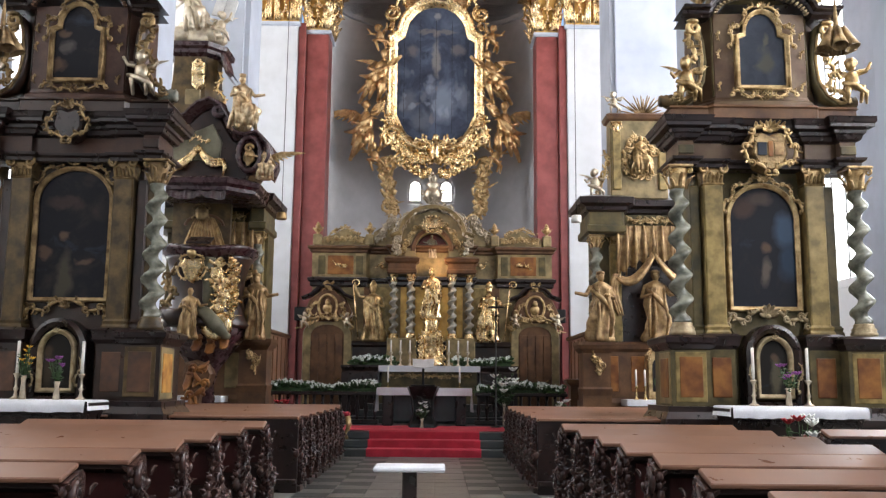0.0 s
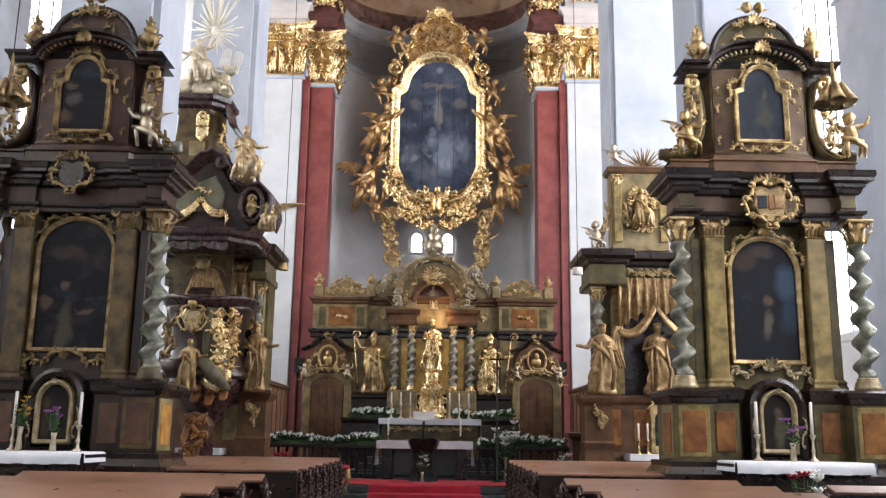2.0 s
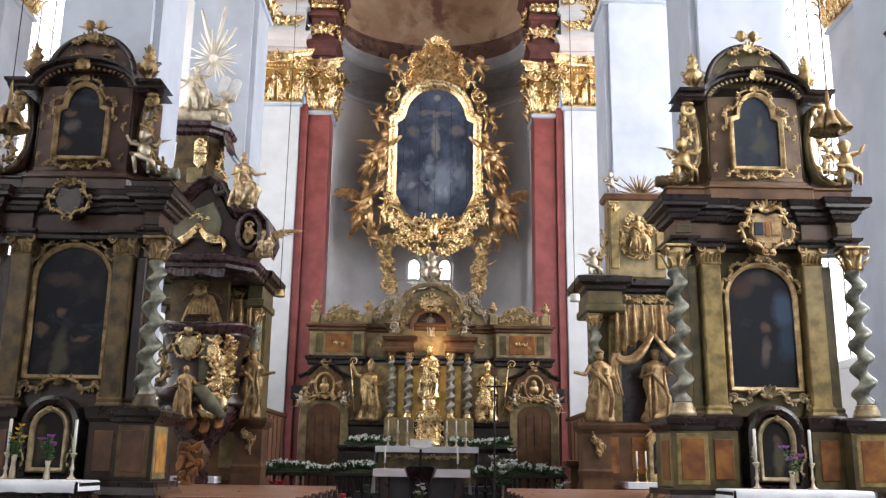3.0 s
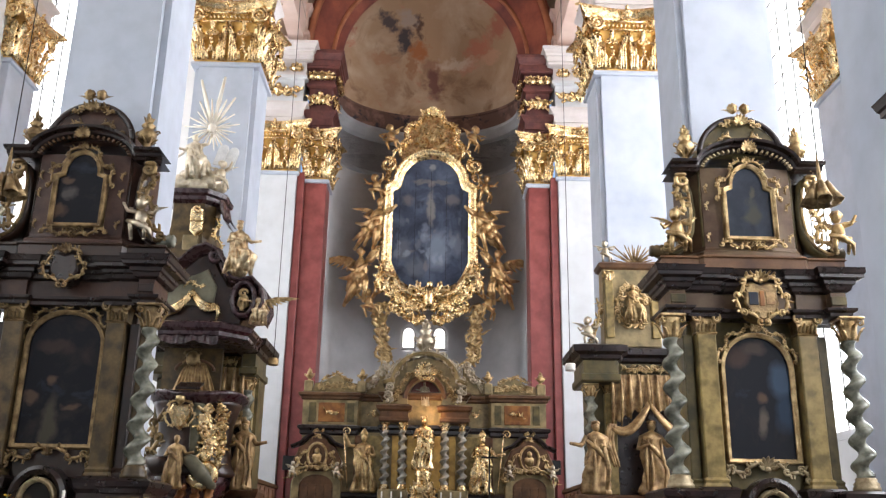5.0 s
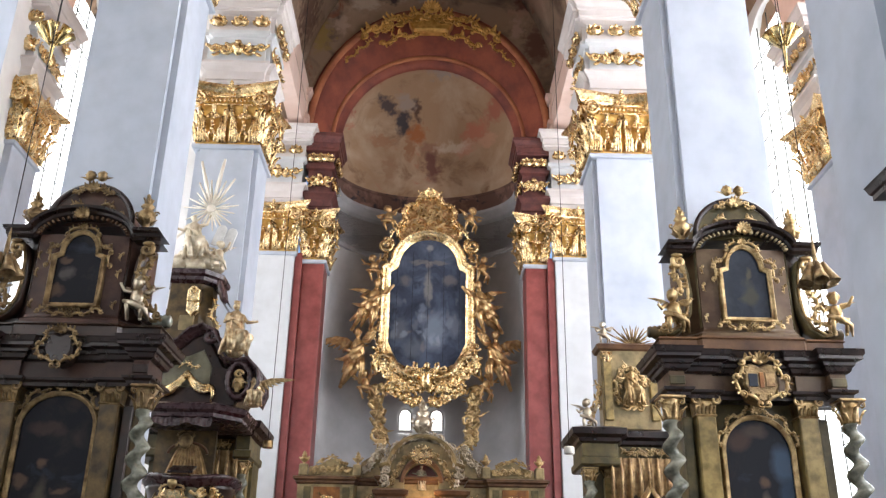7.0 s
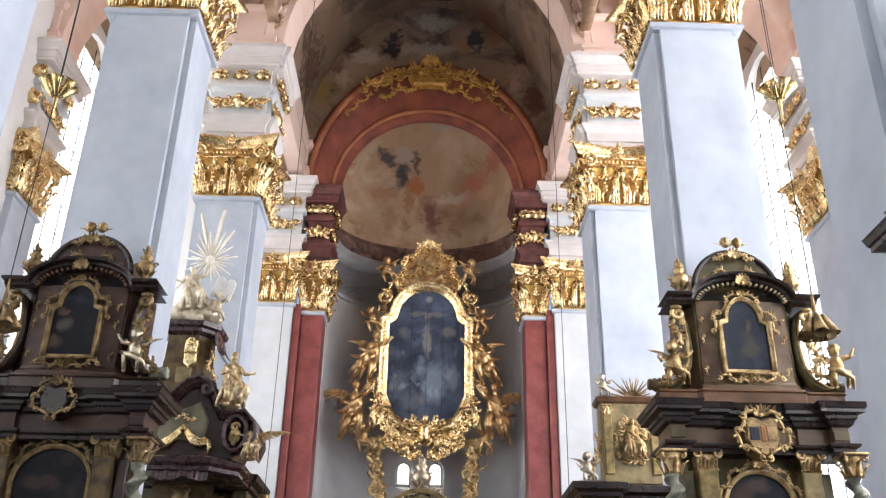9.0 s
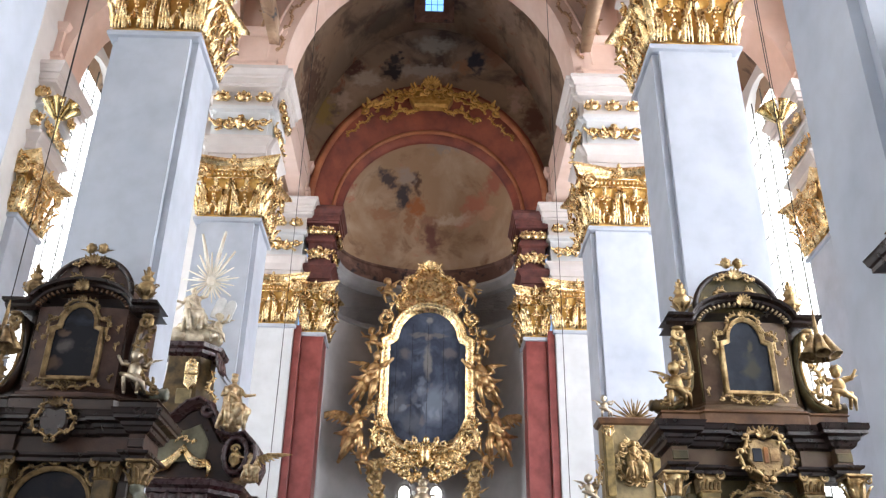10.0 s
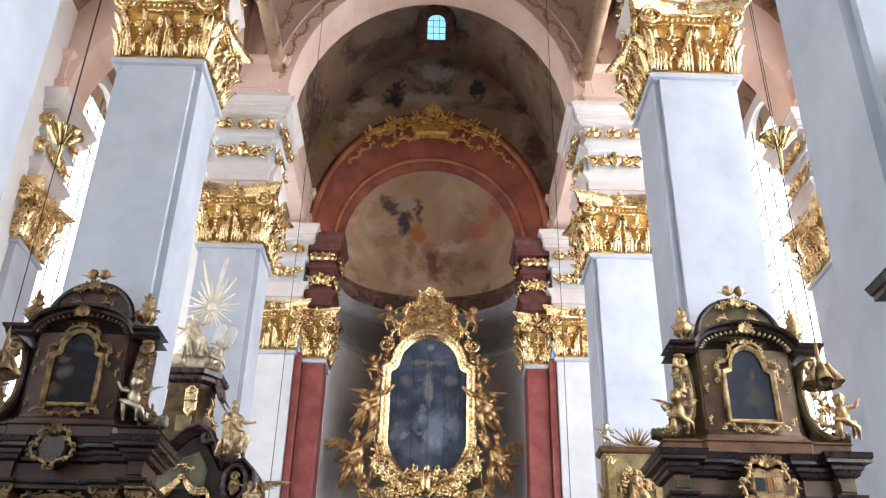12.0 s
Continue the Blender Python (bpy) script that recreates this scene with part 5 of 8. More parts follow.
def side_altar(at, wood, pil, panel, gilt, frame_gilt, attic_wood, seed, label, canvas, canvas2, pic_shape, shield_z, green):
    a = thing("side_altar", label, "altar", "side altars", at=at)
    part("plinth", Shape().mould([(-1.68, -0.18), (-1.0, -0.18), (-1.0, 0.1), (1.0, 0.1), (1.0, -0.18), (1.68, -0.18), (1.72, 0.95), (-1.72, 0.95)], [(0.06, 0), (0.06, 0.9), (0.0, 0.98), (0.06, 1.02), (0.06, 1.12), (0, 1.22), (0, 1.3)]), DARKWOOD, a)
    for s in (-1, 1):
        x0, x1 = sorted((s * 1.6, s * 1.02))
        ped = part("pedestal", Shape().mould(rect(x0, x1, -0.1, 0.9), [(0, 1.3), (0, 2.14)]), wood, a)
        part("pedestal_cap", Shape().mould(rect(x0, x1, -0.1, 0.9), [(0.0, 2.12), (0.03, 2.14), (0.06, 2.2), (0.09, 2.23), (0.1, 2.3), (0.04, 2.34)]), DARKWOOD, ped, "dark moulded cap")
        part("panel_border", Shape().box(x0 + 0.06, x1 - 0.06, -0.112, -0.09, 1.36, 2.09, 0.008), pil, ped)
        part("panel", Shape().box(x0 + 0.12, x1 - 0.12, -0.122, -0.1, 1.43, 2.02, 0.01), panel, ped, "rust marbled panel")
        # left altar's side face coloured brighter than its front, standing in for light
        part("panel_border", Shape().box(*sorted((s * 1.612, s * 1.58)), -0.06, 0.58, 1.33, 2.09, 0.006), OLIVE, ped)
        part("panel", Shape().box(*sorted((s * 1.622, s * 1.6)), 0.03, 0.48, 1.42, 2.0, 0.006), RUST if green else LITAMBER, ped, "marbled panel on the side face")
        # inner pedestal under the pilasters, set back
        b0, b1 = sorted((s * 1.02, s * 0.55))
        inn = part("inner_pedestal", Shape().box(b0, b1, 0.16, 0.9, 1.3, 2.16, 0.01), wood, a)
        part("inner_cap", Shape().mould(rect(b0, b1, 0.16, 0.9), [(0.0, 2.14), (0.04, 2.2), (0.05, 2.28), (0.07, 2.34), (0.02, 2.38)]), DARKWOOD, inn)
        part("panel", Shape().box(b0 + 0.1, b1 - 0.08, 0.14, 0.17, 1.43, 2.02, 0.01), panel, inn)
        # twisted column in front
        col = part("twisted_column", twisted_column(2.06, 0.145, 5.6, 0.46), GREYMARBLE, a, "grey-green marbled twisted column", m=pose(s * 1.37, 0.1, 2.54))
        part("column_base", column_base(0.135, 0.2), CREAMGILT if green else OLIVEDARK, col, m=pose(0, 0, -0.2))
        part("column_capital", small_capital(0.16, 0.36), gilt, col, m=pose(0, 0, 2.04))
        # flat pilasters between column and picture, and the waved board behind the column
        for px, w, m, y, cap in ((0.79, 0.3, pil, 0.22, True), (1.05, 0.16, wood, 0.34, False)):
            p0, p1 = sorted((s * (px - w / 2), s * (px + w / 2)))
            q = part("pilaster", Shape().box(p0, p1, y, 0.85, 2.36, 4.7, 0.02), m, a)
            part("pilaster_base", Shape().mould(rect(p0, p1, y, 0.85), [(0.04, 2.34), (0.04, 2.4), (0.02, 2.44), (0.03, 2.48), (0.0, 2.52)]), m, q)
            if cap:
                leaves = Shape().mould(rect(p0, p1, y, 0.8), [(0.0, 4.68), (0.02, 4.7), (0.0, 4.73), (0.02, 4.92), (0.06, 4.96), (0.06, 5.0)])
                for k in range(5):
                    leaves.leaf((p0 + w * (k + 0.5) / 5, y - 0.01, 4.72), (0, -0.15, 1), (0, -1, 0), 0.2 if k % 2 else 0.15, 0.075, 0.7, n=4)
                for h, px2 in ((1, p0), (-1, p1)):
                    leaves.scroll((px2, y - 0.06, 4.93), 0.075, 1.6, math.pi / 2, h, 0.022, n=12)
                part("capital_leaves", leaves, gilt, q)
        if not green:
            part("waved_board", wavy_strip(1.1, 1.21, 0.4, 2.4, 4.9, 6.5, s), pil, a)
    part("back_panel", Shape().box(-1.02, 1.02, 0.5, 0.95, 1.3, 5.0, 0.01), wood, a)
    hw, z0, zs, rise = pic_shape
    pic = picture(a, arched(hw, z0, zs, rise), 0.4, 0.055, canvas, frame_gilt)
    part("carved_arch", mirrored(rocaille([(p, q + 0.02) for p, q in arc(0, zs, hw + 0.09, rise + 0.1, 90, 8, 5)], 0.17, 0.34, seed)).join(palmette((0, 0.3, zs + rise + 0.06), 0.15, 7)), gilt, pic)
    part("foot_board", Shape().slab([(-0.5, 2.36), (0.5, 2.36), (0.56, 2.52), (0.5, z0 - 0.05), (-0.5, z0 - 0.05), (-0.56, 2.52)], 0.4, 0.5, 0.01), wood, pic)
    part("carved_foot", mirrored(rocaille([(0.06, z0 - 0.05), (0.3, z0 - 0.17), (0.52, z0 - 0.13), (0.62, z0 - 0.28)], 0.24, 0.34, seed + 1)).join(palmette((0, 0.3, z0 - 0.14), 0.24 if green else 0.14, 7)), CREAMGILT if green else DARKGOLD, pic)
    # arched niche over the altar table
    hood = arched(0.36, 1.3, 2.06, 0.4)
    niche = part("niche_hood", Shape().mould(hood, [(-0.06, 0.3), (-0.06, 0.12), (0.0, 0.06), (0.06, 0.1), (0.06, 0.45)], plane="xz", cap=False), DARKWOOD, a)
    part("niche_picture", Shape().slab(arched(0.27, 1.4, 2.02, 0.3), 0.16, 0.2), NICHEPAINT, niche)
    part("niche_frame", Shape().mould(arched(0.235, 1.46, 2.02, 0.28), [(-0.02, 0.17), (-0.02, 0.1), (0.01, 0.08), (0.03, 0.06), (0.05, 0.09), (0.055, 0.18)], plane="xz", cap=False, flat=False), CREAMGILT, niche)
    part("niche_scrolls", mirrored(rocaille([(0.34, 1.95), (0.37, 1.72), (0.33, 1.52)], 0.12, 0.06, seed + 4)).join(palmette((0, 0.05, 2.3), 0.1, 5)), CREAMGILT, niche)
    # entablature and dark cornice that breaks forward over the columns
    plan = [(-1.4, 0.0), (-1.1, 0.0), (-1.1, 0.16), (-0.62, 0.16), (-0.62, 0.24), (0.62, 0.24), (0.62, 0.16), (1.1, 0.16), (1.1, 0.0), (1.4, 0.0), (1.4, 0.8), (-1.4, 0.8)]
    ent = part("entablature", Shape().mould(plan, [(-0.03, 5.06), (-0.03, 5.36), (0.04, 5.38)]), attic_wood, a)
    part("architrave", Shape().mould(plan, [(-0.02, 4.94), (0.02, 4.95), (0.03, 5.0), (0.08, 5.03), (0.09, 5.07), (-0.03, 5.1)]), DARKWOOD, ent, "dark moulded architrave")
    part("cornice", Shape().mould(plan, [(0.0, 5.34), (0.04, 5.37), (0.06, 5.43), (0.09, 5.45), (0.1, 5.5), (0.19, 5.53), (0.19, 5.58), (0.21, 5.6), (0.23, 5.66), (0.24, 5.68), (0.0, 5.74)]), DARKWOOD, ent, "black stained cornice")
    for s in (-1, 1):
        part("frieze_panel", Shape().box(s * 1.25 - 0.12, s * 1.25 + 0.12, 0.0, 0.06, 5.13, 5.27, 0.01), wood, ent)
    k = 1.25 if green else 1.0
    ctr = part("cartouche", Shape().slab([(x * k, shield_z + z * k) for x, z in ((0.0, -0.26), (0.14, -0.2), (0.22, -0.04), (0.2, 0.1), (0.24, 0.2), (0.1, 0.23), (0.0, 0.19), (-0.1, 0.23), (-0.24, 0.2), (-0.2, 0.1), (-0.22, -0.04), (-0.14, -0.2))], -0.12, 0.2, 0.03), DARKWOOD if not green else DARKGOLD, ent, "carved cartouche shield")
    part("cartouche_border", mirrored(rocaille([(p * k, shield_z + q * k) for p, q in ((0.03, 0.28), (0.22, 0.24), (0.3, 0.05), (0.24, -0.16), (0.04, -0.28))], 0.2 * k, -0.1, seed + 7)).join(palmette((0, -0.1, shield_z + 0.24 * k), 0.17 * k, 7)), gilt, ctr, "gilded scrolls round the shield")
    if green:
        for dx, m in ((-0.13, BLUEPAINT), (0.13, SAINTGOLD)):
            part("shield_field", Shape().box(dx - 0.07, dx + 0.07, -0.135, -0.12, shield_z - 0.08, shield_z + 0.12, 0.006), m, ctr)
        part("shield_bar", Shape().box(-0.035, 0.035, -0.138, -0.12, shield_z - 0.1, shield_z + 0.14, 0.005), RUST, ctr)
    # attic on a dark plinth, bowed forward, with its picture
    part("attic_plinth", Shape().mould([(-1.45, 0.1), (-0.86, 0.1), (-0.8, 0.02), (0.8, 0.02), (0.86, 0.1), (1.45, 0.1), (1.45, 0.8), (-1.45, 0.8)], [(0.0, 5.7), (0.0, 5.86), (0.03, 5.88), (0.0, 5.92)]), BROWNWOOD if green else UMBER, a)
    att = part("attic", Shape().mould([(-0.98, 0.5), (-0.76, 0.24)] + [(-0.72 + 1.44 * k / 8, 0.16 - 0.06 * math.sin(math.pi * k / 8)) for k in range(9)] + [(0.76, 0.24), (0.98, 0.5), (0.98, 0.9), (-0.98, 0.9)], [(0.08, 5.9), (0.08, 5.98), (0.02, 6.03), (0.0, 6.08), (0.0, 7.44)]), attic_wood, a)
    for s in (-1, 1):
        board = [(1.0, 7.32), (0.93, 7.05), (0.9, 6.7), (0.94, 6.38), (1.06, 6.14), (1.26, 6.02), (1.44, 6.04)]
        w = part("wing_board", Shape().rings([[(s * x, y, z), (s * (x - 0.07), y, z - 0.04), (s * (x - 0.07), y + 0.4, z - 0.04), (s * x, y + 0.4, z)] for x, z in board for y in (0.2,)], flat=False), wood, att, "concave scrolled side board")
        part("gilt_edge", Shape().tube([(s * x, 0.2, z) for x, z in board], [0.02, 0.028, 0.03, 0.03, 0.032, 0.034, 0.03], 6), gilt, w)
        part("volute_roll", Shape().lathe([(0.03, -0.17), (0.08, -0.165), (0.1, -0.13), (0.085, -0.1), (0.11, -0.06), (0.09, -0.02), (0.115, 0.02), (0.09, 0.06), (0.11, 0.1), (0.06, 0.13)], seg=14).moved(pose(s * 1.42, 0.28, 6.04, 0, 90)), GREYMARBLE if not green else OLIVEDARK, w, "ribbed rolled volute")
        lf = rocaille([(1.02, 7.2), (1.12, 6.95), (1.04, 6.7), (1.16, 6.45), (1.1, 6.2), (1.34, 6.1)], 0.31, 0.18, seed + 9)
        if s < 0:
            lf.v = [(-x, y, z) for x, y, z in lf.v]
        part("gilt_leafwork", lf, gilt, w)
        part("corner_strip", Shape().tube([(s * 0.745, 0.19, 6.1), (s * 0.745, 0.19, 7.4)], 0.018, 6), wood, att)
        part("corbel", Shape().scroll((s * 1.04, 0.12, 7.2), 0.11, 1.5, math.pi / 2, -s, 0.04).leaf((s * 0.98, 0.1, 7.12), (s * 0.2, -0.2, -1), (0, -1, 0), 0.24, 0.15, 0.8).ball((s * 1.06, 0.1, 7.3), 0.07, 1.5, 1, 0.6, 8), gilt, att, "gilded scroll corbel")
        for z in (6.22, 6.75, 7.05):
            part("gilt_drop", rocaille([(s * 0.64, z - 0.06), (s * 0.66, z + 0.07)], 0.12, 0.12, seed + 12), gilt, att)
    pic2 = picture(a, shouldered(0.38, 6.22, 7.02, 7.44), 0.08, 0.05, canvas2, frame_gilt)
    part("carved_crown", mirrored(rocaille([(0.05, 7.53), (0.26, 7.42), (0.38, 7.2), (0.5, 7.12), (0.5, 6.88)], 0.2, 0.06, seed + 20)).join(palmette((0, 0.04, 7.5), 0.13, 7)), gilt, pic2)
    part("carved_foot", mirrored(rocaille([(0.04, 6.02), (0.2, 6.06), (0.36, 6.14), (0.5, 6.1)], 0.18, 0.04, seed + 21)), gilt, pic2)
    part("foot_trellis", lattice(-0.2, 0.2, 5.98, 6.18, 0.04, 0.055), gilt, pic2)
    # curved pediment cornice with dentils, hood behind it, crest and urns
    path = [(1.24, 7.36), (0.8, 7.36)] + arc(0, 7.38, 0.74, 0.36, 4, 176, 16) + [(-0.8, 7.36), (-1.24, 7.36)]
    ped = part("pediment", Shape().mould(path, [(0.0, 0.6), (0.0, 0.1), (0.03, 0.06), (0.04, 0.02), (0.08, 0.0), (0.09, -0.12), (0.13, -0.14), (0.14, 0.6)], closed=False, plane="xz"), DARKWOOD, a, "dark curved pediment cornice")
    for k in range(23):
        t = radians(8 + 164 * k / 22)
        part("dentil", Shape().box(-0.016, 0.016, -0.03, 0.05, -0.035, 0.02, 0.004), CREAMGILT if green else BROWNWOOD, ped, m=pose(0.735 * math.cos(t), 0.03, 7.37 + 0.355 * math.sin(t), 0, 90 - math.degrees(t)))
    part("gilt_shell", palmette((0, -0.1, 7.66), 0.2, 9, 170), gilt, ped, "gilded shell on the cornice")
    hood = part("hood", Shape().slab(arc(0, 7.7, 0.68, 0.66, -4, 184, 18), 0.22, 0.75, 0.04), GREEN if green else attic_wood, a, "domed hood behind the pediment")
    part("hood_rim", Shape().tube([(x, 0.2, z) for x, z in arc(0, 7.7, 0.69, 0.67, 0, 180, 20)], 0.05, 7), DARKWOOD, hood)
    part("hood_carving", mirrored(rocaille([(0.14, 8.02), (0.34, 7.98), (0.5, 7.86)], 0.2, 0.2, seed + 22)), gilt, hood)
    part("crest", mirrored(rocaille([(0.04, 8.22), (0.2, 8.3), (0.3, 8.22)], 0.2, 0.16, seed + 25)).join(palmette((0, 0.12, 8.24), 0.2, 7)), gilt, a, "gilded carved crest")
    for s in (-1, 1):
        part("cherub_head", cherub_head((s * 0.1, 0.14, 8.52), 0.085, seed + s), gilt, a)
        part("urn", urn(0.72, 0.15), gilt, a, "gilded flaming urn", m=pose(s * 0.92, 0.2, 7.5))
    return a


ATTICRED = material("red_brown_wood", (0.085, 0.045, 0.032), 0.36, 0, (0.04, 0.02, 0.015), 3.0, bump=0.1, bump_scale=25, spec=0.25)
ATTICGREEN = material("brown_olive_wood", (0.17, 0.115, 0.065), 0.36, 0, (0.09, 0.05, 0.03), 2.2, bump=0.06, bump_scale=16, spec=0.25)
# dark brown altar, its tones lowered further to stand in for weaker light
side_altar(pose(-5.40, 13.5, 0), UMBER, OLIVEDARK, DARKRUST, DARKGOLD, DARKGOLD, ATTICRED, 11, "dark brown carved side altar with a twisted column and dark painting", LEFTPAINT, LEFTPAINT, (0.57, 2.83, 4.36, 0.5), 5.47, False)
side_altar(pose(5.32, 13.5, 0), GREEN, OCHRE, RUST, DULL_GOLD, DULL_GOLD, ATTICGREEN, 61, "green and ochre marbled side altar with twisted grey columns", RIGHTPAINT, BLUEPAINT, (0.52, 2.79, 4.18, 0.52), 5.16, True)
side_altar(pose(6.1, 6.8, -0.05), GREEN, OCHRE, RUST, DULL_GOLD, DULL_GOLD, ATTICGREEN, 71, "dark marbled side altar against a pier, mostly hidden", RIGHTPAINT, BLUEPAINT, (0.52, 2.79, 4.18, 0.52), 5.16, True)

for s, name in ((-1, "dark wooden altar table with a lace-edged white cloth"), (1, "carved altar table with a long white cloth")):
    tx = -5.6 if s < 0 else 5.17
    t = thing("altar_table", name, "altar table", "side altar tables", at=pose(tx, 12.75, 0.13))
    squeeze = Matrix.Diagonal((1.0 if s < 0 else 0.79, 1, 1, 1))
    part("step", Shape().box(-1.4, 1.4, -0.6, 0.3, -0.13, 0.0, 0.015), DARKSTONE, t)
    part("front", Shape().mould(rect(-1.1, 1.1, -0.3, 0.3), [(0.1, 0), (0.1, 0.2), (0.0, 0.28), (-0.05, 0.7), (0.02, 1.0), (0.06, 1.08)]).moved(squeeze), DARKWOOD, t)
    part("carving", garland([(-1.05, 1.0), (1.05, 1.0)], 0.13, 5, -0.32, dense=1.2).moved(squeeze), DARKWOOD, t)
    part("top", Shape().box(-1.2, 1.2, -0.42, 0.4, 1.08, 1.18, 0.02).moved(squeeze), DARKWOOD, t)
    c = Shape()
    rows = []
    for k in range(33):
        x = -1.16 + 2.32 * k / 32
        w = 0.012 * math.sin(k * 1.9) + 0.01 * math.sin(k * 0.7)
        rows.append([(x, 0.36, 1.195), (x, -0.40, 1.195), (x, -0.437, 1.18), (x, -0.445 - abs(w), 1.12), (x, -0.45 + w, 1.04 + 0.4 * w)])
    c.rings(rows, closed=False, cap=False)
    for e in (-1.16, 1.16):
        sx = 1 if e > 0 else -1
        c.rings([[(e, y, 1.195), (e + sx * 0.035, y, 1.18), (e + sx * 0.045, y, 1.06)] for y in (-0.445, -0.2, 0.0, 0.36)], closed=False, cap=False)
    cl = single("altar_cloth", c.moved(squeeze), CLOTH, "white linen cloth hanging over the altar table edge", "cloth", "altar cloths", at=pose(tx, 12.75, 0.13))
    for x in ((-5.62, -4.71) if s < 0 else (4.73, 5.5)):
        candlestick(pose(x, 12.85, 1.326), 0.36, 0.45, SILVER, "silvered candlestick with a tall white candle", "side altar candlesticks")


def bouquet(at, h, spread, petals, label, seed, n=14, vase=True):
    b = thing("bouquet", label, "flowers", "bouquets", at=at)
    rng = random.Random(seed)
    if vase:
        part("vase", Shape().lathe([(0.05, 0), (0.045, 0.05), (0.03, h * 0.3), (0.045, h * 0.42)], seg=10), SILVER, b)
    stems, heads = Shape(), [Shape() for _ in petals]
    for k in range(n):
        a, q = rng.uniform(0, 6.28), spread * math.sqrt(rng.random())
        tip = Vector((q * math.cos(a), q * math.sin(a), h * rng.uniform(0.6, 1.0)))
        stems.tube([(0, 0, h * 0.35), tip * 0.6 + Vector((0, 0, h * 0.1)), tip], 0.006, 4)
        for j in range(3):
            stems.leaf(tip * rng.uniform(0.5, 0.9) + Vector((0, 0, 0.02)), (rng.uniform(-1, 1), rng.uniform(-1, 1), 0.5), (0, 0, -1), spread * 0.7, spread * 0.3, 0.5, n=3)
        i = k % len(petals)
        if k % 2 == 0:
            for j in range(7):
                e = j * 0.9
                heads[i].leaf(tip, (math.cos(e), math.sin(e), 0.5), (0, 0, 1), spread * 0.5, spread * 0.3, 0.4, n=3)
    part("foliage", stems, LEAF, b)
    for sh, m in zip(heads, petals):
        part("blossoms", sh, m, b)
    return b


bouquet(pose(-5.03, 12.8, 1.326), 0.6, 0.13, [PURPLE], "purple flowers in a glass vase on the altar", 3)
bouquet(pose(-5.5, 12.8, 1.326), 0.78, 0.12, [YELLOW], "orange flowers in a tall vase on the altar", 4)
bouquet(pose(5.2, 12.8, 1.326), 0.6, 0.14, [PURPLE, YELLOW], "purple and orange flowers in a vase", 5)
bouquet(pose(4.99, 11.85, 0.0), 1.22, 0.24, [PETAL, REDPETAL, PETAL], "red and white flowers before the side altar", 6, 18)

for s, x, sd in ((-1, -4.4, 3), (1, 4.15, 4), (1, 6.75, 7), (-1, -6.8, 8)):
    single("putto_statue", putto(0.78, sd), DULL_GOLD if s > 0 else SILVER, "gilded carved cherub seated on the altar cornice", "statue", "altar cherubs", at=pose(x, 13.65, 5.98, 0, 0, 0))

# ---- high altar: retable, tabernacle, picture in the apse ----
GOLDPANEL = material("warm_gilt_panel", (0.60, 0.37, 0.09), 0.35, 0.4, (0.36, 0.20, 0.045), 3.0, bump=0.1, bump_scale=14)
HX = 0.08
r = thing("high_altar_retable", "carved olive and brown marbled retable with gilded ornament", "retable", at=pose(HX, 28.5, CHANCEL))
Z = -CHANCEL
part("plinth", Shape().mould(rect(-3.8, 3.8, 0, 0.9), [(0.04, 0), (0.04, 1.0), (0.0, 1.05), (0.0, 2.2), (0.06, 2.26), (0.06, 2.36), (0.0, 2.4)]), UMBER, r)
part("wall_panel", Shape().box(-3.8, 3.8, 0.15, 0.9, 2.4, 4.2), OLIVE, r)
for s in (-1, 1):
    for a, b in ((1.15, 1.75), (1.85, 2.15)):
        part("wall_panel", Shape().box(*sorted((s * a, s * b)), 0.12, 0.16, 2.6, 4.1, 0.012), OCHRE if b < 2 else BROWNWOOD, r)
plan = [(-3.82, 0.1), (-2.1, 0.1), (-2.0, 0.35), (-1.3, 0.35), (-1.3, -0.2), (1.3, -0.2), (1.3, 0.35), (2.0, 0.35), (2.1, 0.1), (3.82, 0.1), (3.82, 0.9), (-3.82, 0.9)]
part("lower_cornice", Shape().mould(plan, [(0, 4.1), (0.05, 4.14), (0.05, 4.24), (0.12, 4.3), (0.12, 4.38), (0.0, 4.42)]), DARKWOOD, r)
up = part("upper_wall", Shape().mould(plan, [(0, 4.42), (0, 5.18)]), OLIVE, r)
part("upper_cornice", Shape().mould(plan, [(0, 5.18), (0.06, 5.22), (0.06, 5.28), (0.14, 5.33), (0.14, 5.4), (0.0, 5.44)]), BROWNWOOD, r)
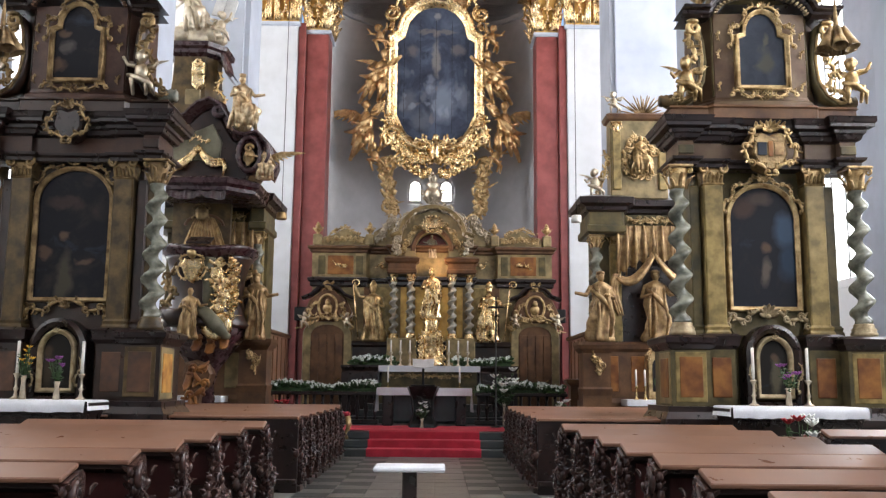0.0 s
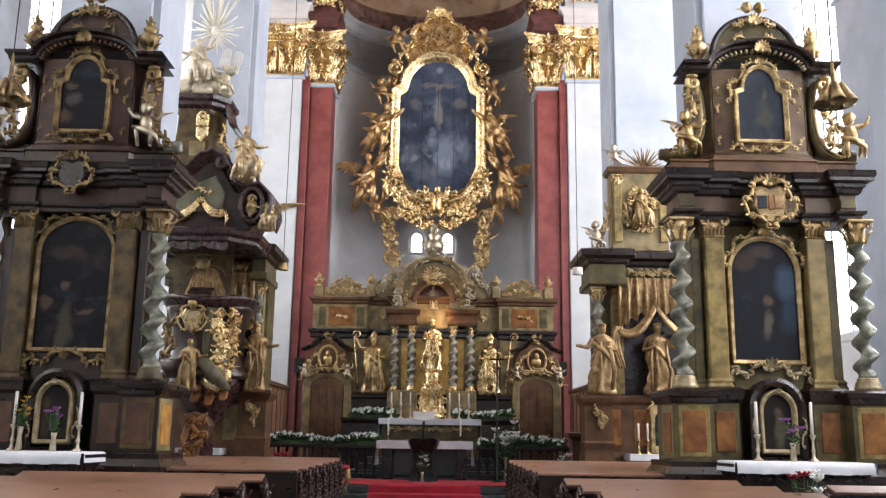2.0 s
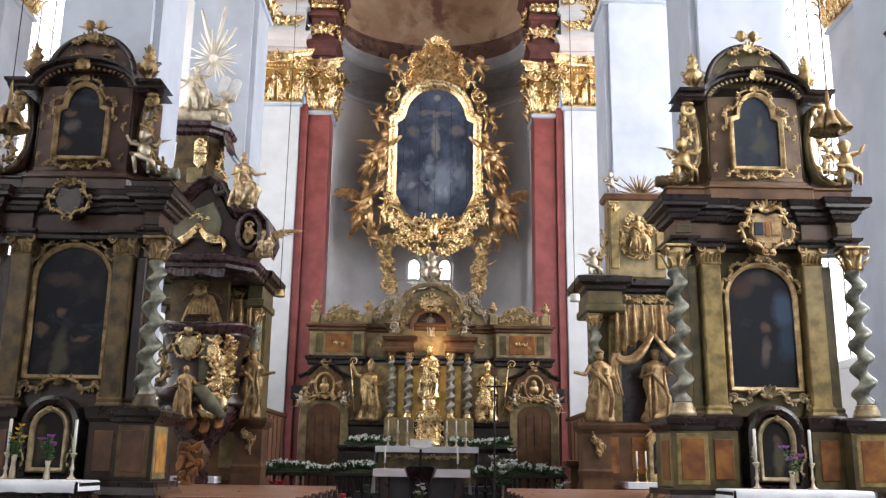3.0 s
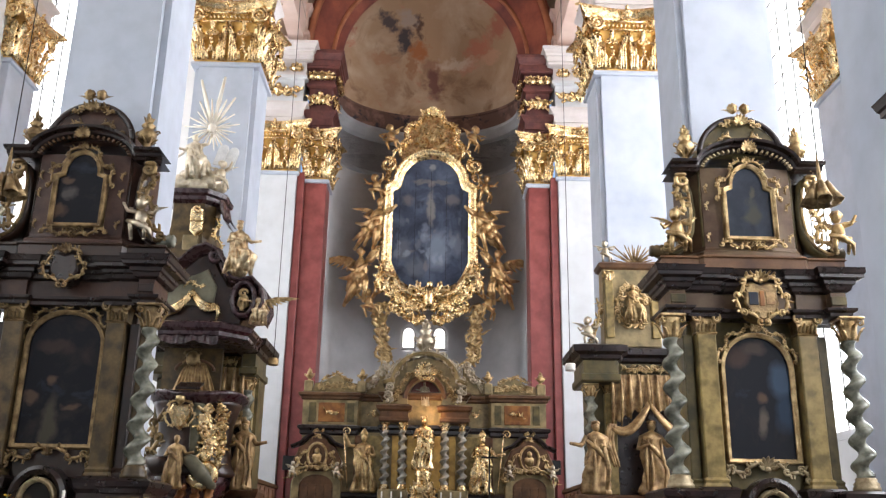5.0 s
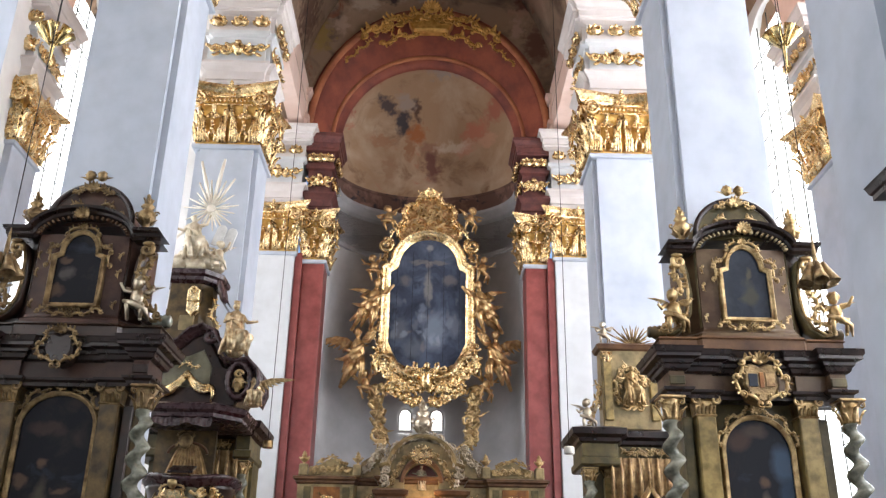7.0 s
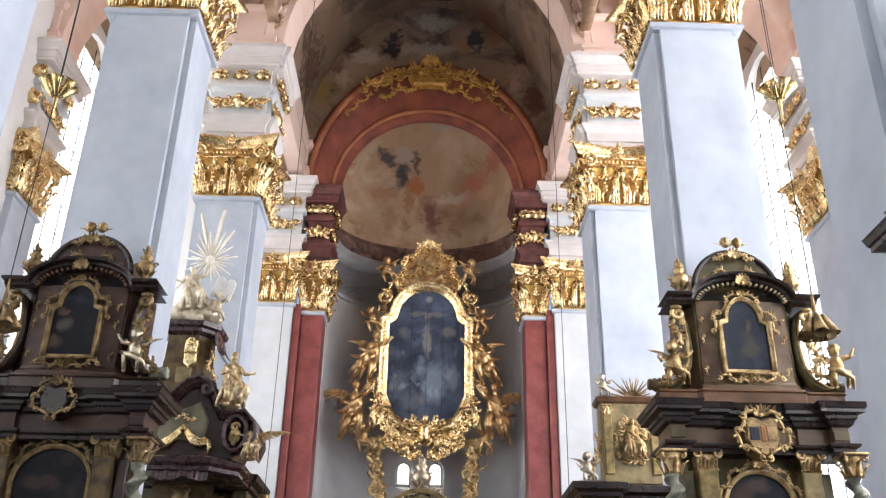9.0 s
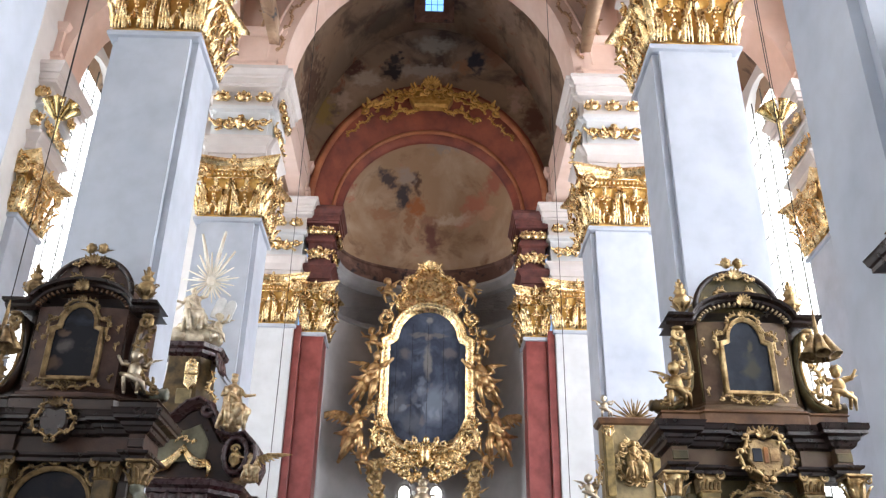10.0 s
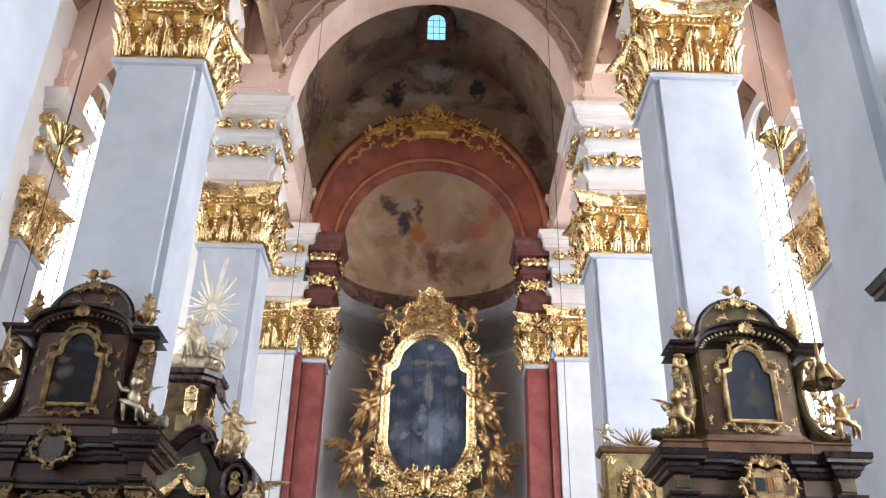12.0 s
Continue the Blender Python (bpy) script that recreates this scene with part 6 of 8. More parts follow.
for s in (-1, 1):
    for x0, x1, m in ((3.62, 3.4, GREEN), (3.32, 2.5, RUST), (2.42, 2.2, GREEN)):
        a0, a1 = sorted((s * x0, s * x1))
        q = part("panel", Shape().box(a0, a1, 0.075, 0.11, 4.5, 5.1, 0.012), m, up)
    part("gilt_mount", garland([(s * 2.7, 4.8), (s * 3.1, 4.8)], 0.2, 31, 0.05, dense=1.4), GOLD, up)
    part("gilt_mount", garland([(s * 1.55, 4.8), (s * 1.75, 4.85)], 0.2, 33, 0.28, dense=1.4), GOLD, up)
    # crest with openwork and urns
    crest = [(s * 2.1, 5.44), (s * 3.55, 5.44), (s * 3.5, 5.72), (s * 3.2, 5.78), (s * 2.85, 6.0), (s * 2.6, 5.95), (s * 2.3, 5.75), (s * 2.1, 5.72)]
    c = part("crest_panel", Shape().slab(crest if s > 0 else crest[::-1], 0.2, 0.32, 0.02), OLIVE, r)
    part("openwork", garland([(s * 2.2, 5.6), (s * 2.8, 5.68), (s * 3.4, 5.6)], 0.2, 35, 0.2, dense=3.0).join(garland([(s * 2.3, 5.8), (s * 2.85, 6.05), (s * 3.3, 5.82)], 0.17, 36, 0.2, dense=2.0)), DULL_GOLD, c)
    for x in (3.68, 2.0):
        u = part("crest_pedestal", Shape().box(s * x - 0.14, s * x + 0.14, 0.1, 0.4, 5.44, 5.8, 0.03), OLIVE, r)
        part("urn", urn(0.42, 0.13), DULL_GOLD, u, m=pose(s * x, 0.25, 5.78))
    # concave flank with openwork up to the middle
    fl = [(s * 1.2, 5.44), (s * 1.95, 5.44), (s * 1.9, 5.9), (s * 1.5, 6.15), (s * 1.2, 6.5)]
    part("flank", Shape().slab(fl if s > 0 else fl[::-1], 0.3, 0.45, 0.02), OLIVE, r)
    part("flank_carving", garland([(s * 1.85, 5.6), (s * 1.5, 6.0), (s * 1.25, 6.4)], 0.28, 38, 0.3, dense=3.0), SILVER, r)
    # side door under a carved hood
    dx = s * 3.25
    d = part("doorcase", Shape().mould(arched(0.52, 0.0, 2.55, 0.34), [(0.0, 0.2), (0.0, -0.1), (0.22, -0.1), (0.26, -0.02), (0.26, 0.2)], plane="xz", cap=False).moved(pose(dx, 0, 0)), OLIVE, r)
    part("door", Shape().slab(arched(0.54, 0.0, 2.55, 0.35), -0.06, 0.0).moved(pose(dx, 0, 0)), BROWNWOOD, d, "plain brown boarded door")
    for k in range(4):
        part("door_board", Shape().box(dx - 0.5 + 0.25 * k + 0.012, dx - 0.5 + 0.25 * (k + 1) - 0.012, -0.085, -0.05, 0.05, 2.6, 0.006), BROWNWOOD, d)
    part("handle", Shape().tube([(dx + 0.3, -0.1, 1.15), (dx + 0.3, -0.16, 1.15), (dx + 0.42, -0.16, 1.22)], 0.02, 6), BRASS, d)
    hood = [(-0.78, 2.9), (-0.62, 2.98), (-0.4, 3.1), (-0.3, 2.98)] + [(0.3, 2.98), (0.4, 3.1), (0.62, 2.98), (0.78, 2.9), (0.74, 3.3), (0.55, 3.72), (0.3, 3.85), (0.2, 4.02), (-0.2, 4.02), (-0.3, 3.85), (-0.55, 3.72), (-0.74, 3.3)]
    part("door_hood", Shape().slab(hood, -0.16, 0.15, 0.03).moved(pose(dx, 0, 0)), BROWNWOOD, d)
    part("hood_carving", garland([(dx - 0.85, 2.75), (dx - 0.62, 3.0), (dx - 0.3, 3.12), (dx + 0.3, 3.12), (dx + 0.62, 3.0), (dx + 0.85, 2.75)], 0.26, 191 + int(s), -0.18, dense=1.8).join(garland([(dx - 0.16, 4.02), (dx, 4.12), (dx + 0.16, 4.02)], 0.24, 194, -0.16, dense=2.2)), DULL_GOLD, d, "gilded leafwork round the door hood")
    part("hood_cornice", Shape().mould([(0.8, 3.66), (0.5, 3.78), (0.28, 4.0), (0.0, 4.06), (-0.28, 4.0), (-0.5, 3.78), (-0.8, 3.66)], [(0, 0.1), (0, -0.2), (0.06, -0.24), (0.1, -0.24), (0.1, 0.1)], closed=False, plane="xz").moved(pose(dx, 0, 0)), DARKWOOD, d)
    part("medallion", Shape().mould(arc(0, 3.45, 0.25, 0.33, 0, 345, 18), [(0.0, -0.16), (0.02, -0.24), (0.08, -0.2), (0.08, -0.14)], plane="xz", cap=False, flat=False).ball((0, -0.17, 3.38), 0.15, 1, 0.4, 1.0, 10, 0.4, 3).ball((0, -0.2, 3.58), 0.085, 1, 0.7, 1.2, 8).moved(pose(dx, 0, 0)), DULL_GOLD, d, "oval gilt relief medallion")
    part("hood_carving", garland([(-0.7, 2.95), (-0.55, 3.3), (-0.4, 3.6)], 0.22, 41, -0.15, dense=1.6).join(garland([(0.7, 2.95), (0.55, 3.3), (0.4, 3.6)], 0.22, 42, -0.15, dense=1.6)).join(garland([(-0.15, 4.15), (0.15, 4.15)], 0.22, 43, -0.1, dense=2.2)).moved(pose(dx, 0, 0)), DULL_GOLD, d)
# central aedicule: stepped body, four twisted columns, arched niche, curved crown
mid = part("aedicule", Shape().box(-1.25, 1.25, -0.05, 0.5, 2.4, 4.45, 0.02), OLIVE, r)
part("gilt_panel", Shape().box(-0.52, 0.52, -0.1, -0.04, 2.4, 4.3, 0.01), GOLDPANEL, mid, "warm golden back panel")
for s in (-1, 1):
    part("gilt_panel", Shape().box(*sorted((s * 0.98, s * 0.78)), -0.1, -0.04, 2.5, 4.3, 0.01), GOLDPANEL, mid)
    for x, y in ((1.18, -0.28), (0.64, -0.42)):
        c = part("twisted_column", twisted_column(1.62, 0.125, 6.0, 0.42), LIGHTMARBLE, r, m=pose(s * x, y, 2.62))
        part("column_base", column_base(0.11, 0.16), GOLD, c, m=pose(0, 0, -0.16))
        part("column_capital", small_capital(0.11, 0.26), GOLD, c, m=pose(0, 0, 1.6))
    ent = part("aedicule_cornice", Shape().mould(rect(*sorted((s * 1.36, s * 0.5)), -0.56, 0.4), [(0, 4.46), (0.03, 4.5), (0.03, 4.58), (0.0, 4.62), (0.0, 4.78), (0.1, 4.84), (0.12, 4.94), (0, 5.0)]), BROWNWOOD, r)
    part("column_pedestal", Shape().box(*sorted((s * 1.36, s * 0.46)), -0.58, 0.1, 1.6, 2.46, 0.03), OLIVE, r)
arch_out = [(-1.1, 4.98), (-1.1, 5.5)] + arc(0, 5.5, 1.1, 1.0, 180, 0, 16) + [(1.1, 4.98), (0.52, 4.98), (0.52, 5.2)] + arc(0, 5.2, 0.52, 0.62, 0, 180, 14)[1:] + [(-0.52, 4.98)]
part("arch_body", Shape().slab(arch_out[::-1], -0.3, 0.4, 0.02), OLIVE, r)
part("niche_back", Shape().box(-0.55, 0.55, 0.1, 0.2, 4.3, 5.9), REDMARBLE, r, "red niche lining")
part("arch_moulding", Shape().mould(arc(0, 5.2, 0.54, 0.64, 0, 180, 16), [(0.0, -0.28), (0.0, -0.36), (0.1, -0.4), (0.14, -0.36), (0.14, -0.28)], closed=False, plane="xz"), BROWNWOOD, r)
part("crown_cornice", Shape().mould([(1.3, 5.62), (1.05, 5.7)] + arc(0, 5.7, 0.95, 0.85, 0, 180, 16) + [(-1.05, 5.7), (-1.3, 5.62)], [(0, 0.3), (0, -0.4), (0.06, -0.46), (0.12, -0.48), (0.14, -0.42), (0.14, 0.3)], closed=False, plane="xz"), OLIVE, r)
part("spandrel_carving", garland(arc(0, 5.2, 0.82, 0.95, 5, 175, 12), 0.22, 57, -0.3, dense=2.0).join(garland([(-1.0, 5.05), (-0.85, 5.5)], 0.25, 58, -0.3, dense=2.0)).join(garland([(1.0, 5.05), (0.85, 5.5)], 0.25, 59, -0.3, dense=2.0)), DULL_GOLD, r)
shell = Shape()
for k in range(11):
    a = radians(18 * k)
    shell.leaf((0, -0.42, 5.98), (math.cos(a), -0.1, math.sin(a)), (0, -1, 0), 0.42, 0.16, 0.3, 1, 4)
part("gilt_shell", shell.join(garland([(-0.25, 5.86), (0.25, 5.86)], 0.2, 51, -0.42, dense=2)), GOLD, r, "gilded shell crest")
part("crown_carving", garland(arc(0, 5.6, 1.05, 1.05, 15, 165, 12), 0.28, 52, -0.32, dense=2.0).join(garland([(-1.1, 5.1), (-1.15, 5.7), (-0.9, 6.3)], 0.3, 53, -0.32, dense=2.6)).join(garland([(1.1, 5.1), (1.15, 5.7), (0.9, 6.3)], 0.3, 54, -0.32, dense=2.6)), SILVER, r)
part("finial", urn(1.35, 0.3).moved(pose(0, -0.1, 6.45)), SILVER, r)
single("madonna_statue", figure(1.55, 5, "chest", "chest", hat="crown"), GOLD, "gilded standing statue on the tabernacle", "statue", at=pose(HX, 28.0, 3.55))
tab = thing("tabernacle", "gilded tabernacle under the central statue", "tabernacle", at=pose(HX, 27.95, 2.1))
part("body", Shape().lathe([(0.46, 0), (0.46, 0.1), (0.38, 0.16), (0.34, 0.8), (0.4, 0.9), (0.28, 1.0), (0.2, 1.2), (0.26, 1.36), (0.2, 1.45)], seg=16), GOLD, tab)
part("tabernacle_scrolls", garland([(-0.36, 0.2), (-0.3, 0.9), (0, 1.2), (0.3, 0.9), (0.36, 0.2)], 0.22, 55, -0.3, dense=1.4), GOLD, tab)
single("niche_statue", figure(0.75, 6), SILVER, "small dark statue in the upper niche", "statue", at=pose(HX, 28.35, 5.5))
for s, sd in ((-1, 7), (1, 8)):
    single("bishop_statue", figure(1.75, sd, "up" if s < 0 else "chest", "chest" if s < 0 else "out", hat="mitre"), GOLD if s > 0 else DULL_GOLD, "gilded statue of a robed bishop beside the columns", "statue", "retable statues", at=pose(HX + s * 1.82, 28.2, 2.86))
    single("crozier", Shape().tube([(0, 0, 0), (0, 0, 1.7)], 0.018, 6).scroll((0.1, 0, 1.75), 0.13, 1.4, math.pi, -1, 0.02), GOLD, "thin gilded crozier held by a statue", "staff", "croziers", at=pose(HX + s * 2.25, 27.95, 2.9, 0, s * 6))
    for x, z, sd2 in ((3.95, 3.25, 1), (2.62, 3.25, 2)):
        single("putto_statue", putto(0.5, 9 + sd2), SILVER, "small carved cherub beside the door hood", "statue", "door cherubs", at=pose(HX + s * x, 28.2, z + 0.02))

# the great picture in the apse
BROWNGOLD = material("brown_worn_gilding", (0.76, 0.54, 0.27), 0.32, 0.8, (0.36, 0.20, 0.085), 5.0, bump=0.4, bump_scale=14, stain=-0.05)
PY, PX = 32.7, 0.12
# shrinks things towards the camera's eye, so they keep their place in the view
EYEWARD = Matrix.Translation((0.009, 0, 0.054)) @ Matrix.Scale(0.966, 4)
pic = thing("apse_picture", "tall blue-grey oil painting in a gilded carved frame", "painting", at=EYEWARD @ pose(PX, PY, 0))
out = [(-1.15, 10.75), (-0.75, 10.5), (0, 10.35), (0.75, 10.5), (1.15, 10.75), (1.48, 11.5), (1.48, 14.35), (1.22, 14.5)] + arc(0, 14.6, 1.15, 1.15, 5, 175, 14) + [(-1.22, 14.5), (-1.48, 14.35), (-1.48, 11.5)]
part("canvas", Shape().slab(out, -0.02, 0.1), GREATPAINT, pic, "darkened blue-grey painting on boards")
for k in range(5):
    x = -1.2 + 0.6 * k
    part("board_joint", Shape().box(x, x + 0.012, -0.026, -0.02, 10.8, 15.2), DARKPAINT, pic)
fr = part("gilt_frame", Shape().mould(out, [(-0.03, 0.0), (-0.03, -0.1), (0.05, -0.09), (0.07, -0.16), (0.13, -0.2), (0.24, -0.2), (0.28, -0.27), (0.34, -0.24), (0.36, 0.05), (0.36, 0.2)], plane="xz", cap=False, flat=False), GOLD, pic, "broad gilded frame")
part("frame_bead", Shape().tube([(x * 1.06, -0.14, 12.9 + (z - 12.9) * 1.04) for x, z in out + out[:1]], 0.035, 6), GOLD, fr)
crown = [(-1.2, 15.75), (-1.3, 16.2), (-1.02, 16.5), (-1.05, 16.95), (-0.8, 17.2), (-0.55, 17.25), (-0.4, 17.6), (0.4, 17.6), (0.55, 17.25), (0.8, 17.2), (1.05, 16.95), (1.02, 16.5), (1.3, 16.2), (1.2, 15.75)] + arc(0, 14.7, 1.25, 1.3, 35, 145, 8)
cr = part("frame_crown", Shape().slab(crown[::-1], -0.1, 0.15, 0.05), GOLD, pic, "gilded carved crown of the frame")
part("crown_border", Shape().tube([(x, -0.14, z) for x, z in crown[:14]], 0.085, 7), GOLD, cr)
part("crown_carving", mirrored(rocaille([(0.05, 17.75), (0.42, 17.5), (0.8, 17.1), (0.95, 16.6), (1.25, 16.1), (1.5, 15.6)], 0.45, -0.18, 62)).join(palmette((0, -0.2, 17.55), 0.4, 9)), GOLD, cr)
part("crown_relief", mirrored(rocaille([(0.1, 17.1), (0.45, 16.9), (0.55, 16.5), (0.3, 16.2)], 0.36, -0.14, 63)).join(garland([(-0.25, 17.0), (0.0, 16.4), (0.25, 17.0)], 0.34, 64, -0.16, dense=1.6)), DULL_GOLD, cr, "carved arms and cherub heads")
for s in (-1, 1):
    q = rocaille([(0.15, 9.75), (0.75, 9.75), (1.3, 10.2), (1.75, 10.6), (1.72, 11.3)], 0.72, -0.2, 65)
    q.join(rocaille([(0.3, 10.2), (0.9, 10.3), (1.35, 10.85)], 0.5, -0.3, 66)).join(garland([(0.1, 9.2), (0.8, 9.4), (1.5, 9.8)], 0.5, 67, -0.1, dense=2.4, core=0.4)).join(garland([(0.1, 9.75), (0.7, 9.8), (1.25, 10.2), (1.75, 10.7)], 0.55, 68, -0.15, dense=2.6, core=0.5))
    if s < 0:
        q.v = [(-x, y, z) for x, y, z in q.v]
    part("frame_foot", q, GOLD, pic, "heavy gilded scrollwork below the painting")
    part("foot_border", Shape().tube([(s * x, -0.3, z) for x, z in ((0.0, 10.15), (0.5, 10.1), (1.0, 10.35), (1.3, 10.85), (1.7, 10.95), (1.95, 10.6), (1.8, 10.25), (1.6, 10.4))], [0.13, 0.13, 0.14, 0.13, 0.13, 0.13, 0.11, 0.06], 8), GOLD, pic)
    part("hanging_festoon", garland([(s * 1.75, 9.9), (s * 1.85, 9.3), (s * 1.68, 8.6), (s * 1.55, 7.6)], 0.62, 68 + s, -0.05, dense=3.4, core=0.36), DULL_GOLD, pic, "hanging gilded fruit festoon")
    part("frame_side", rocaille([(s * 1.8, 15.2), (s * 1.72, 14.4), (s * 1.82, 13.4), (s * 1.7, 12.4), (s * 1.85, 11.4)], 0.4, -0.1, 70 + s), GOLD, pic)
    part("frame_volute", Shape().scroll((s * 1.68, -0.2, 15.4), 0.3, 1.6, 2.0, s, 0.09, n=20).leaf((s * 1.6, -0.2, 15.1), (s * 0.3, -0.1, -1), (0, -1, 0), 0.6, 0.3, 0.6), GOLD, pic)
    for x, z, h, w, nm, tilt in ((2.45, 9.7, 2.3, 0.6, "gilded angel with a spread wing beside the painting", 4), (2.2, 11.75, 2.2, 0.34, "gilded angel leaning on the picture frame", -8)):
        single("angel_statue", angel(h, 80 + int(x * 10) + s, s, w), BROWNGOLD, nm, "statue", "angels of the painting", at=EYEWARD @ pose(PX + s * x, PY - 0.35, z, 0, s * tilt, s * 12))
    for x, z, sd in ((1.98, 13.9, 1), (1.5, 16.0, 2), (2.1, 9.3, 3)):
        single("putto_statue", putto(1.15, 20 + sd), BROWNGOLD, "gilded flying cherub on the picture frame", "statue", "frame cherubs", at=EYEWARD @ pose(PX + s * x, PY - 0.25, z, 0, s * 12, s * 20))
single("eagle_carving", Shape().ball((0, 0, 0.0), 0.26, 0.8, 0.8, 1.6, 12, 0.35, 4).ball((0.02, -0.15, 0.5), 0.13, 1, 1, 1.1, 10, 0.3, 2).join(mirrored(garland([(0.1, 0.15), (0.35, 0.35), (0.5, 0.6)], 0.4, 69, -0.05, dense=1.6))), GOLD, "gilded winged figure below the painting", "carving", at=EYEWARD @ pose(PX, PY - 0.5, 9.95))
# daylight behind the altar urn
LIGHTPANE = bpy.data.materials.new("bright_daylight_pane")
LIGHTPANE.use_nodes = True
LIGHTPANE.node_tree.nodes["Principled BSDF"].inputs["Emission Color"].default_value = (1.0, 0.97, 0.93, 1)
LIGHTPANE.node_tree.nodes["Principled BSDF"].inputs["Emission Strength"].default_value = 2.6
for x in (-0.62, 0.55):
    win = thing("window", "small bright window low in the apse wall", "window", "apse windows", kind="structure", at=pose(x, 33.65, 8.42))
    part("window_pane", Shape().slab(arched(0.2, 0.0, 0.5, 0.24), 0.0, 0.06), LIGHTPANE, win)
    part("window_frame", Shape().mould(arched(0.2, 0.0, 0.5, 0.24), [(0.0, 0.03), (0.0, -0.05), (0.08, -0.05), (0.08, 0.1)], plane="xz", cap=False), GREYWALL, win)
# gilded relief on the crown of the chancel arch
gr = mirrored(rocaille(arc(0, 19.25, 4.35, 5.4, 86, 52, 5), 0.75, 30.25, 90))
gr.join(mirrored(rocaille(arc(0, 19.2, 4.1, 4.7, 88, 62, 4), 0.6, 30.5, 91))).join(mirrored(rocaille(arc(0, 19.2, 4.35, 5.0, 58, 40, 5), 0.3, 30.42, 92))).join(palmette((0, 30.2, 24.75), 0.6, 9))
gr.join(garland(arc(0, 19.25, 4.25, 5.2, 58, 122, 10), 0.55, 94, 30.3, dense=1.7, core=0.12))
gr.join(Shape().slab([(x * 0.7, 24.3 + z * 0.42) for x, z in ((-1, -1), (1, -1), (1.3, 0), (1, 1), (-1, 1), (-1.3, 0))], 30.2, 30.6, 0.08))
single("gilded_arch_relief", gr, ARCHGOLD, "gilded scrollwork cartouche on the crown of the red arch", "ornament")

# painted stucco scrolls on the face of the chancel-side transverse arch
STUCCO = material("tan_stucco", (0.56, 0.37, 0.24), 0.8, 0, (0.44, 0.27, 0.15), 2.0, bump=0.1, bump_scale=10)
for k, (rx, rz, a0, a1, size, n) in enumerate(((4.8, 5.85, 72, 8, 0.32, 14), (5.7, 6.5, 52, 14, 0.5, 6))):
    single("stucco_scroll", mirrored(rocaille(arc(0, CORZ, rx, rz, a0, a1, n), size, PIERS[3][0] + (0.06 if k == 0 else 0.14), 95 + k)), STUCCO, "tan stucco scrollwork on the pink arch", "ornament", "arch stucco", kind="structure")

single("carpet", Shape().box(-2.2, 2.2, 21.15, 23.4, CHANCEL + 0.014, CHANCEL + 0.024, 0.004), CARPET, "red carpet laid across the chancel floor", "carpet")

# ---- second pair of altars behind, at the chancel piers ----


def drapery(w, h, seed):
    """A gilded carved curtain: gathered in the middle, parted to both sides."""
    s = Shape()
    rows = []
    for k in range(97):
        u = -1 + 2 * k / 96
        x = u * w / 2
        low = h * (0.40 + 0.26 * abs(u) + 0.03 * math.cos(u * 25))
        fold = 0.045 * math.sin(u * 24 + seed) + 0.02 * math.sin(u * 41)
        rows.append([(x * (0.9 + 0.1 * j / 4), -0.12 * math.cos(u * 1.4) + fold * (0.3 + 0.2 * j), -low * j / 4) for j in range(5)])
    s.rings(rows, closed=False, cap=False)
    for k in range(9):
        u = -0.95 + 1.9 * k / 8
        s.tube([(u * w / 2, -0.16, 0.0), (u * w * 0.5, -0.2, -h * 0.25), (u * w * 0.52, -0.16, -h * (0.4 + 0.4 * abs(u)))], [0.02, 0.045, 0.02], 6)
    for side in (-1, 1):
        for q, dz in ((0.0, 0.0), (0.06, 0.05), (-0.05, -0.05)):
            swag = [(side * w * (0.01 + 0.5 * t), -0.2 - 0.06 * math.sin(3.1 * t) + q, -h * (0.40 + 0.36 * math.sin(2.2 * t)) + dz) for t in [j / 9 for j in range(10)]]
            s.tube(swag, [0.03 + 0.045 * math.sin(3.0 * j / 9) for j in range(10)], 7)
            tail = [(side * w * (0.5 + 0.05 * math.sin(4 * t)) + q, -0.2, -h * (0.66 + 0.55 * t)) for t in [j / 6 for j in range(7)]]
            s.tube(tail, [0.045, 0.06, 0.05, 0.055, 0.05, 0.04, 0.02], 7)
    return s


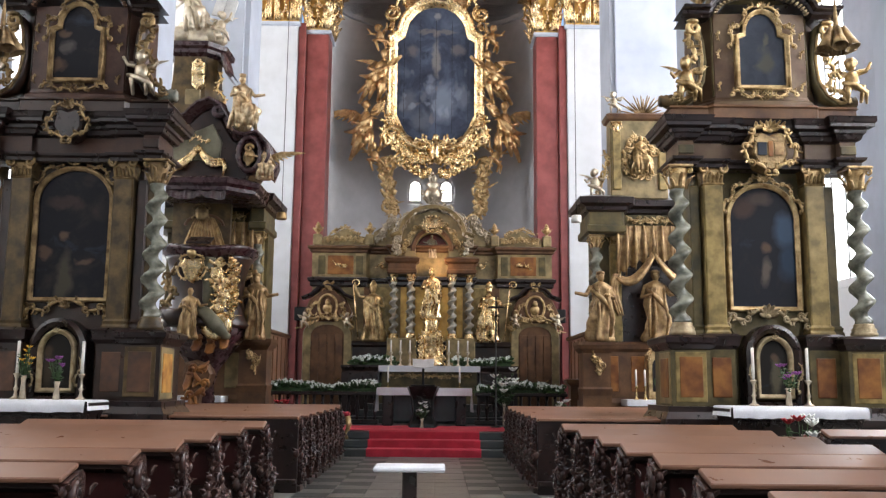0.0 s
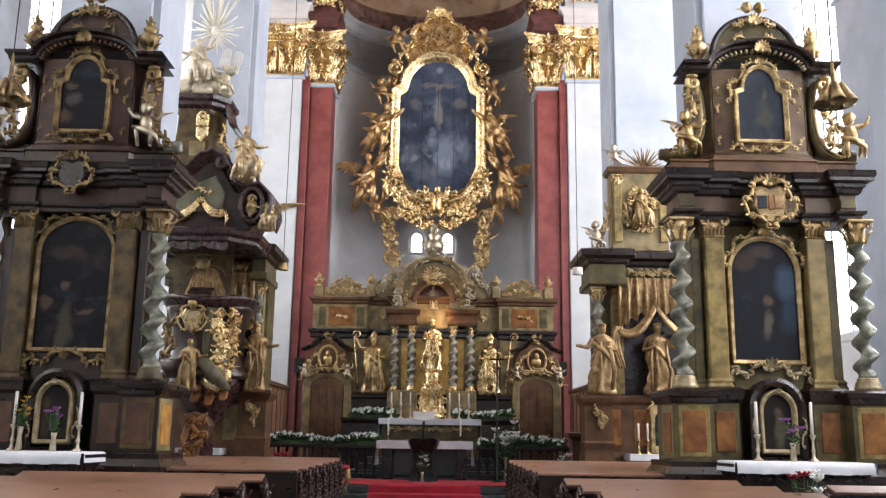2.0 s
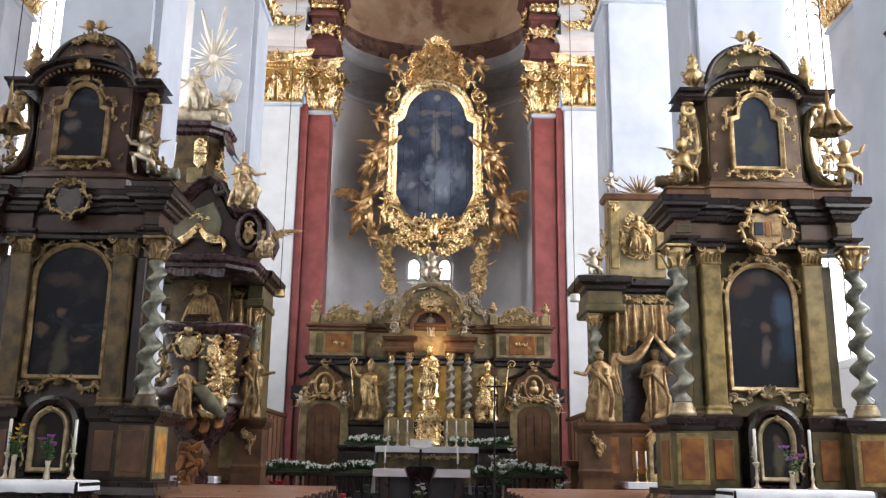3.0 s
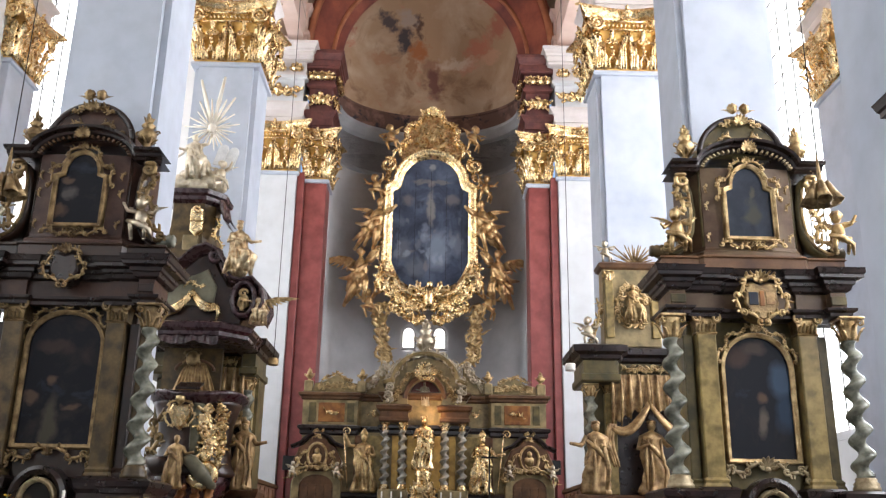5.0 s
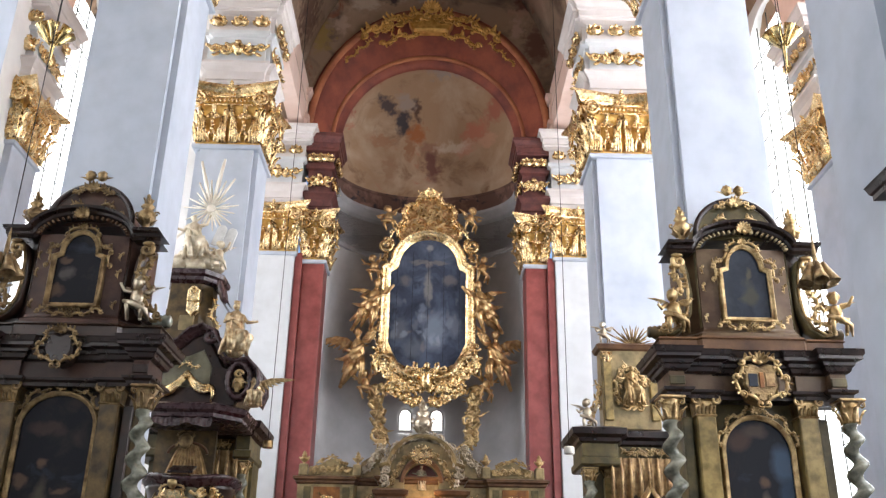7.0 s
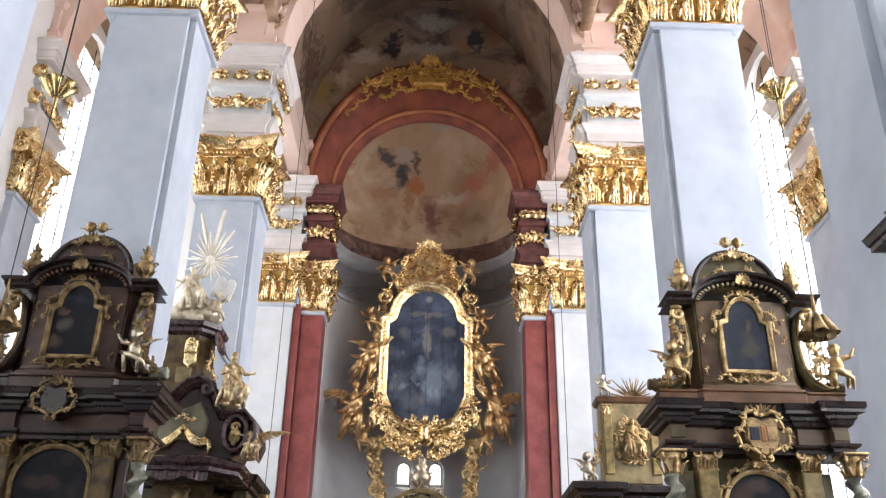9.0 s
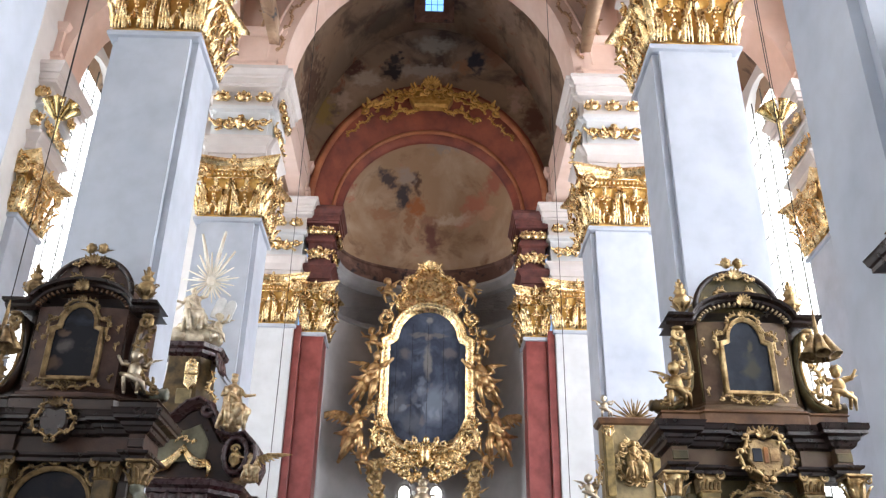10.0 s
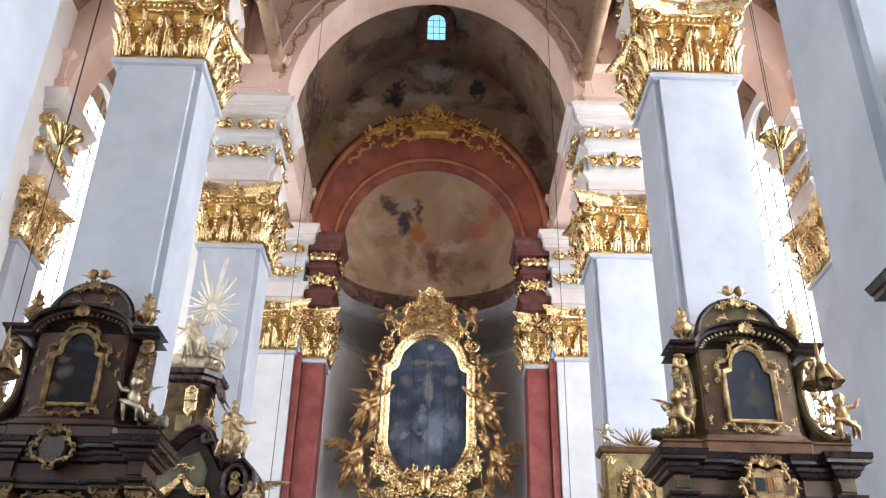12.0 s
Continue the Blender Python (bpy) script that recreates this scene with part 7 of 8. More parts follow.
def second_altar(s, label):
    """Altar on the west face of a chancel pier; s is -1 for the pulpit side."""
    a = thing("pier_altar", label, "altar", "chancel pier altars", at=pose(s * 5.1, 20.9, 0))
    part("plinth", Shape().mould(rect(-1.35, 1.35, 0, 1.3), [(0.06, 0), (0.06, 1.2), (0.0, 1.3), (0.0, 2.35), (0.08, 2.42), (0.1, 2.52), (0.0, 2.58)]), BROWNWOOD, a)
    for x in (-0.95, -0.1, 0.8):
        part("panel", Shape().box(x - 0.28, x + 0.28, -0.03, 0.0, 1.45, 2.25, 0.01), RUST if x < 0.5 else OLIVE, a)
    part("back", Shape().box(-1.1, 1.3, 0.5, 1.3, 2.58, 5.3), GREEN, a)
    # flat board, coloured dark in place of the shade in a recess
    part("niche", Shape().box(-0.45, 1.0, 0.46, 0.52, 2.6, 4.7), DARKWOOD, a, "flat dark board for the shaded niche behind the statue")
    for x in (-0.62, 1.1):
        part("pilaster", Shape().box(x - 0.13, x + 0.13, 0.3, 0.6, 2.6, 4.9, 0.015), OCHRE, a)
        part("capital", small_capital(0.13, 0.34), DULL_GOLD, a, m=pose(x, 0.42, 4.9))
    for x in (-1.12,):
        c = part("twisted_column", twisted_column(2.1, 0.165, 5.6, 0.32), GREYMARBLE, a, m=pose(s * x, 0.15, 2.7))
        part("column_capital", small_capital(0.15, 0.3), DULL_GOLD, c, m=pose(0, 0, 2.08))
        part("column_base", column_base(0.15, 0.14), DULL_GOLD, c, m=pose(0, 0, -0.14))
    plan = [(-1.3, -0.1), (-0.5, -0.1), (-0.4, 0.25), (0.9, 0.25), (1.0, -0.1), (1.3, -0.1), (1.3, 1.3), (-1.3, 1.3)]
    part("entablature", Shape().mould(plan, [(0, 5.1), (0.05, 5.14), (0.05, 5.28), (0.0, 5.3), (0.0, 5.6)]), GREEN, a)
    part("cornice", Shape().mould(plan, [(0, 5.6), (0.08, 5.64), (0.1, 5.72), (0.24, 5.78), (0.26, 5.92), (0.0, 6.0)]), DARKWOOD, a)
    part("drapery", drapery(1.75, 1.75, 2 + s).moved(pose(0.2, 0.12, 5.3)), SAINTGOLD, a, "gilded carved curtain over the niche")
    part("valance", garland([(-0.35, 5.45), (0.85, 5.45)], 0.2, 101, 0.15, dense=2.0), DULL_GOLD, a)
    return a


second_altar(1, "olive and brown altar with a gilded curtain and saints")
second_altar(-1, "dark altar behind the pulpit with gilded carving")
att = thing("altar_attic", "olive upper panel with gilded relief and rays", "altar top", at=pose(5.0, 21.1, 6.0))
part("panel", Shape().box(-0.62, 0.75, 0, 0.5, 0.0, 2.0, 0.02), OLIVE, att)
part("cornice", Shape().mould(rect(-0.62, 0.75, 0, 0.5), [(0, 1.9), (0.06, 1.94), (0.1, 2.04), (0, 2.1)]), BROWNWOOD, att)
for x in (-0.48, 0.62):
    part("pilaster", Shape().box(x - 0.1, x + 0.1, -0.08, 0.05, 0.2, 1.85, 0.015), OCHRE, att)
    part("capital", small_capital(0.1, 0.25), GOLD, att, m=pose(x, -0.02, 1.6))
part("relief", garland(arc(0.07, 1.0, 0.36, 0.5, 0, 340, 10), 0.28, 110, 0.0, dense=1.6).join(figure(0.95, 57, "out", "chest", seated=True), pose(0.07, -0.08, 0.55)), DULL_GOLD, att, "gilded relief figure")
for k in range(17):
    part("ray", rays(0.75, 1, 40 + k, 10 + 9.6 * k, 20 + 9.6 * k, 0.018), DARKGOLD, att, m=pose(0.2, 0.1, 2.05))
part("scroll_wing", garland([(-0.9, 0.1), (-0.75, 0.6), (-0.68, 1.1)], 0.22, 111, 0.1, dense=1.6), DULL_GOLD, att)
single("putto_statue", putto(0.75, 31), SILVER, "carved cherub on the altar cornice", "statue", "chancel cherubs", at=pose(4.0, 21.1, 5.98))
single("putto_statue", putto(0.6, 32), SILVER, "carved cherub on the upper panel", "statue", "chancel cherubs", at=pose(4.5, 21.2, 8.08))
single("saint_statue", figure(1.6, 33, "out", "chest", hat="cap"), SAINTGOLD, "gilded monk saint on a bracket before the altar", "statue", "altar saints", at=pose(3.98, 20.6, 2.57))
single("saint_statue", figure(1.65, 34, "chest", "out", hat="cap"), SAINTGOLD, "gilded saint standing before the dark niche board", "statue", "altar saints", at=pose(5.32, 20.95, 2.6))
for s in (-1, 1):
    br = thing("bracket", "carved wooden bracket under a saint", "bracket", "saint brackets", at=pose(s * 3.85, 20.65, 0))
    part("body", Shape().mould(rect(-0.34, 0.34, -0.3, 0.4), [(-0.02, 0), (-0.02, 1.35), (0.0, 1.5), (-0.03, 1.55), (-0.03, 2.3), (0.05, 2.4), (0.08, 2.48), (0.08, 2.55)]), BROWNWOOD, br)
    part("carving", garland([(-0.12, 2.25), (0.1, 2.05), (0.0, 1.85)], 0.2, 120 + s, -0.3, dense=2.6, core=0.4), DULL_GOLD, br)
    t = thing("altar_table", "small side altar table with white cloth", "altar table", "chancel side tables", at=pose(s * 4.98, 20.4, 0))
    part("body", Shape().box(-0.45, 0.45, -0.25, 0.42, 0, 1.26, 0.03), BROWNWOOD, t)
    single("altar_cloth", Shape().box(-0.52, 0.52, -0.3, 0.4, 1.262, 1.275).box(-0.525, -0.515, -0.3, 0.4, 1.14, 1.27).box(0.515, 0.525, -0.3, 0.4, 1.14, 1.27).box(-0.52, 0.52, -0.31, -0.3, 1.14, 1.27), CLOTH, "white cloth on the small altar table", "cloth", "small altar cloths", at=pose(s * 4.98, 20.4, 0))
    for x in (-0.28, -0.08):
        candlestick(pose(s * 4.98 + x, 20.3, 1.276), 0.3, 0.36, BRASS, "brass candlestick with a white candle", "small altar candlesticks")
shrine = thing("small_shrine", "small gilded shrine with a green figure panel", "shrine", at=pose(5.32, 20.6, 1.276))
part("shrine_body", Shape().slab(arched(0.3, 0.0, 0.85, 0.32), -0.05, 0.28, 0.03), DULL_GOLD, shrine)
part("shrine_panel", Shape().slab(arched(0.19, 0.18, 0.75, 0.2), -0.07, -0.05), DARKPAINT, shrine)
part("green_figures", Shape().slab(blob(-0.06, 0.38, 0.1, 0.2, 5), -0.085, -0.07).slab(blob(0.09, 0.36, 0.09, 0.18, 6), -0.085, -0.07), LEAF, shrine)
part("shrine_crest", garland(arc(0, 0.9, 0.3, 0.32, 0, 180, 8), 0.15, 130, -0.05, dense=1.5), DULL_GOLD, shrine)

# ---- pulpit ----
# sunburst gilding made almost white, so its colour carries the overexposed gleam
PALEGOLD = material("overexposed_gilding", (0.97, 0.93, 0.84), 0.35, 0.3, (0.88, 0.8, 0.66), 4.0)
PALECREAM = material("pale_silver_gilding", (0.80, 0.72, 0.56), 0.36, 0.4, (0.5, 0.4, 0.26), 7.0, bump=0.3, bump_scale=22)
SEATGOLD = material("bright_worn_gilding", (0.85, 0.70, 0.45), 0.32, 0.7, (0.36, 0.22, 0.10), 9.0, bump=0.6, bump_scale=20, stain=0.1)
PURPLEWOOD = material("purple_brown_wood", (0.06, 0.028, 0.03), 0.28, 0, (0.03, 0.013, 0.015), 4.0, bump=0.03, bump_scale=8, spec=0.5)
GREYOLIVE = material("grey_olive_marbled_wood", (0.20, 0.185, 0.125), 0.34, 0, (0.10, 0.093, 0.06), 3.0, bump=0.05, bump_scale=16, spec=0.25)
pu = thing("pulpit", "dark carved pulpit with gilded reliefs and sounding board", "pulpit", at=pose(-4.75, 19.75, 0))
part("foot_block", Shape().box(-0.75, -0.1, -0.1, 0.6, 0.0, 1.1, 0.05), DARKWOOD, pu)
part("foot", Shape().lathe([(0.16, 1.0), (0.24, 1.2), (0.2, 1.5), (0.3, 1.85), (0.55, 2.2), (0.78, 2.5), (0.88, 2.72)], seg=20, lobes=8, depth=0.06), PURPLEWOOD, pu)
con = Shape().slab([(-0.12, 1.05), (0.02, 1.1), (0.05, 1.35), (0.22, 1.5), (0.3, 1.75), (0.2, 1.95), (-0.05, 2.05), (-0.3, 1.98), (-0.34, 1.7), (-0.22, 1.4), (-0.2, 1.2)], -0.52, -0.2, 0.05)
part("foot_console", con, BROWNWOOD, pu, "red-brown scrolled console of the pulpit foot")
part("foot_carving", rocaille([(0.22, 2.02), (-0.1, 1.86), (0.16, 1.55), (-0.14, 1.3), (-0.02, 1.05)], 0.42, -0.52, 140).leaf((-0.12, -0.5, 1.95), (-0.2, -0.1, -1), (0, -1, 0), 0.7, 0.22, 0.5), RUST, pu)
part("drum", Shape().lathe([(0.9, 2.72), (0.95, 2.8), (0.84, 2.95), (0.74, 3.3), (0.76, 3.8), (0.88, 4.2), (0.92, 4.3), (0.8, 4.32)], seg=24, lobes=4, depth=0.05), UMBER, pu, "bulging dark drum")
part("drum_field", Shape().tube([(0.16, -0.72, 2.9), (0.2, -0.76, 3.4), (0.2, -0.82, 3.9), (0.24, -0.86, 4.18)], [0.1, 0.13, 0.13, 0.12], 8, 0.5), GREYOLIVE, pu)
rim = [(0.98 * math.cos(a), 0.98 * math.sin(a) * 0.98) for a in [2 * math.pi * k / 28 for k in range(28)]]
part("rim", Shape().rings([[(x * (1 + o), y * (1 + o), z + 0.05 * math.cos(3 * math.atan2(y, x) + 1.4)) for x, y in rim] for o, z in ((-0.1, 4.22), (-0.02, 4.25), (0.0, 4.32), (0.07, 4.36), (0.08, 4.42), (-0.05, 4.46))]), PURPLEWOOD, pu, "dark waved parapet rim")
part("book_rest", Shape().box(-0.26, 0.24, -0.2, 0.2, -0.025, 0.025, 0.01).moved(pose(0.02, -0.9, 4.53, 24)), DARKWOOD, pu)
sh = Shape().slab([(0.0, -0.32), (0.14, -0.2), (0.25, 0.06), (0.17, 0.22), (0.0, 0.2), (-0.17, 0.22), (-0.25, 0.06), (-0.14, -0.2)], -0.06, 0.1, 0.04)
ctr = part("cartouche", sh, GOLD, pu, "gilded heart-shaped cartouche", m=pose(-0.13, -0.88, 3.94))
part("cartouche_border", mirrored(rocaille([(0.03, 0.26), (0.24, 0.2), (0.3, 0.0), (0.14, -0.24)], 0.17, -0.06, 141)).ball((0, -0.1, 0.3), 0.1, 1, 0.8, 1, 10, 0.4, 3), DULL_GOLD, ctr)
part("drum_relief", rocaille([(0.28, 4.15), (0.42, 3.9), (0.3, 3.65), (0.5, 3.4), (0.42, 3.1)], 0.4, -0.82, 142).join(rocaille([(0.6, 4.15), (0.72, 3.85), (0.6, 3.55), (0.74, 3.2), (0.66, 2.95)], 0.36, -0.6, 143)).join(garland([(0.36, 4.1), (0.5, 3.6), (0.56, 3.1)], 0.36, 144, -0.78, dense=3.2)).join(garland([(0.68, 4.2), (0.7, 3.6), (0.62, 3.0)], 0.3, 148, -0.6, dense=2.6)), GOLD, pu, "gilded rocaille on the pulpit drum")
part("dark_relief", rocaille([(-0.55, 4.1), (-0.72, 3.8), (-0.6, 3.5), (-0.78, 3.2), (-0.62, 2.95)], 0.4, -0.62, 145), DARKGOLD, pu, "dark carved scrolls")
part("relief_figure", figure(1.05, 45, "chest", "out").moved(pose(-0.1, -1.02, 2.45)), SAINTGOLD, pu, "gilded half figure on the drum")
part("big_scroll", Shape().scroll((0.45, -0.84, 2.78), 0.34, 1.4, 1.9, 1, 0.09, tail=0.4), GOLD, pu, "great gilded scroll edge")
part("lower_scroll", Shape().tube([(-0.02, -0.9, 3.12), (0.2, -0.96, 3.0), (0.42, -0.92, 2.76), (0.6, -0.82, 2.56), (0.68, -0.75, 2.5)], [0.07, 0.14, 0.15, 0.12, 0.05], 14), GREYOLIVE, pu, "olive rolled scroll")
part("side_scroll", Shape().tube([(-0.2, -0.9, 2.95), (-0.5, -0.85, 2.9), (-0.75, -0.7, 3.05)], [0.16, 0.2, 0.1], 12), UMBER, pu)
for k, (x, z) in enumerate(((0.55, 2.35), (0.3, 2.25), (0.05, 2.3))):
    part("foot_leaf", Shape().leaf((x, -0.72, z + 0.2), (0.1 - 0.2 * k, -0.2, -1), (0, -1, 0), 0.4, 0.26, 0.7).ball((x, -0.8, z + 0.2), 0.08, seg=8, lump=0.4), RUST, pu)
# back panel with the pleated gilt cloth
part("back_panel", Shape().box(-0.95, 0.35, 0.3, 0.45, 4.4, 5.6), OLIVEDARK, pu)
rows = []
for k in range(61):
    u = -1 + 2 * k / 60
    fold = 0.035 * math.sin(u * 34)
    rows.append([(-0.19 + u * (0.2 + 0.3 * (j / 5) ** 0.8), 0.16 - fold * (0.3 + j / 5), 5.22 - (0.7 + 0.05 * math.cos(u * 30)) * j / 5) for j in range(6)])
cur = part("curtain", Shape().rings(rows, closed=False, cap=False), SAINTGOLD, pu, "pleated gilded curtain behind the parapet")
part("curtain_hood", Shape().tube([(-0.19 + 0.42 * math.cos(a), 0.12, 5.02 + 0.24 * math.sin(a)) for a in [math.pi * k / 12 for k in range(13)]], 0.035, 7), BROWNWOOD, cur)
part("curtain_shield", Shape().ball((-0.24, 0.02, 5.28), 0.15, 1, 0.4, 1.15, 12).join(mirrored(rocaille([(0.02, 0.2), (0.18, 0.12), (0.18, -0.1)], 0.13, 0.0, 146)).moved(pose(-0.24, 0.02, 5.28))), DARKGOLD, cur)
# sounding board: dark underside, olive field with swag, broken scroll pediment
ca = part("canopy", Shape().mould([(-1.15, -0.9), (0.5, -0.9), (1.0, -0.4), (1.0, 0.9), (-1.15, 0.9)], [(-0.14, 5.56), (0.02, 5.62), (0.02, 5.7), (0.1, 5.76), (0.13, 5.86), (0.0, 5.92)]), PURPLEWOOD, pu)
part("canopy_fringe", Shape().rings([[(x, -0.86 + 0.02 * math.sin(22 * x), 5.66), (x, -0.9 + 0.04 * math.sin(22 * x), 5.5 - 0.09 * abs(math.sin(4.2 * x)))] for x in [-1.1 + 0.04 * k for k in range(41)]], closed=False, cap=False), PURPLEWOOD, ca)
cs = [(-1.1, 5.9), (0.85, 5.9), (1.0, 6.2), (1.05, 6.7), (0.8, 6.72), (0.55, 6.8), (0.36, 7.1), (0.2, 7.42), (0.0, 7.52), (-0.2, 7.44), (-0.45, 7.18), (-1.1, 7.04)]
body = part("canopy_body", Shape().slab(cs, -0.55, 0.6, 0.05), UMBER, pu)
part("field_panel", Shape().slab([(-0.75, 6.32), (0.25, 6.32), (0.3, 6.75), (0.08, 7.15), (-0.2, 7.02), (-0.75, 6.85)], -0.6, -0.54, 0.02), GREYOLIVE, body, "olive field")
part("field_mount", rocaille([(-0.42, 6.72), (-0.2, 6.85), (0.0, 6.76)], 0.2, -0.6, 150), GOLD, body)
path = [(1.16, 6.12), (1.27, 6.4), (1.24, 6.68), (1.06, 6.86), (0.82, 6.8), (0.62, 6.84), (0.48, 7.0), (0.36, 7.26), (0.22, 7.5), (0.02, 7.6), (-0.2, 7.52), (-0.45, 7.26), (-0.7, 7.14), (-1.2, 7.1)]
part("scroll_pediment", Shape().mould(path, [(-0.06, 0.5), (-0.06, -0.6), (-0.01, -0.62), (0.0, -0.7), (0.04, -0.72), (0.05, -0.8), (0.1, -0.82), (0.12, 0.5)], closed=False, plane="xz", flat=False), PURPLEWOOD, body, "dark swept scroll cornice")
part("canopy_volute", Shape().scroll((0.22, -0.72, 7.42), 0.16, 1.5, 1.8, -1, 0.06), PURPLEWOOD, body)
vol = Shape().mould(arc(0.92, 6.46, 0.19, 0.33, 0, 345, 20), [(-0.02, -0.66), (0.0, -0.74), (0.05, -0.78), (0.1, -0.74), (0.11, -0.5)], plane="xz", cap=False, flat=False)
part("oval_volute", vol, PURPLEWOOD, body, "oval dark volute")
part("volute_rosette", Shape().ball((0.92, -0.7, 6.4), 0.13, 1, 0.5, 1.2, 10, 0.3, 2).scroll((0.92, -0.74, 6.58), 0.1, 1.3, 0, 1, 0.03).leaf((0.9, -0.7, 6.2), (0.1, -0.1, 1), (0, -1, 0), 0.3, 0.2, 0.8), DULL_GOLD, body)
sw = Shape()
for q in (-0.06, 0.0, 0.06):
    for x0, x1, z0, z1, dip in ((-0.78, -0.2, 6.18, 6.6, 0.14), (-0.2, 0.34, 6.6, 6.3, 0.16)):
        sw.tube([(x0 + (x1 - x0) * t, -0.64 - 0.05 * math.sin(3 * t), z0 + (z1 - z0) * t - dip * math.sin(math.pi * t) + q) for t in [j / 8 for j in range(9)]], [0.02 + 0.035 * math.sin(3.0 * j / 8 + 0.1) for j in range(9)], 7)
sw.tube([(0.34, -0.66, 6.34), (0.4, -0.66, 6.15), (0.36, -0.66, 5.98)], [0.06, 0.05, 0.02], 7).tube([(-0.74, -0.66, 6.2), (-0.8, -0.66, 6.05), (-0.76, -0.66, 5.92)], [0.06, 0.05, 0.02], 7)
part("canopy_swag", sw, GOLD, body, "gilded carved cloth swag")
part("swag_knot", palmette((-0.2, -0.68, 6.52), 0.14, 7), GOLD, body)
# tower, cloud group, glory
plan = [(-1.0, -0.35), (-0.2, -0.35), (0.05, -0.05), (0.05, 0.5), (-1.1, 0.5)]
tw = part("tower", Shape().mould(plan, [(0.16, 7.1), (0.08, 7.6), (-0.06, 8.2), (-0.08, 8.85)]), OLIVEDARK, pu, "tapering olive pedestal of the canopy")
part("tower_panel", Shape().box(-0.62, -0.28, -0.42, -0.3, 7.55, 8.0, 0.02), OLIVE, tw)
part("tower_corbel", Shape().box(-0.48, -0.2, -0.5, -0.26, 8.3, 8.62, 0.03).slab([(-0.34, 7.96), (-0.2, 8.1), (-0.2, 8.32), (-0.48, 8.32), (-0.48, 8.1)], -0.46, -0.28, 0.03).scroll((-0.34, -0.52, 8.55), 0.1, 1.2, 0, 1, 0.03), GOLD, tw, "gilded corbel")
part("tower_relief", rocaille([(0.0, 8.5), (0.12, 8.25), (0.06, 8.0), (0.22, 7.75)], 0.24, -0.2, 153), GOLD, tw)
part("tower_console", Shape().mould([(0.36, 8.3), (0.22, 8.42), (0.16, 8.62), (0.1, 8.86)], [(0, 0.4), (0, -0.3), (0.05, -0.34), (0.09, -0.3), (0.09, 0.4)], closed=False, plane="xz"), PURPLEWOOD, tw, "dark swept bracket")
part("tower_cornice", Shape().mould(plan, [(-0.06, 8.8), (0.04, 8.86), (0.06, 8.94), (0.14, 8.98), (0.16, 9.08), (0.0, 9.14)]), PURPLEWOOD, tw)
rng = random.Random(5)
for k, (x, z, r) in enumerate(((-0.85, 9.32, 0.24), (-0.45, 9.28, 0.26), (-0.2, 9.35, 0.22), (0.02, 9.24, 0.15), (-0.68, 9.5, 0.2), (-0.32, 9.56, 0.2))):
    part("cloud", Shape().ball((x, -0.15 + rng.uniform(-0.15, 0.05), z), r, 1.25, 0.9, 0.85, 14, 0.25, k), PALECREAM, pu, "silvered carved cloud")
gl = part("glory", Shape().ball((-0.32, 0.0, 10.82), 0.12, 1, 0.5, 1, 10, 0.4, 2), PALEGOLD, pu, "gilded sunburst of carved rays")
rng = random.Random(77)
for k in range(30):
    a = k * 12.0 + rng.uniform(-3, 3)
    reach = (0.62 if k % 2 else 0.45) + (0.42 if 65 < a < 120 and k % 2 else 0.0) + (0.3 if 55 < a < 130 else 0.0) + rng.uniform(-0.06, 0.06)
    if 215 < a < 240:
        reach = 1.25
    e = Shape().rings([[(q * (-w), -0.01, q), (q * 0.0 + 0, -0.035, q), (q * w, -0.01, q), (0, 0.015, q)] for q, w in ((0.04, 0.4), (reach * 0.5, 0.085), (reach, 0.024))])
    part("ray", e, PALEGOLD, gl, m=pose(-0.32, 0.02 * (k % 3), 10.82, 0, 90 - a))
tb = Shape().slab([(-0.24, 0.0), (0.0, 0.0), (0.0, 0.42)] + arc(-0.12, 0.42, 0.12, 0.12, 0, 180, 8)[1:-1] + [(-0.24, 0.42)], 0, 0.05, 0.008)
for x, m in ((0.02, pose(0.06, -0.3, 9.72, 0, 16)), (0.27, pose(0.06, -0.29, 9.72, 0, 16))):
    part("tablet", Shape().join(tb, pose(x, 0, 0)), PAPER, pu, "white tablet of the law", m=m)
single("seated_statue", figure(1.15, 51, "out", "up", seated=True), PALECREAM, "pale gilded bearded figure seated on the pulpit cloud", "statue", "pulpit statues", at=pose(-5.22, 19.55, 9.38, 0, -8, 14))
single("putto_statue", putto(0.75, 52), PALECREAM, "pale gilded cherub beside the tablets", "statue", "pulpit cherubs", at=pose(-4.68, 19.45, 9.14))
single("seated_statue", figure(1.25, 53, "chest", "out", seated=True, hat="crown"), SEATGOLD, "gilded crowned figure seated on the canopy scroll", "statue", "pulpit statues", at=pose(-4.05, 19.1, 6.97, 0, 0, 25))
single("seated_statue", figure(0.75, 54, "out", "chest", seated=True), SEATGOLD, "gilded angel seated on the canopy corner", "statue", "pulpit statues", at=pose(-3.5, 19.1, 5.9, 0, 0, 20))
w = Shape()
wing(w, (0, 0, 0), (1, 0.1, 0.35), 0.62)
single("angel_wing", w, DULL_GOLD, "spread gilded wing of the canopy angel", "carving", at=pose(-3.48, 19.16, 6.3))
single("saint_statue", figure(1.45, 55, "chest", "out", hat="cap"), SAINTGOLD, "bright gilded saint standing on a bracket", "statue", "altar saints", at=pose(-3.74, 19.8, 2.5))

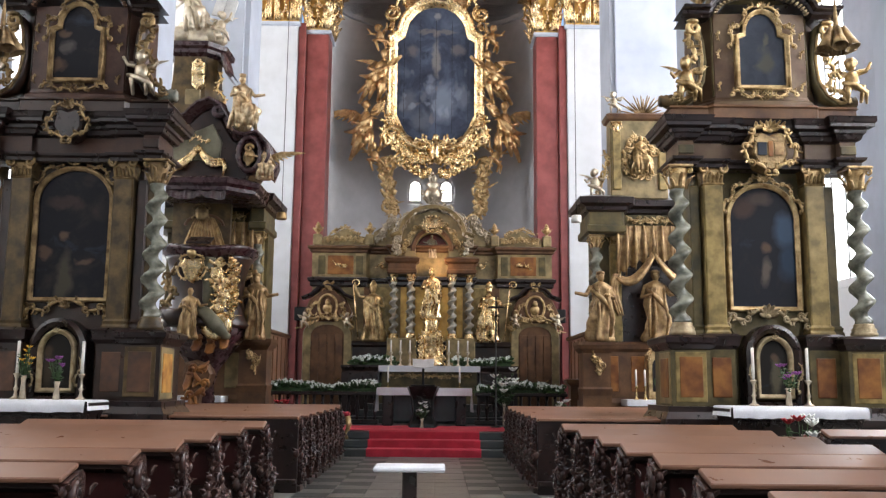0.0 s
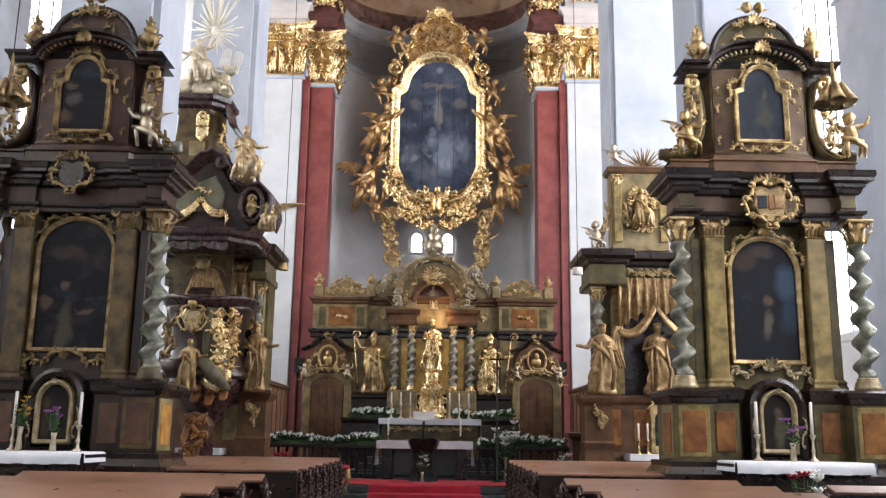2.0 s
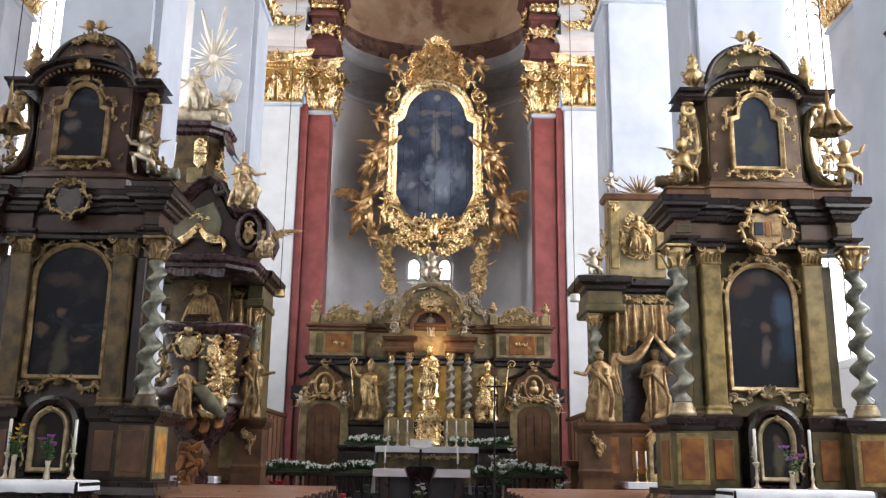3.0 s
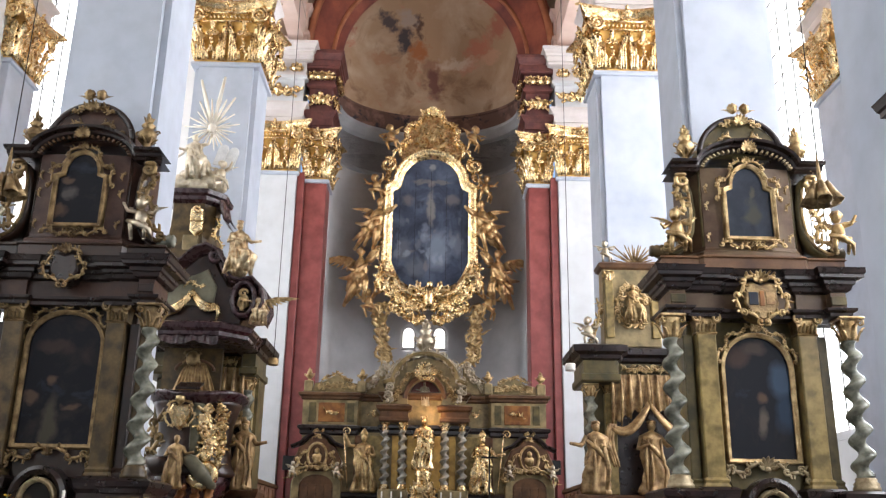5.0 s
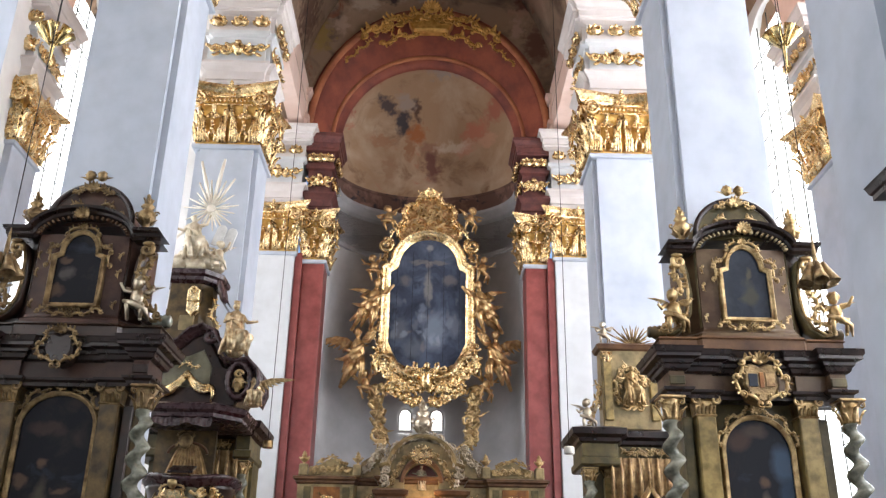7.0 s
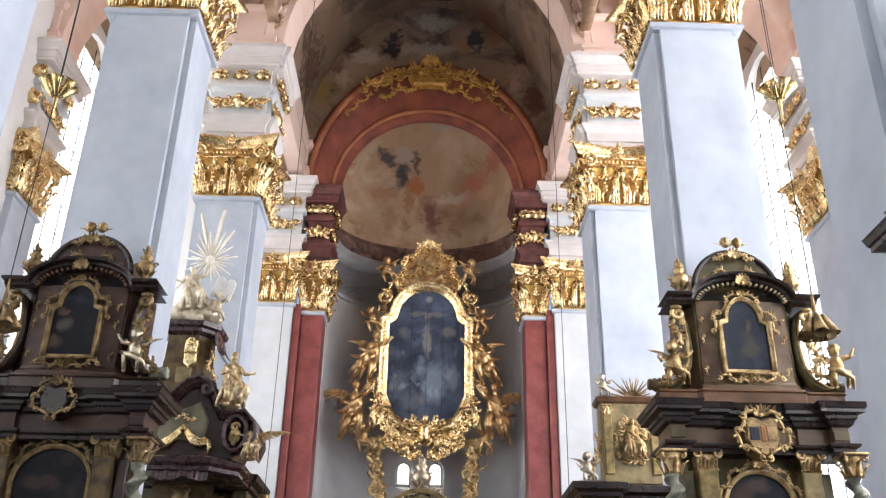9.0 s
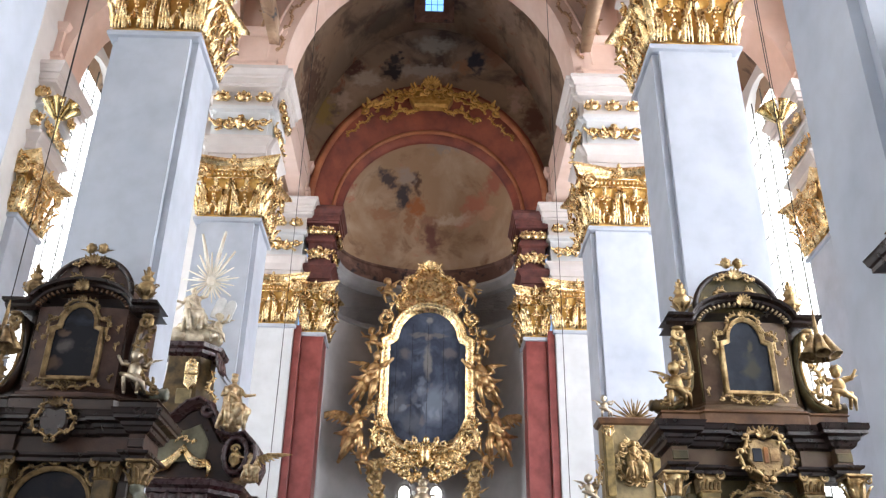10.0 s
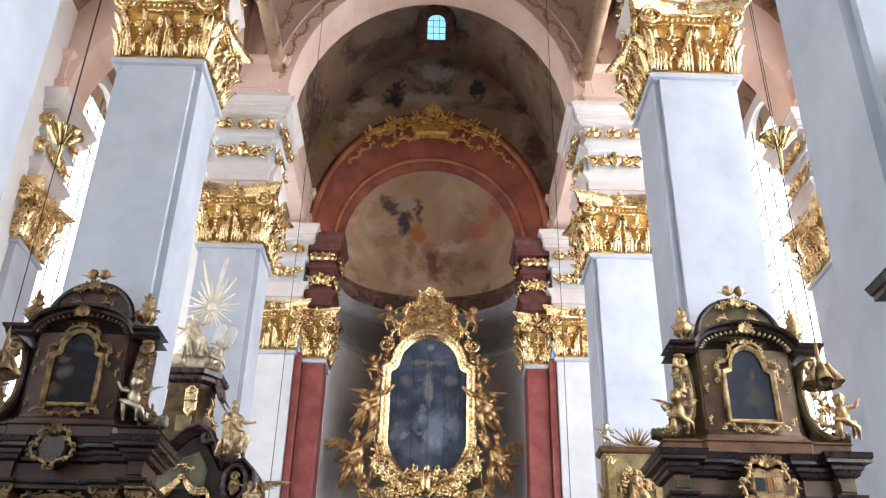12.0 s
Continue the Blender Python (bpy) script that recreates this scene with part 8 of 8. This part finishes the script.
# ---- wooden stalls behind the piers ----
for s in (-1, 1):
    w = thing("wainscot", "brown wooden wall panelling of the choir", "panelling", "choir panelling", at=pose(s * 4.55, 24.5, CHANCEL))
    part("panel", Shape().box(-0.12, 0.12, 0, 4.2, 0, 2.45, 0.01), PEWWOOD, w)
    part("cap_rail", Shape().box(-0.2, 0.2, -0.05, 4.25, 2.45, 2.56, 0.02), BROWNWOOD, w)
    for k in range(6):
        part("stile", Shape().box(-s * 0.12 - 0.02, -s * 0.12 + 0.02, 0.1 + 0.7 * k, 0.2 + 0.7 * k, 0.1, 2.4, 0.005), BROWNWOOD, w)

# ---- pews ----


def pew(length, rows_label, at, side):
    """Long pew with a sloping varnished ledge for the row behind; its carved end stands at x = 0, the pew runs to side * length."""
    p = thing("pew", rows_label, "pew", "pews", at=at)
    x0, x1 = sorted((0.0, side * length))
    led = Shape().box(x0, x1, -0.125, 0.125, -0.016, 0.016, 0.008).moved(pose(0, -0.51, 1.092, 14.5))
    ledge = part("book_ledge", led, PEWWOOD, p, "sloping varnished brown top plank")
    part("ledge_moulding", Shape().box(x0 + 0.02, x1 - 0.02, -0.6, -0.57, 1.015, 1.05, 0.008), DARKWOOD, ledge)
    back = part("back_panel", Shape().box(x0, x1, -0.45, -0.41, 0.12, 1.09, 0.006), DARKWOOD, p)
    n = max(2, round(length / 0.62))
    for k in range(n):
        a = (x0 + x1) / 2 + (k - (n - 1) / 2) * (length / n)
        part("raised_panel", Shape().box(a - 0.24, a + 0.24, -0.462, -0.448, 0.66, 0.98, 0.006), DARKRED_WOOD, back)
    part("seat", Shape().box(x0, x1, -0.41, 0.04, 0.42, 0.47, 0.012), PEWWOOD, p)
    part("seat_front", Shape().box(x0, x1, -0.04, 0.0, 0.0, 0.42), DARKWOOD, p)
    part("kneeler", Shape().box(x0, x1, -0.8, -0.62, 0.14, 0.2, 0.01), DARKWOOD, p)
    out = [(-0.52, 0.0), (0.08, 0.0), (0.08, 0.42), (0.02, 0.56), (-0.12, 0.62), (-0.26, 0.7), (-0.34, 0.85), (-0.36, 1.06), (-0.40, 1.1), (-0.61, 1.045), (-0.6, 0.98), (-0.53, 0.9), (-0.5, 0.78), (-0.56, 0.68), (-0.6, 0.58), (-0.56, 0.46), (-0.48, 0.38), (-0.5, 0.2)]
    e = Shape().slab(out, -0.03, 0.03, 0.01)
    e.v = [(y, x, z) for x, y, z in e.v]
    end = part("carved_end", e, CARVEDWOOD, p, "dark carved scrolled end panel")
    c = garland([(-0.46, 0.12), (-0.4, 0.4), (-0.46, 0.7), (-0.48, 0.98)], 0.17, 161, -0.03, dense=2.2).scroll((-0.5, -0.04, 0.96), 0.09, 1.5, 1.0, 1, 0.03).scroll((-0.48, -0.04, 0.55), 0.11, 1.5, 1.0, -1, 0.035).scroll((-0.06, -0.04, 0.46), 0.12, 1.5, 1.0, -1, 0.03)
    c.v = [(-side * abs(y) if y < 0 else -side * 0.03, x, z) for x, y, z in c.v]
    part("end_carving", c, CARVEDWOOD, end)
    # knobbed leafwork on the narrow front edge of the end
    k = Shape()
    rng = random.Random(163)
    for z, y, r in ((1.0, -0.6, 0.028), (0.94, -0.57, 0.024), (0.88, -0.54, 0.032), (0.81, -0.515, 0.024), (0.74, -0.54, 0.03), (0.66, -0.58, 0.032), (0.57, -0.615, 0.055), (0.46, -0.555, 0.034), (0.38, -0.5, 0.026), (0.3, -0.5, 0.03)):
        k.ball((rng.uniform(-0.03, 0.03), y, z), r, 1.0, 0.8, 1.25, 9, 0.45, rng.uniform(0, 9))
        for q in (-1, 1):
            k.leaf((q * 0.02, y, z), (q * 0.5, -0.3, 0.8), (q * 0.4, -0.9, 0.2), r * 2.0, r * 1.5)
    part("edge_carving", k, CARVEDWOOD, end)
    part("foot", Shape().box(-0.05, 0.05, -0.6, 0.12, 0.0, 0.1, 0.015), DARKWOOD, p)
    return p


NEAR = (3.4, 4.53, 5.66, 6.75, 7.86, 8.97, 10.1, 11.38)
FAR = tuple(14.2 + 0.92 * k for k in range(7))
for s in (-1, 1):
    first = None
    for y in NEAR + FAR:
        ln = 3.0 if y > 13 else (2.85 if s < 0 else 2.05)
        m = pose(s * 1.76 + random.uniform(-0.015, 0.015), y + random.uniform(-0.02, 0.02), 0.0, 0, 0, random.uniform(-0.4, 0.4))
        if first is None or (y == FAR[0]):
            first = pew(ln, "long dark wooden pew with carved end and varnished top", m, s)
        else:
            copy_thing(first, m)
    fp = thing("wooden_screen", "dark panelled front screen of a pew block", "screen", "pew screens", at=pose(s * 1.76, 13.55, 0))
    x0, x1 = sorted((0.0, s * 3.0))
    part("screen", Shape().box(x0, x1, 0.0, 0.06, 0, 1.06, 0.01), DARKWOOD, fp)
    part("ledge", Shape().box(x0, x1, -0.05, 0.1, 1.06, 1.1, 0.012), PEWWOOD, fp)

# same varnished wood as the other pews; its top looks pale by reflection
pew(1.5, "short side pew with a varnished top", pose(4.5, 10.52, 0), 1)

st = thing("offering_stand", "small stand with a white top in the middle aisle", "stand", at=pose(0.07, 7.1, 0))
part("top", Shape().box(-0.27, 0.27, -0.19, 0.19, 0.94, 0.975, 0.015), CLOTH, st, "white cloth-covered top")
part("post", Shape().box(-0.055, 0.055, -0.05, 0.05, 0.05, 0.94, 0.01), DARKWOOD, st)
part("foot", Shape().box(-0.2, 0.2, -0.18, 0.18, 0, 0.05, 0.015), DARKWOOD, st)

# ---- altar of the people, ambo, high table, flowers ----
pa = thing("altar_table", "dark altar table with a white cloth in the chancel", "altar table", at=pose(-0.05, 24.1, CHANCEL))
part("tabletop", Shape().box(-1.2, 1.2, -0.4, 0.4, 0.88, 0.96, 0.02), DARKWOOD, pa)
for x in (-0.95, 0.95):
    part("table_leg", Shape().box(x - 0.14, x + 0.14, -0.3, 0.3, 0, 0.88, 0.03), DARKWOOD, pa)
part("table_panel", Shape().box(-0.9, 0.9, -0.06, 0.06, 0.1, 0.86, 0.02), DARKSTONE, pa)
c = Shape().box(-1.23, 1.23, -0.42, 0.42, 0.965, 0.975)
for s in (-1, 1):
    rows = [[(s * 1.235, y, 0.972), (s * (1.24 + 0.015 * math.sin(9 * y)), y, 0.7), (s * (1.25 + 0.03 * math.sin(11 * y)), y, 0.36)] for y in [-0.42 + 0.07 * k for k in range(13)]]
    c.rings(rows, closed=False, cap=False)
c.rings([[(x, -0.425, 0.972), (x, -0.43 - 0.008 * math.sin(7 * x), 0.86), (x, -0.435 + 0.01 * math.sin(9 * x), 0.78)] for x in [-1.23 + 0.123 * k for k in range(21)]], closed=False, cap=False)
single("altar_cloth", c, CLOTH, "white cloth hanging long at both ends of the altar", "cloth", at=pose(-0.05, 24.1, CHANCEL))
for x in (-0.98, 0.9):
    candlestick(pose(x - 0.03, 24.0, CHANCEL + 0.977), 0.14, 0.4, BRASS, "short brass candlestick with a thick white candle", "altar candles")
am = thing("ambo", "dark bronze ambo with an open book", "lectern", at=pose(-0.07, 22.7, CHANCEL))
part("body", Shape().mould([(-0.22, -0.2), (0.22, -0.2), (0.26, 0.2), (-0.26, 0.2)], [(0.1, 0), (0.08, 0.1), (0.0, 0.3), (0.02, 0.7), (0.12, 0.95), (0.14, 1.02)]), BRONZE, am)
part("relief", garland([(-0.15, 0.2), (0.1, 0.5), (-0.1, 0.85)], 0.24, 171, -0.2, dense=1.5), BRONZE, am)
part("desk", Shape().box(-0.3, 0.3, -0.25, 0.25, 1.02, 1.06, 0.01), BRONZE, am)
part("book_stand", Shape().box(-0.03, 0.03, 0.0, 0.06, 1.06, 1.46, 0.01), IRON, am)
bk = single("open_book", Shape().slab([(-0.26, 0.0), (0.0, -0.03), (0.26, 0.0), (0.27, 0.22), (0.0, 0.19), (-0.27, 0.22)], -0.03, 0.0), PAPER, "open white book on the ambo", "book", at=pose(-0.07, 22.7, CHANCEL + 1.49, -22))
bouquet(pose(-0.08, 22.3, CHANCEL), 0.62, 0.17, [PETAL], "white lilies in a vase before the ambo", 9, 16)

ht = thing("high_altar_table", "high altar table with a white cloth", "altar table", at=pose(0.05, 26.9, CHANCEL))
part("body", Shape().mould(rect(-1.4, 1.4, -0.4, 0.6), [(0.05, 0), (0.05, 0.9), (-0.02, 1.0), (-0.02, 1.45), (0.06, 1.52), (0.06, 1.58)]), GREEN, ht)
part("front_ornament", garland([(-1.2, 1.3), (1.2, 1.3)], 0.14, 173, -0.4, dense=1.4), DULL_GOLD, ht)
for k in range(3):
    part("altar_step", Shape().box(-2.2 + 0.2 * k, 2.2 - 0.2 * k, -1.6 + 0.35 * k, -0.3, 0.17 * k, 0.17 * (k + 1), 0.015), DARKSTONE, ht)
c = Shape().box(-1.47, 1.47, -0.47, 0.55, 1.585, 1.595)
c.rings([[(x, -0.475, 1.592), (x, -0.48 - 0.01 * math.sin(8 * x), 1.5), (x, -0.485 + 0.01 * math.sin(11 * x), 1.42)] for x in [-1.47 + 0.147 * k for k in range(21)]], closed=False, cap=False)
for s in (-1, 1):
    c.rings([[(s * 1.475, y, 1.592), (s * 1.48, y, 1.35), (s * 1.485, y, 1.1)] for y in (-0.47, -0.2, 0.1, 0.55)], closed=False, cap=False)
single("altar_cloth", c, CLOTH, "white cloth on the high altar table", "cloth", at=pose(0.05, 26.9, CHANCEL))
for x in (-1.1, -0.82, -0.54, 0.62, 0.9, 1.18):
    candlestick(pose(x, 27.1, 2.096), 0.42, 0.34, SILVER, "tall altar candlestick with a white candle", "high altar candlesticks")


def flower_bank(x0, x1, y, z, seed, n):
    f = thing("flower_bank", "long bank of white flowers with green leaves", "flowers", "flower banks", at=pose(0, y, z))
    rng = random.Random(seed)
    leaves, white = Shape(), Shape()
    for k in range(n):
        x = x0 + (x1 - x0) * (k + rng.random()) / n
        c = Vector((x, rng.uniform(-0.14, 0.14), 0.06 + rng.uniform(0, 0.13) + 0.05 * math.sin(x * 3)))
        for j in range(3):
            leaves.leaf(c - Vector((0, 0, 0.05)), (rng.uniform(-1, 1), rng.uniform(-1, 0.4), rng.uniform(0.1, 1)), (0, -1, 0), 0.2, 0.08, 0.5, n=3)
        if rng.random() < 0.62:
            for j in range(5):
                a = j * 1.257 + rng.random()
                white.leaf(c + Vector((0, -0.06, 0.06)), (math.cos(a), -0.5, math.sin(a) + 0.3), (0, -1, 0), 0.075, 0.06, 0.4, 1, 3)
    leaves.box(x0, x1, -0.08, 0.08, 0.0, 0.09)
    tagged(part("leaves", leaves, LEAF, f), kind="stuff")
    tagged(part("blossoms", white, PETAL, f), kind="stuff")
    return f


flower_bank(-4.2, -1.35, 24.75, 1.36, 1, 130)
flower_bank(1.35, 3.7, 24.75, 1.36, 2, 110)
flower_bank(-2.3, -0.95, 27.5, 2.12, 3, 60)
flower_bank(0.75, 2.5, 27.5, 2.12, 4, 70)
for x0, x1 in ((-4.3, -1.3), (1.3, 3.8)):
    ra = thing("altar_rail", "dark wooden altar rail that carries flowers", "railing", "altar rails", at=pose(0, 24.75, CHANCEL))
    part("top_rail", Shape().box(x0, x1, -0.18, 0.18, 0.76, 0.86, 0.02), DARKWOOD, ra)
    part("base_rail", Shape().box(x0, x1, -0.18, 0.18, 0, 0.12, 0.02), DARKWOOD, ra)
    n = int((x1 - x0) / 0.22)
    for k in range(n):
        x = x0 + 0.1 + (x1 - x0 - 0.2) * k / (n - 1)
        part("baluster", Shape().lathe([(0.05, 0.12), (0.03, 0.2), (0.07, 0.4), (0.03, 0.6), (0.05, 0.76)], (x, 0, 0), 8), DARKWOOD, ra)
for s in (-1, 1):
    gr = thing("gradine", "low marbled step that carries flowers beside the high altar", "shelf", "gradines", at=pose(s * 1.75 + 0.05, 27.5, CHANCEL))
    part("body", Shape().mould(rect(-0.85, 0.85, -0.22, 0.5), [(0.03, 0), (0.03, 1.4), (0.0, 1.45), (0.06, 1.56), (0.06, 1.62)]), DARKWOOD, gr)
bouquet(pose(2.05, 24.2, CHANCEL), 1.45, 0.32, [PETAL], "tall arrangement of white flowers on a stand", 12, 22)
bouquet(pose(3.35, 22.6, CHANCEL), 0.7, 0.22, [PETAL], "white flowers on the chancel floor", 13, 16)
bouquet(pose(-3.7, 22.6, CHANCEL), 0.6, 0.3, [REDPETAL], "dark red flowering plant by the rail", 14, 22)
cs = thing("processional_cross", "thin processional cross on a tall pole", "cross", at=pose(1.75, 22.9, CHANCEL))
part("pole", Shape().lathe([(0.16, 0), (0.14, 0.04), (0.025, 0.08), (0.02, 2.7)], seg=10), IRON, cs)
part("cross_head", Shape().box(-0.02, 0.02, -0.015, 0.015, 2.6, 3.3, 0.004).box(-0.2, 0.2, -0.015, 0.015, 3.0, 3.04, 0.004), IRON, cs)
le = thing("side_lectern", "brown wooden reading desk near the rail", "lectern", at=pose(3.85, 23.0, CHANCEL))
part("body", Shape().mould(rect(-0.24, 0.24, -0.2, 0.2), [(0.06, 0), (0.06, 0.12), (0, 0.2), (0, 1.05), (0.1, 1.14), (0.12, 1.22), (0, 1.24)]), BROWNWOOD, le)
so = thing("stool", "small red upholstered stool with gilt legs", "stool", at=pose(-1.95, 20.9, 0.34))
part("seat", Shape().box(-0.25, 0.25, -0.2, 0.2, 0.5, 0.6, 0.04), CARPET, so)
for x, y in ((-0.2, -0.15), (0.2, -0.15), (-0.2, 0.15), (0.2, 0.15)):
    part("leg", Shape().tube([(x, y, 0.5), (x * 1.2, y * 1.2, 0.3), (x * 0.9, y * 0.9, 0.12), (x * 1.1, y * 1.1, 0.0)], [0.05, 0.045, 0.03, 0.04], 8), DULL_GOLD, so)

# ---- hanging lamps, cables, loudspeakers ----


def hanging_lamp(at, up, label, brass, tilt):
    l = thing("hanging_lamp", label, "lamp", "hanging lamps", at=at)
    for k in range(6):
        a = k * math.pi / 3 + 0.3
        sh = Shape().lathe([(0.035, 0.16), (0.05, 0.1), (0.075, -0.05), (0.115, -0.2), (0.105, -0.2), (0.06, -0.05), (0.02, 0.12)], seg=10)
        part("bell_shade", sh, brass, l, m=Matrix.Translation((0.15 * math.cos(a), 0.15 * math.sin(a), 0.0)) @ Matrix.Rotation(radians(tilt), 4, (math.sin(a), -math.cos(a), 0)))
    part("stem", Shape().lathe([(0.03, -0.1), (0.06, 0.05), (0.04, 0.2), (0.02, 0.5), (0.008, 0.6)], seg=10), brass, l)
    part("cable", Shape().tube([(0, 0, 0.55), (0, 0, up)], 0.008, 5), IRON, l)
    return l


for x, y, z in ((6.02, 12.5, 6.6), (-6.05, 12.5, 6.45)):
    hanging_lamp(pose(x, y, z), 17.2, "hanging lamp with a cluster of brass bell shades", DARKGOLD, 20)
for x, y, z in ((6.52, 13.5, 11.55), (-6.54, 13.5, 11.2)):
    l = hanging_lamp(pose(x, y, z, 180), 0.62, "hanging lamp with brass bell shades turned upward", BRASS, 34)
    part("upper_cable", Shape().tube([(0, 0, z - 24.05), (0, 0, 0.0)], 0.008, 5), IRON, l)
for x in (-3.25, 3.37):
    b = thing("loudspeaker_box", "small cream box hanging on a thin cable", "loudspeaker", "hanging boxes", at=pose(x, 20.0, 5.2))
    part("case", Shape().lathe([(0.11, 0), (0.115, 0.02), (0.115, 0.14), (0.1, 0.16)], seg=14), DULL_GOLD if x < 0 else WAX, b)
    part("cable", Shape().tube([(0, 0, 0.16), (0.01, 0, 6.0), (0, 0, 22.9)], 0.008, 5), IRON, b)
for x in (-4.15, 4.2):
    single("wall_speaker", Shape().box(-0.3, 0.3, -0.1, 0.1, 0, 0.45, 0.02), IRON, "black rectangular loudspeaker on the wall", "loudspeaker", "wall speakers", at=pose(x, 29.9, 3.6))

# ---- stone slabs of the middle aisle, laid last ----
SLAB = material("aisle_slab", (0.20, 0.195, 0.18), 0.32, 0, (0.115, 0.112, 0.105), 2.0, bump=0.1, bump_scale=20)
pav = thing("pavement", "grey and dark stone slabs of the middle aisle", "floor", kind="structure")
tile = Shape().box(-0.245, 0.245, -0.245, 0.245, 0.0, 0.016, 0.006)
light_tile, dark_tile = tile.mesh("slab", SLAB), tile.mesh("slab", DARKSTONE)
for i in range(7):
    for j in range(30):
        edge = abs(i - 3) >= 2
        dark = edge and (i + j) % 2 == 0
        part("slab", dark_tile if dark else light_tile, None, pav, m=pose(-1.5 + 0.5 * i, 5.2 + 0.5 * j, random.uniform(0.0, 0.004)))
